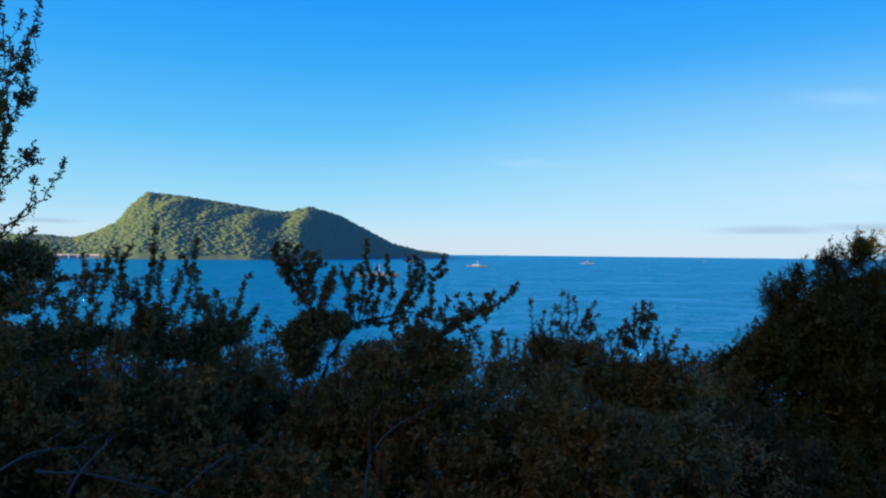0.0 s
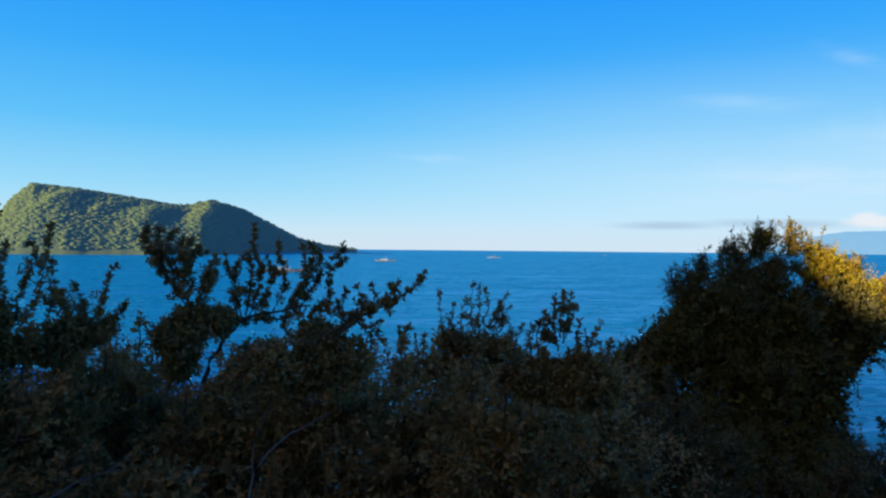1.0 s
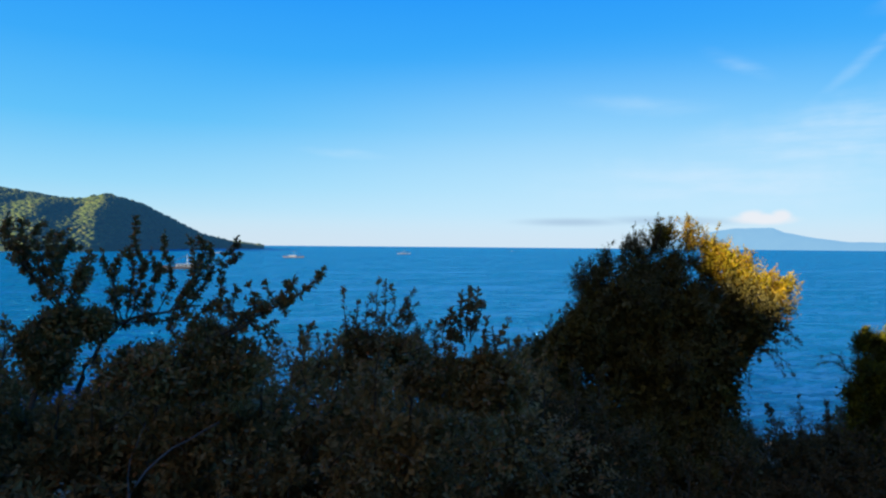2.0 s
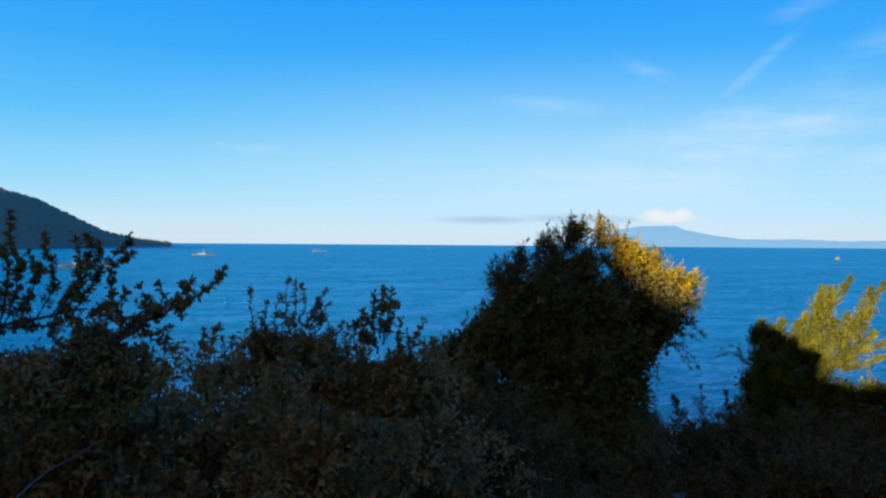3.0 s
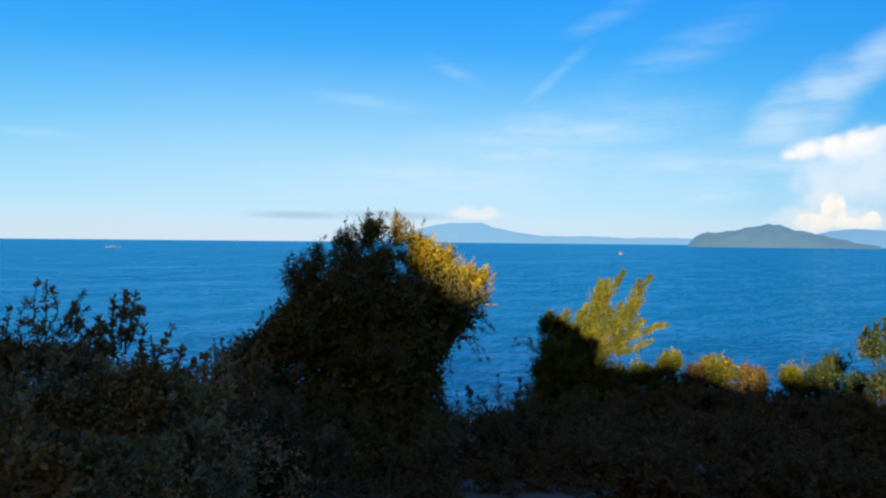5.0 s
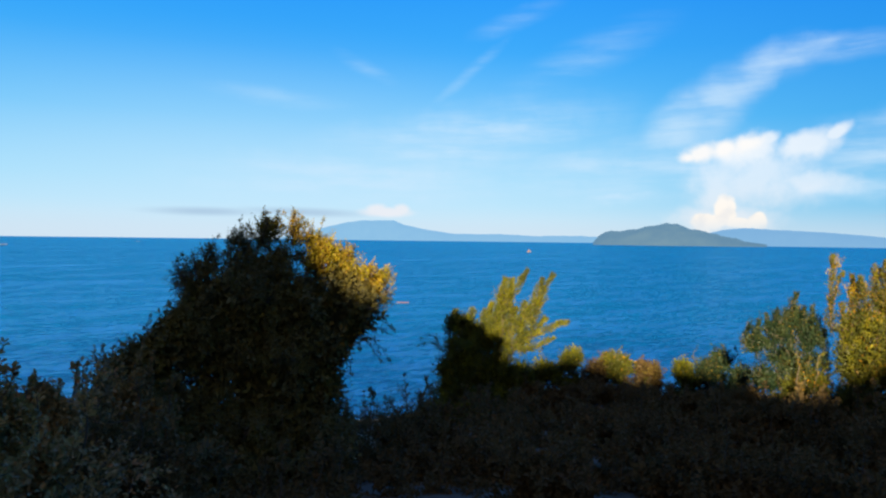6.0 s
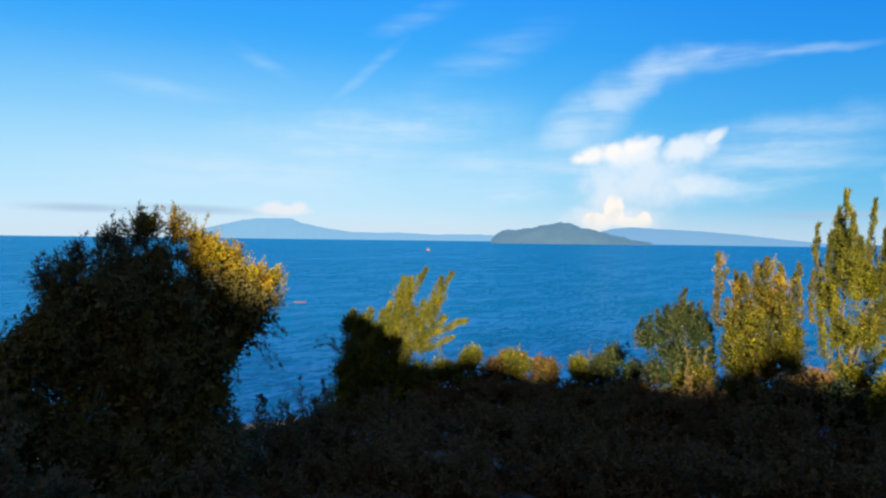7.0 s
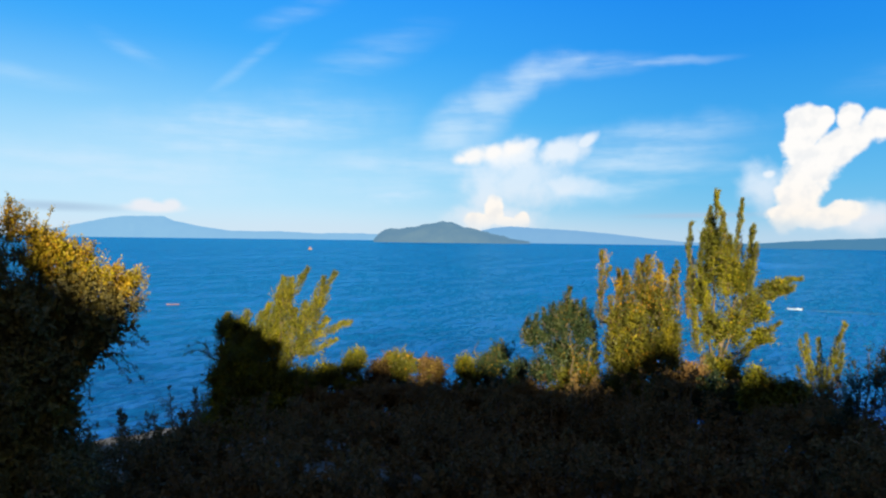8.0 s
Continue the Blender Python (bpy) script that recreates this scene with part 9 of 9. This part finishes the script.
# ---- dead wood on the near bank ----
def dead_branch(start, end, thick, forks, label, bow=0.0):
    ob = thing("dead_branch", start, label, "branch")
    a, b = np.zeros(3), np.asarray(end, float) - np.asarray(start, float)
    line = bent_line(a, b, 0.06, 12, 0.012) + np.sin(np.linspace(0, np.pi, 12))[:, None] * (-b[0] * bow, -b[1] * bow, 0.35 * abs(bow) * np.linalg.norm(b))
    part("stem", *tube(line, np.linspace(thick, thick * 0.3, 12), 7), DEAD, ob, smooth=True)
    for i in range(forks):
        p = line[3 + (i * 3) % 8]
        q = p + (b * rng.uniform(0.2, 0.35) + rng.normal(size=3) * np.linalg.norm(b) * 0.16)
        part("side_twig", *tube(bent_line(p, q, 0.1, 7, 0.03), np.linspace(thick * 0.45, thick * 0.12, 7), 5), DEAD, ob, smooth=True)
    return ob


dead_branch((-0.31, 2.98, EYE -1.06), (-0.02, 3.12, EYE -0.68), 0.006, 1, "long pale bare branch arching out of the thicket", 0.30)
dead_branch((-1.55, 2.92, EYE -1.02), (-1.44, 3.11, EYE -0.82), 0.006, 4, "bleached dead branch lying on the bank", 0.05)
dead_branch((-1.84, 2.86, EYE -0.95), (-1.54, 3.18, EYE -0.90), 0.005, 4, "bleached dead branch lying on the bank", 0.05)
dead_branch((-1.60, 2.77, EYE -0.88), (-1.20, 3.11, EYE -1.08), 0.005, 3, "grey fallen twig with short forks", 0.05)
dead_branch((-1.12, 3.10, EYE -1.05), (-0.83, 3.33, EYE -0.94), 0.004, 3, "grey fallen twig with short forks", 0.05)
dead_branch((2.18, 5.43, EYE -1.83), (1.73, 5.82, EYE -1.63), 0.006, 3, "grey dead branch among the bushes", 0.05)


# ---- boats, buoy and houses by the shore ----
HULL_WHITE, HULL_RUST = paint("white_hull_paint", (0.17, 0.225, 0.34)), paint("faded_red_hull_paint", (0.046, 0.045, 0.070))
ORANGE, TIMBER = paint("orange_paint", (0.12, 0.05, 0.035)), paint("dark_boat_timber", (0.050, 0.048, 0.054), 0.7)
WAKE_SHADE, GLASS = paint("wake_shadow_water", (0.001, 0.040, 0.120), 1.0, 0.3), paint("dark_window", (0.02, 0.03, 0.04), 0.15, 0.1)
ROOF = paint("weathered_roof_sheet", (0.35, 0.30, 0.27), 0.7)


def box(x0, x1, y0, y1, z0, z1, taper=0.0):
    v = np.array([(x, y, z) for z in (z0, z1) for y in (y0, y1) for x in (x0, x1)], float)
    mid = np.array(((x0 + x1) / 2, (y0 + y1) / 2))
    v[4:, :2] += (mid - v[4:, :2]) * taper
    return v, np.array([(0, 2, 3, 1), (4, 5, 7, 6), (0, 1, 5, 4), (2, 6, 7, 3), (0, 4, 6, 2), (1, 3, 7, 5)])


def hull_form(length, beam, height, n=13, sheer=0.5):
    """A boat's shell: pointed bow, narrower stern, sheer rising at both ends, with an inner deck."""
    t = np.linspace(-1, 1, n)
    half = beam / 2 * np.maximum(0.04, 1 - np.abs(t) ** 2.6 * np.where(t > 0, 1.0, 0.65))
    top = height * (1 + sheer * t**2)
    rings = np.stack([
        np.stack([t * length / 2, -half, top], 1), np.stack([t * length / 2 * 0.96, -half * 0.7, 0 * t + height * 0.2], 1), np.stack([t * length / 2 * 0.9, 0 * half, 0 * t - height * 0.35], 1),
        np.stack([t * length / 2 * 0.96, half * 0.7, 0 * t + height * 0.2], 1), np.stack([t * length / 2, half, top], 1), np.stack([t * length / 2 * 0.97, half * 0.8, top * 0.8], 1), np.stack([t * length / 2 * 0.97, -half * 0.8, top * 0.8], 1)], 1)
    m = 7
    i, j = np.meshgrid(np.arange(n - 1), np.arange(m), indexing="ij")
    k = (j + 1) % m
    return rings.reshape(-1, 3), np.stack([i * m + j, i * m + k, (i + 1) * m + k, (i + 1) * m + j], -1).reshape(-1, 4)


def outrigger_boat(az, d, length, turn, hull, cabin, label):
    """A fishing boat with a deckhouse, mast and floats on booms."""
    ob = thing("fishing_boat", (*spot(az, d)[:2], 0.0), label, "boat", "boats on the sea")
    ob.rotation_euler = (0, 0, radians(turn))
    L, B, H = length, length * 0.11, length * 0.055
    part("hull", *hull_form(L, B, H), hull, ob, smooth=True)
    house = part("deckhouse", *box(-L * 0.22, L * 0.12, -B * 0.38, B * 0.38, H * 0.8, H * 1.9, 0.08), cabin, ob)
    part("roof", *box(-L * 0.26, L * 0.16, -B * 0.48, B * 0.48, H * 1.9, H * 2.05), cabin, ob)
    for i in range(4):
        x = -L * 0.18 + i * L * 0.075
        for y in (-1, 1):
            part("window", *box(x, x + L * 0.045, y * B * 0.375 - 0.04, y * B * 0.375 + 0.04, H * 1.2, H * 1.65), GLASS, house)
    part("mast", *tube([(L * 0.02, 0, H * 2), (L * 0.02, 0, H * 5.6)], (L * 0.007, L * 0.004), 6), cabin, ob)
    part("stay", *tube([(L * 0.46, 0, H * 1.4), (L * 0.02, 0, H * 5.4)], (L * 0.0022, L * 0.0022), 4), TIMBER, ob)
    part("stay", *tube([(-L * 0.44, 0, H * 1.3), (L * 0.02, 0, H * 5.4)], (L * 0.0022, L * 0.0022), 4), TIMBER, ob)
    for y in (-1, 1):
        part("float", *tube([(x * L, y * L * 0.2, 0.12 + abs(x) * 0.4) for x in (-0.34, -0.17, 0, 0.17, 0.34)], (0.05, 0.11, 0.12, 0.11, 0.05), 6), TIMBER, ob, smooth=True)
        for x in (-0.2, 0.2):
            part("boom", *tube([(x * L, 0, H * 0.95), (x * L, y * L * 0.12, H * 0.9), (x * L, y * L * 0.2, 0.2)], (0.09, 0.08, 0.06), 5), TIMBER, ob)
    return ob


outrigger_boat(-5.1, 290, 18, 8, HULL_RUST, HULL_WHITE, "faded red fishing boat with pale deckhouse at anchor")
outrigger_boat(3.0, 530, 16, -12, HULL_RUST, HULL_WHITE, "faded red outrigger fishing boat with a mast")
outrigger_boat(11.9, 770, 17, 15, HULL_WHITE, HULL_WHITE, "white outrigger boat with a low deckhouse")
outrigger_boat(20.8, 1300, 9, 20, HULL_WHITE, HULL_WHITE, "small white boat far out on the sea")
outrigger_boat(-2.6, 760, 11, 10, HULL_WHITE, HULL_WHITE, "white boat moored below the headland")


def canoe(az, d, length, turn):
    ob = thing("canoe", (*spot(az, d)[:2], 0.0), "small orange canoe lying low in the water", "boat", "boats on the sea")
    ob.rotation_euler = (0, 0, radians(turn))
    part("hull", *hull_form(length, length * 0.16, length * 0.06), ORANGE, ob, smooth=True)
    for x in (-0.2, 0.2):
        part("thwart", *box(x * length - 0.08, x * length + 0.08, -length * 0.08, length * 0.08, length * 0.07, length * 0.08), TIMBER, ob)


canoe(41.2, 110, 1.8, -45)


def sail_boat(az, d):
    ob = thing("sailing_boat", (*spot(az, d)[:2], 0.0), "small boat under a bright orange sail", "boat", "boats on the sea")
    part("hull", *hull_form(3.6, 1.0, 0.45), TIMBER, ob, smooth=True)
    part("mast", *tube([(0.3, 0, 0.3), (0.3, 0, 3.4)], (0.07, 0.04), 6), TIMBER, ob)
    n = 9
    u, v = np.meshgrid(np.linspace(0, 1, n), np.linspace(0, 1, n), indexing="ij")
    x = 0.2 - u * (1 - v) * 3.6 - 0.3 * v
    y = 0.55 * np.sin(np.pi * u) * (1 - v)
    front = np.stack([x, y, 0.9 + v * 5.0], -1).reshape(-1, 3)
    both = np.concatenate([front, front + (0, 0.03, 0)])
    f = grid_faces(n, n)
    part("sail", both * (0.5, 0.5, 0.5), np.concatenate([f, f[:, ::-1] + n * n]), ORANGE, ob, "orange sail", smooth=True)
    part("jib", *box(0.4, 1.2, -0.02, 0.02, 0.6, 2.0, 0.9), ORANGE, ob, "orange jib")
    ob.rotation_euler = (0, 0, radians(-50))


sail_boat(51.5, 590)


def speedboat(az, d, turn):
    ob = thing("speedboat", (*spot(az, d)[:2], 0.05), "small white open speedboat running over the sea", "boat", "boats on the sea")
    ob.rotation_euler, ob.scale = (0, 0, radians(turn)), (0.72, 0.72, 0.72)
    part("hull", *hull_form(2.9, 1.1, 0.3, sheer=0.3), HULL_WHITE, ob, smooth=True)
    part("windscreen", *box(0.1, 0.22, -0.4, 0.4, 0.28, 0.55, 0.1), GLASS, ob)
    part("seat", *box(-0.8, -0.4, -0.4, 0.4, 0.25, 0.45, 0.1), HULL_WHITE, ob)
    part("outboard_motor", *box(-1.65, -1.38, -0.14, 0.14, 0.05, 0.6, 0.2), GLASS, ob)
    # the wake: low ridges behind the stern, their shadow put into a dark colour
    n, g = 40, np.random.default_rng(4)
    t = np.linspace(0, 1, n)
    pieces = []
    for side in (-1, 1):
        line = np.stack([-2.2 - t * 17, side * (0.25 + t * 1.5) + g.normal(size=n) * 0.06, np.full(n, 0.0)], 1)
        pieces.append(tube(line, 0.07 * (1 - t) + 0.008 + g.uniform(0, 0.015, n), 5))
    wake = thing("wake", (*spot(az, d)[:2], 0.0), "wake behind the speedboat, its shadow put into a dark colour", "wake")
    wake.rotation_euler = ob.rotation_euler
    tagged(part("wake_ridges", *joined(pieces), WAKE_SHADE, wake, smooth=True), kind="stuff")


speedboat(88.7, 118, 180 - 88)


def shore_house(az, d, w, turn):
    p = spot(az, d)
    ob = thing("shore_house", (p[0], p[1], 0.4), "small white house under a pale roof at the water's edge", "house", "houses on the far shore")
    ob.rotation_euler = (0, 0, radians(turn))
    wall = part("wall", *box(-w / 2, w / 2, -2.5, 2.5, 0, 3.2), HULL_WHITE, ob)
    v, f = box(-w / 2 - 0.4, w / 2 + 0.4, -2.9, 2.9, 3.2, 4.8)
    v[4:, 1] = 0.0 + np.sign(v[4:, 1]) * 0.05
    part("roof", v, f, ROOF, ob)
    for x in (-w * 0.3, w * 0.3):
        part("window", *box(x - 0.5, x + 0.5, -2.55, -2.45, 1.1, 2.3), GLASS, wall)
    part("door", *box(-0.45, 0.45, -2.56, -2.44, 0, 2.1), TIMBER, wall)


for i, az in enumerate(np.linspace(-31.5, -26.4, 12)):
    shore_house(az + 0.12 * math.sin(i * 2.3), float(np.interp(az, [-32, -21], [900, 840])) - 2.0, 5.5 + 3.5 * abs(math.sin(i * 1.9)), -az + 8 * math.sin(i))
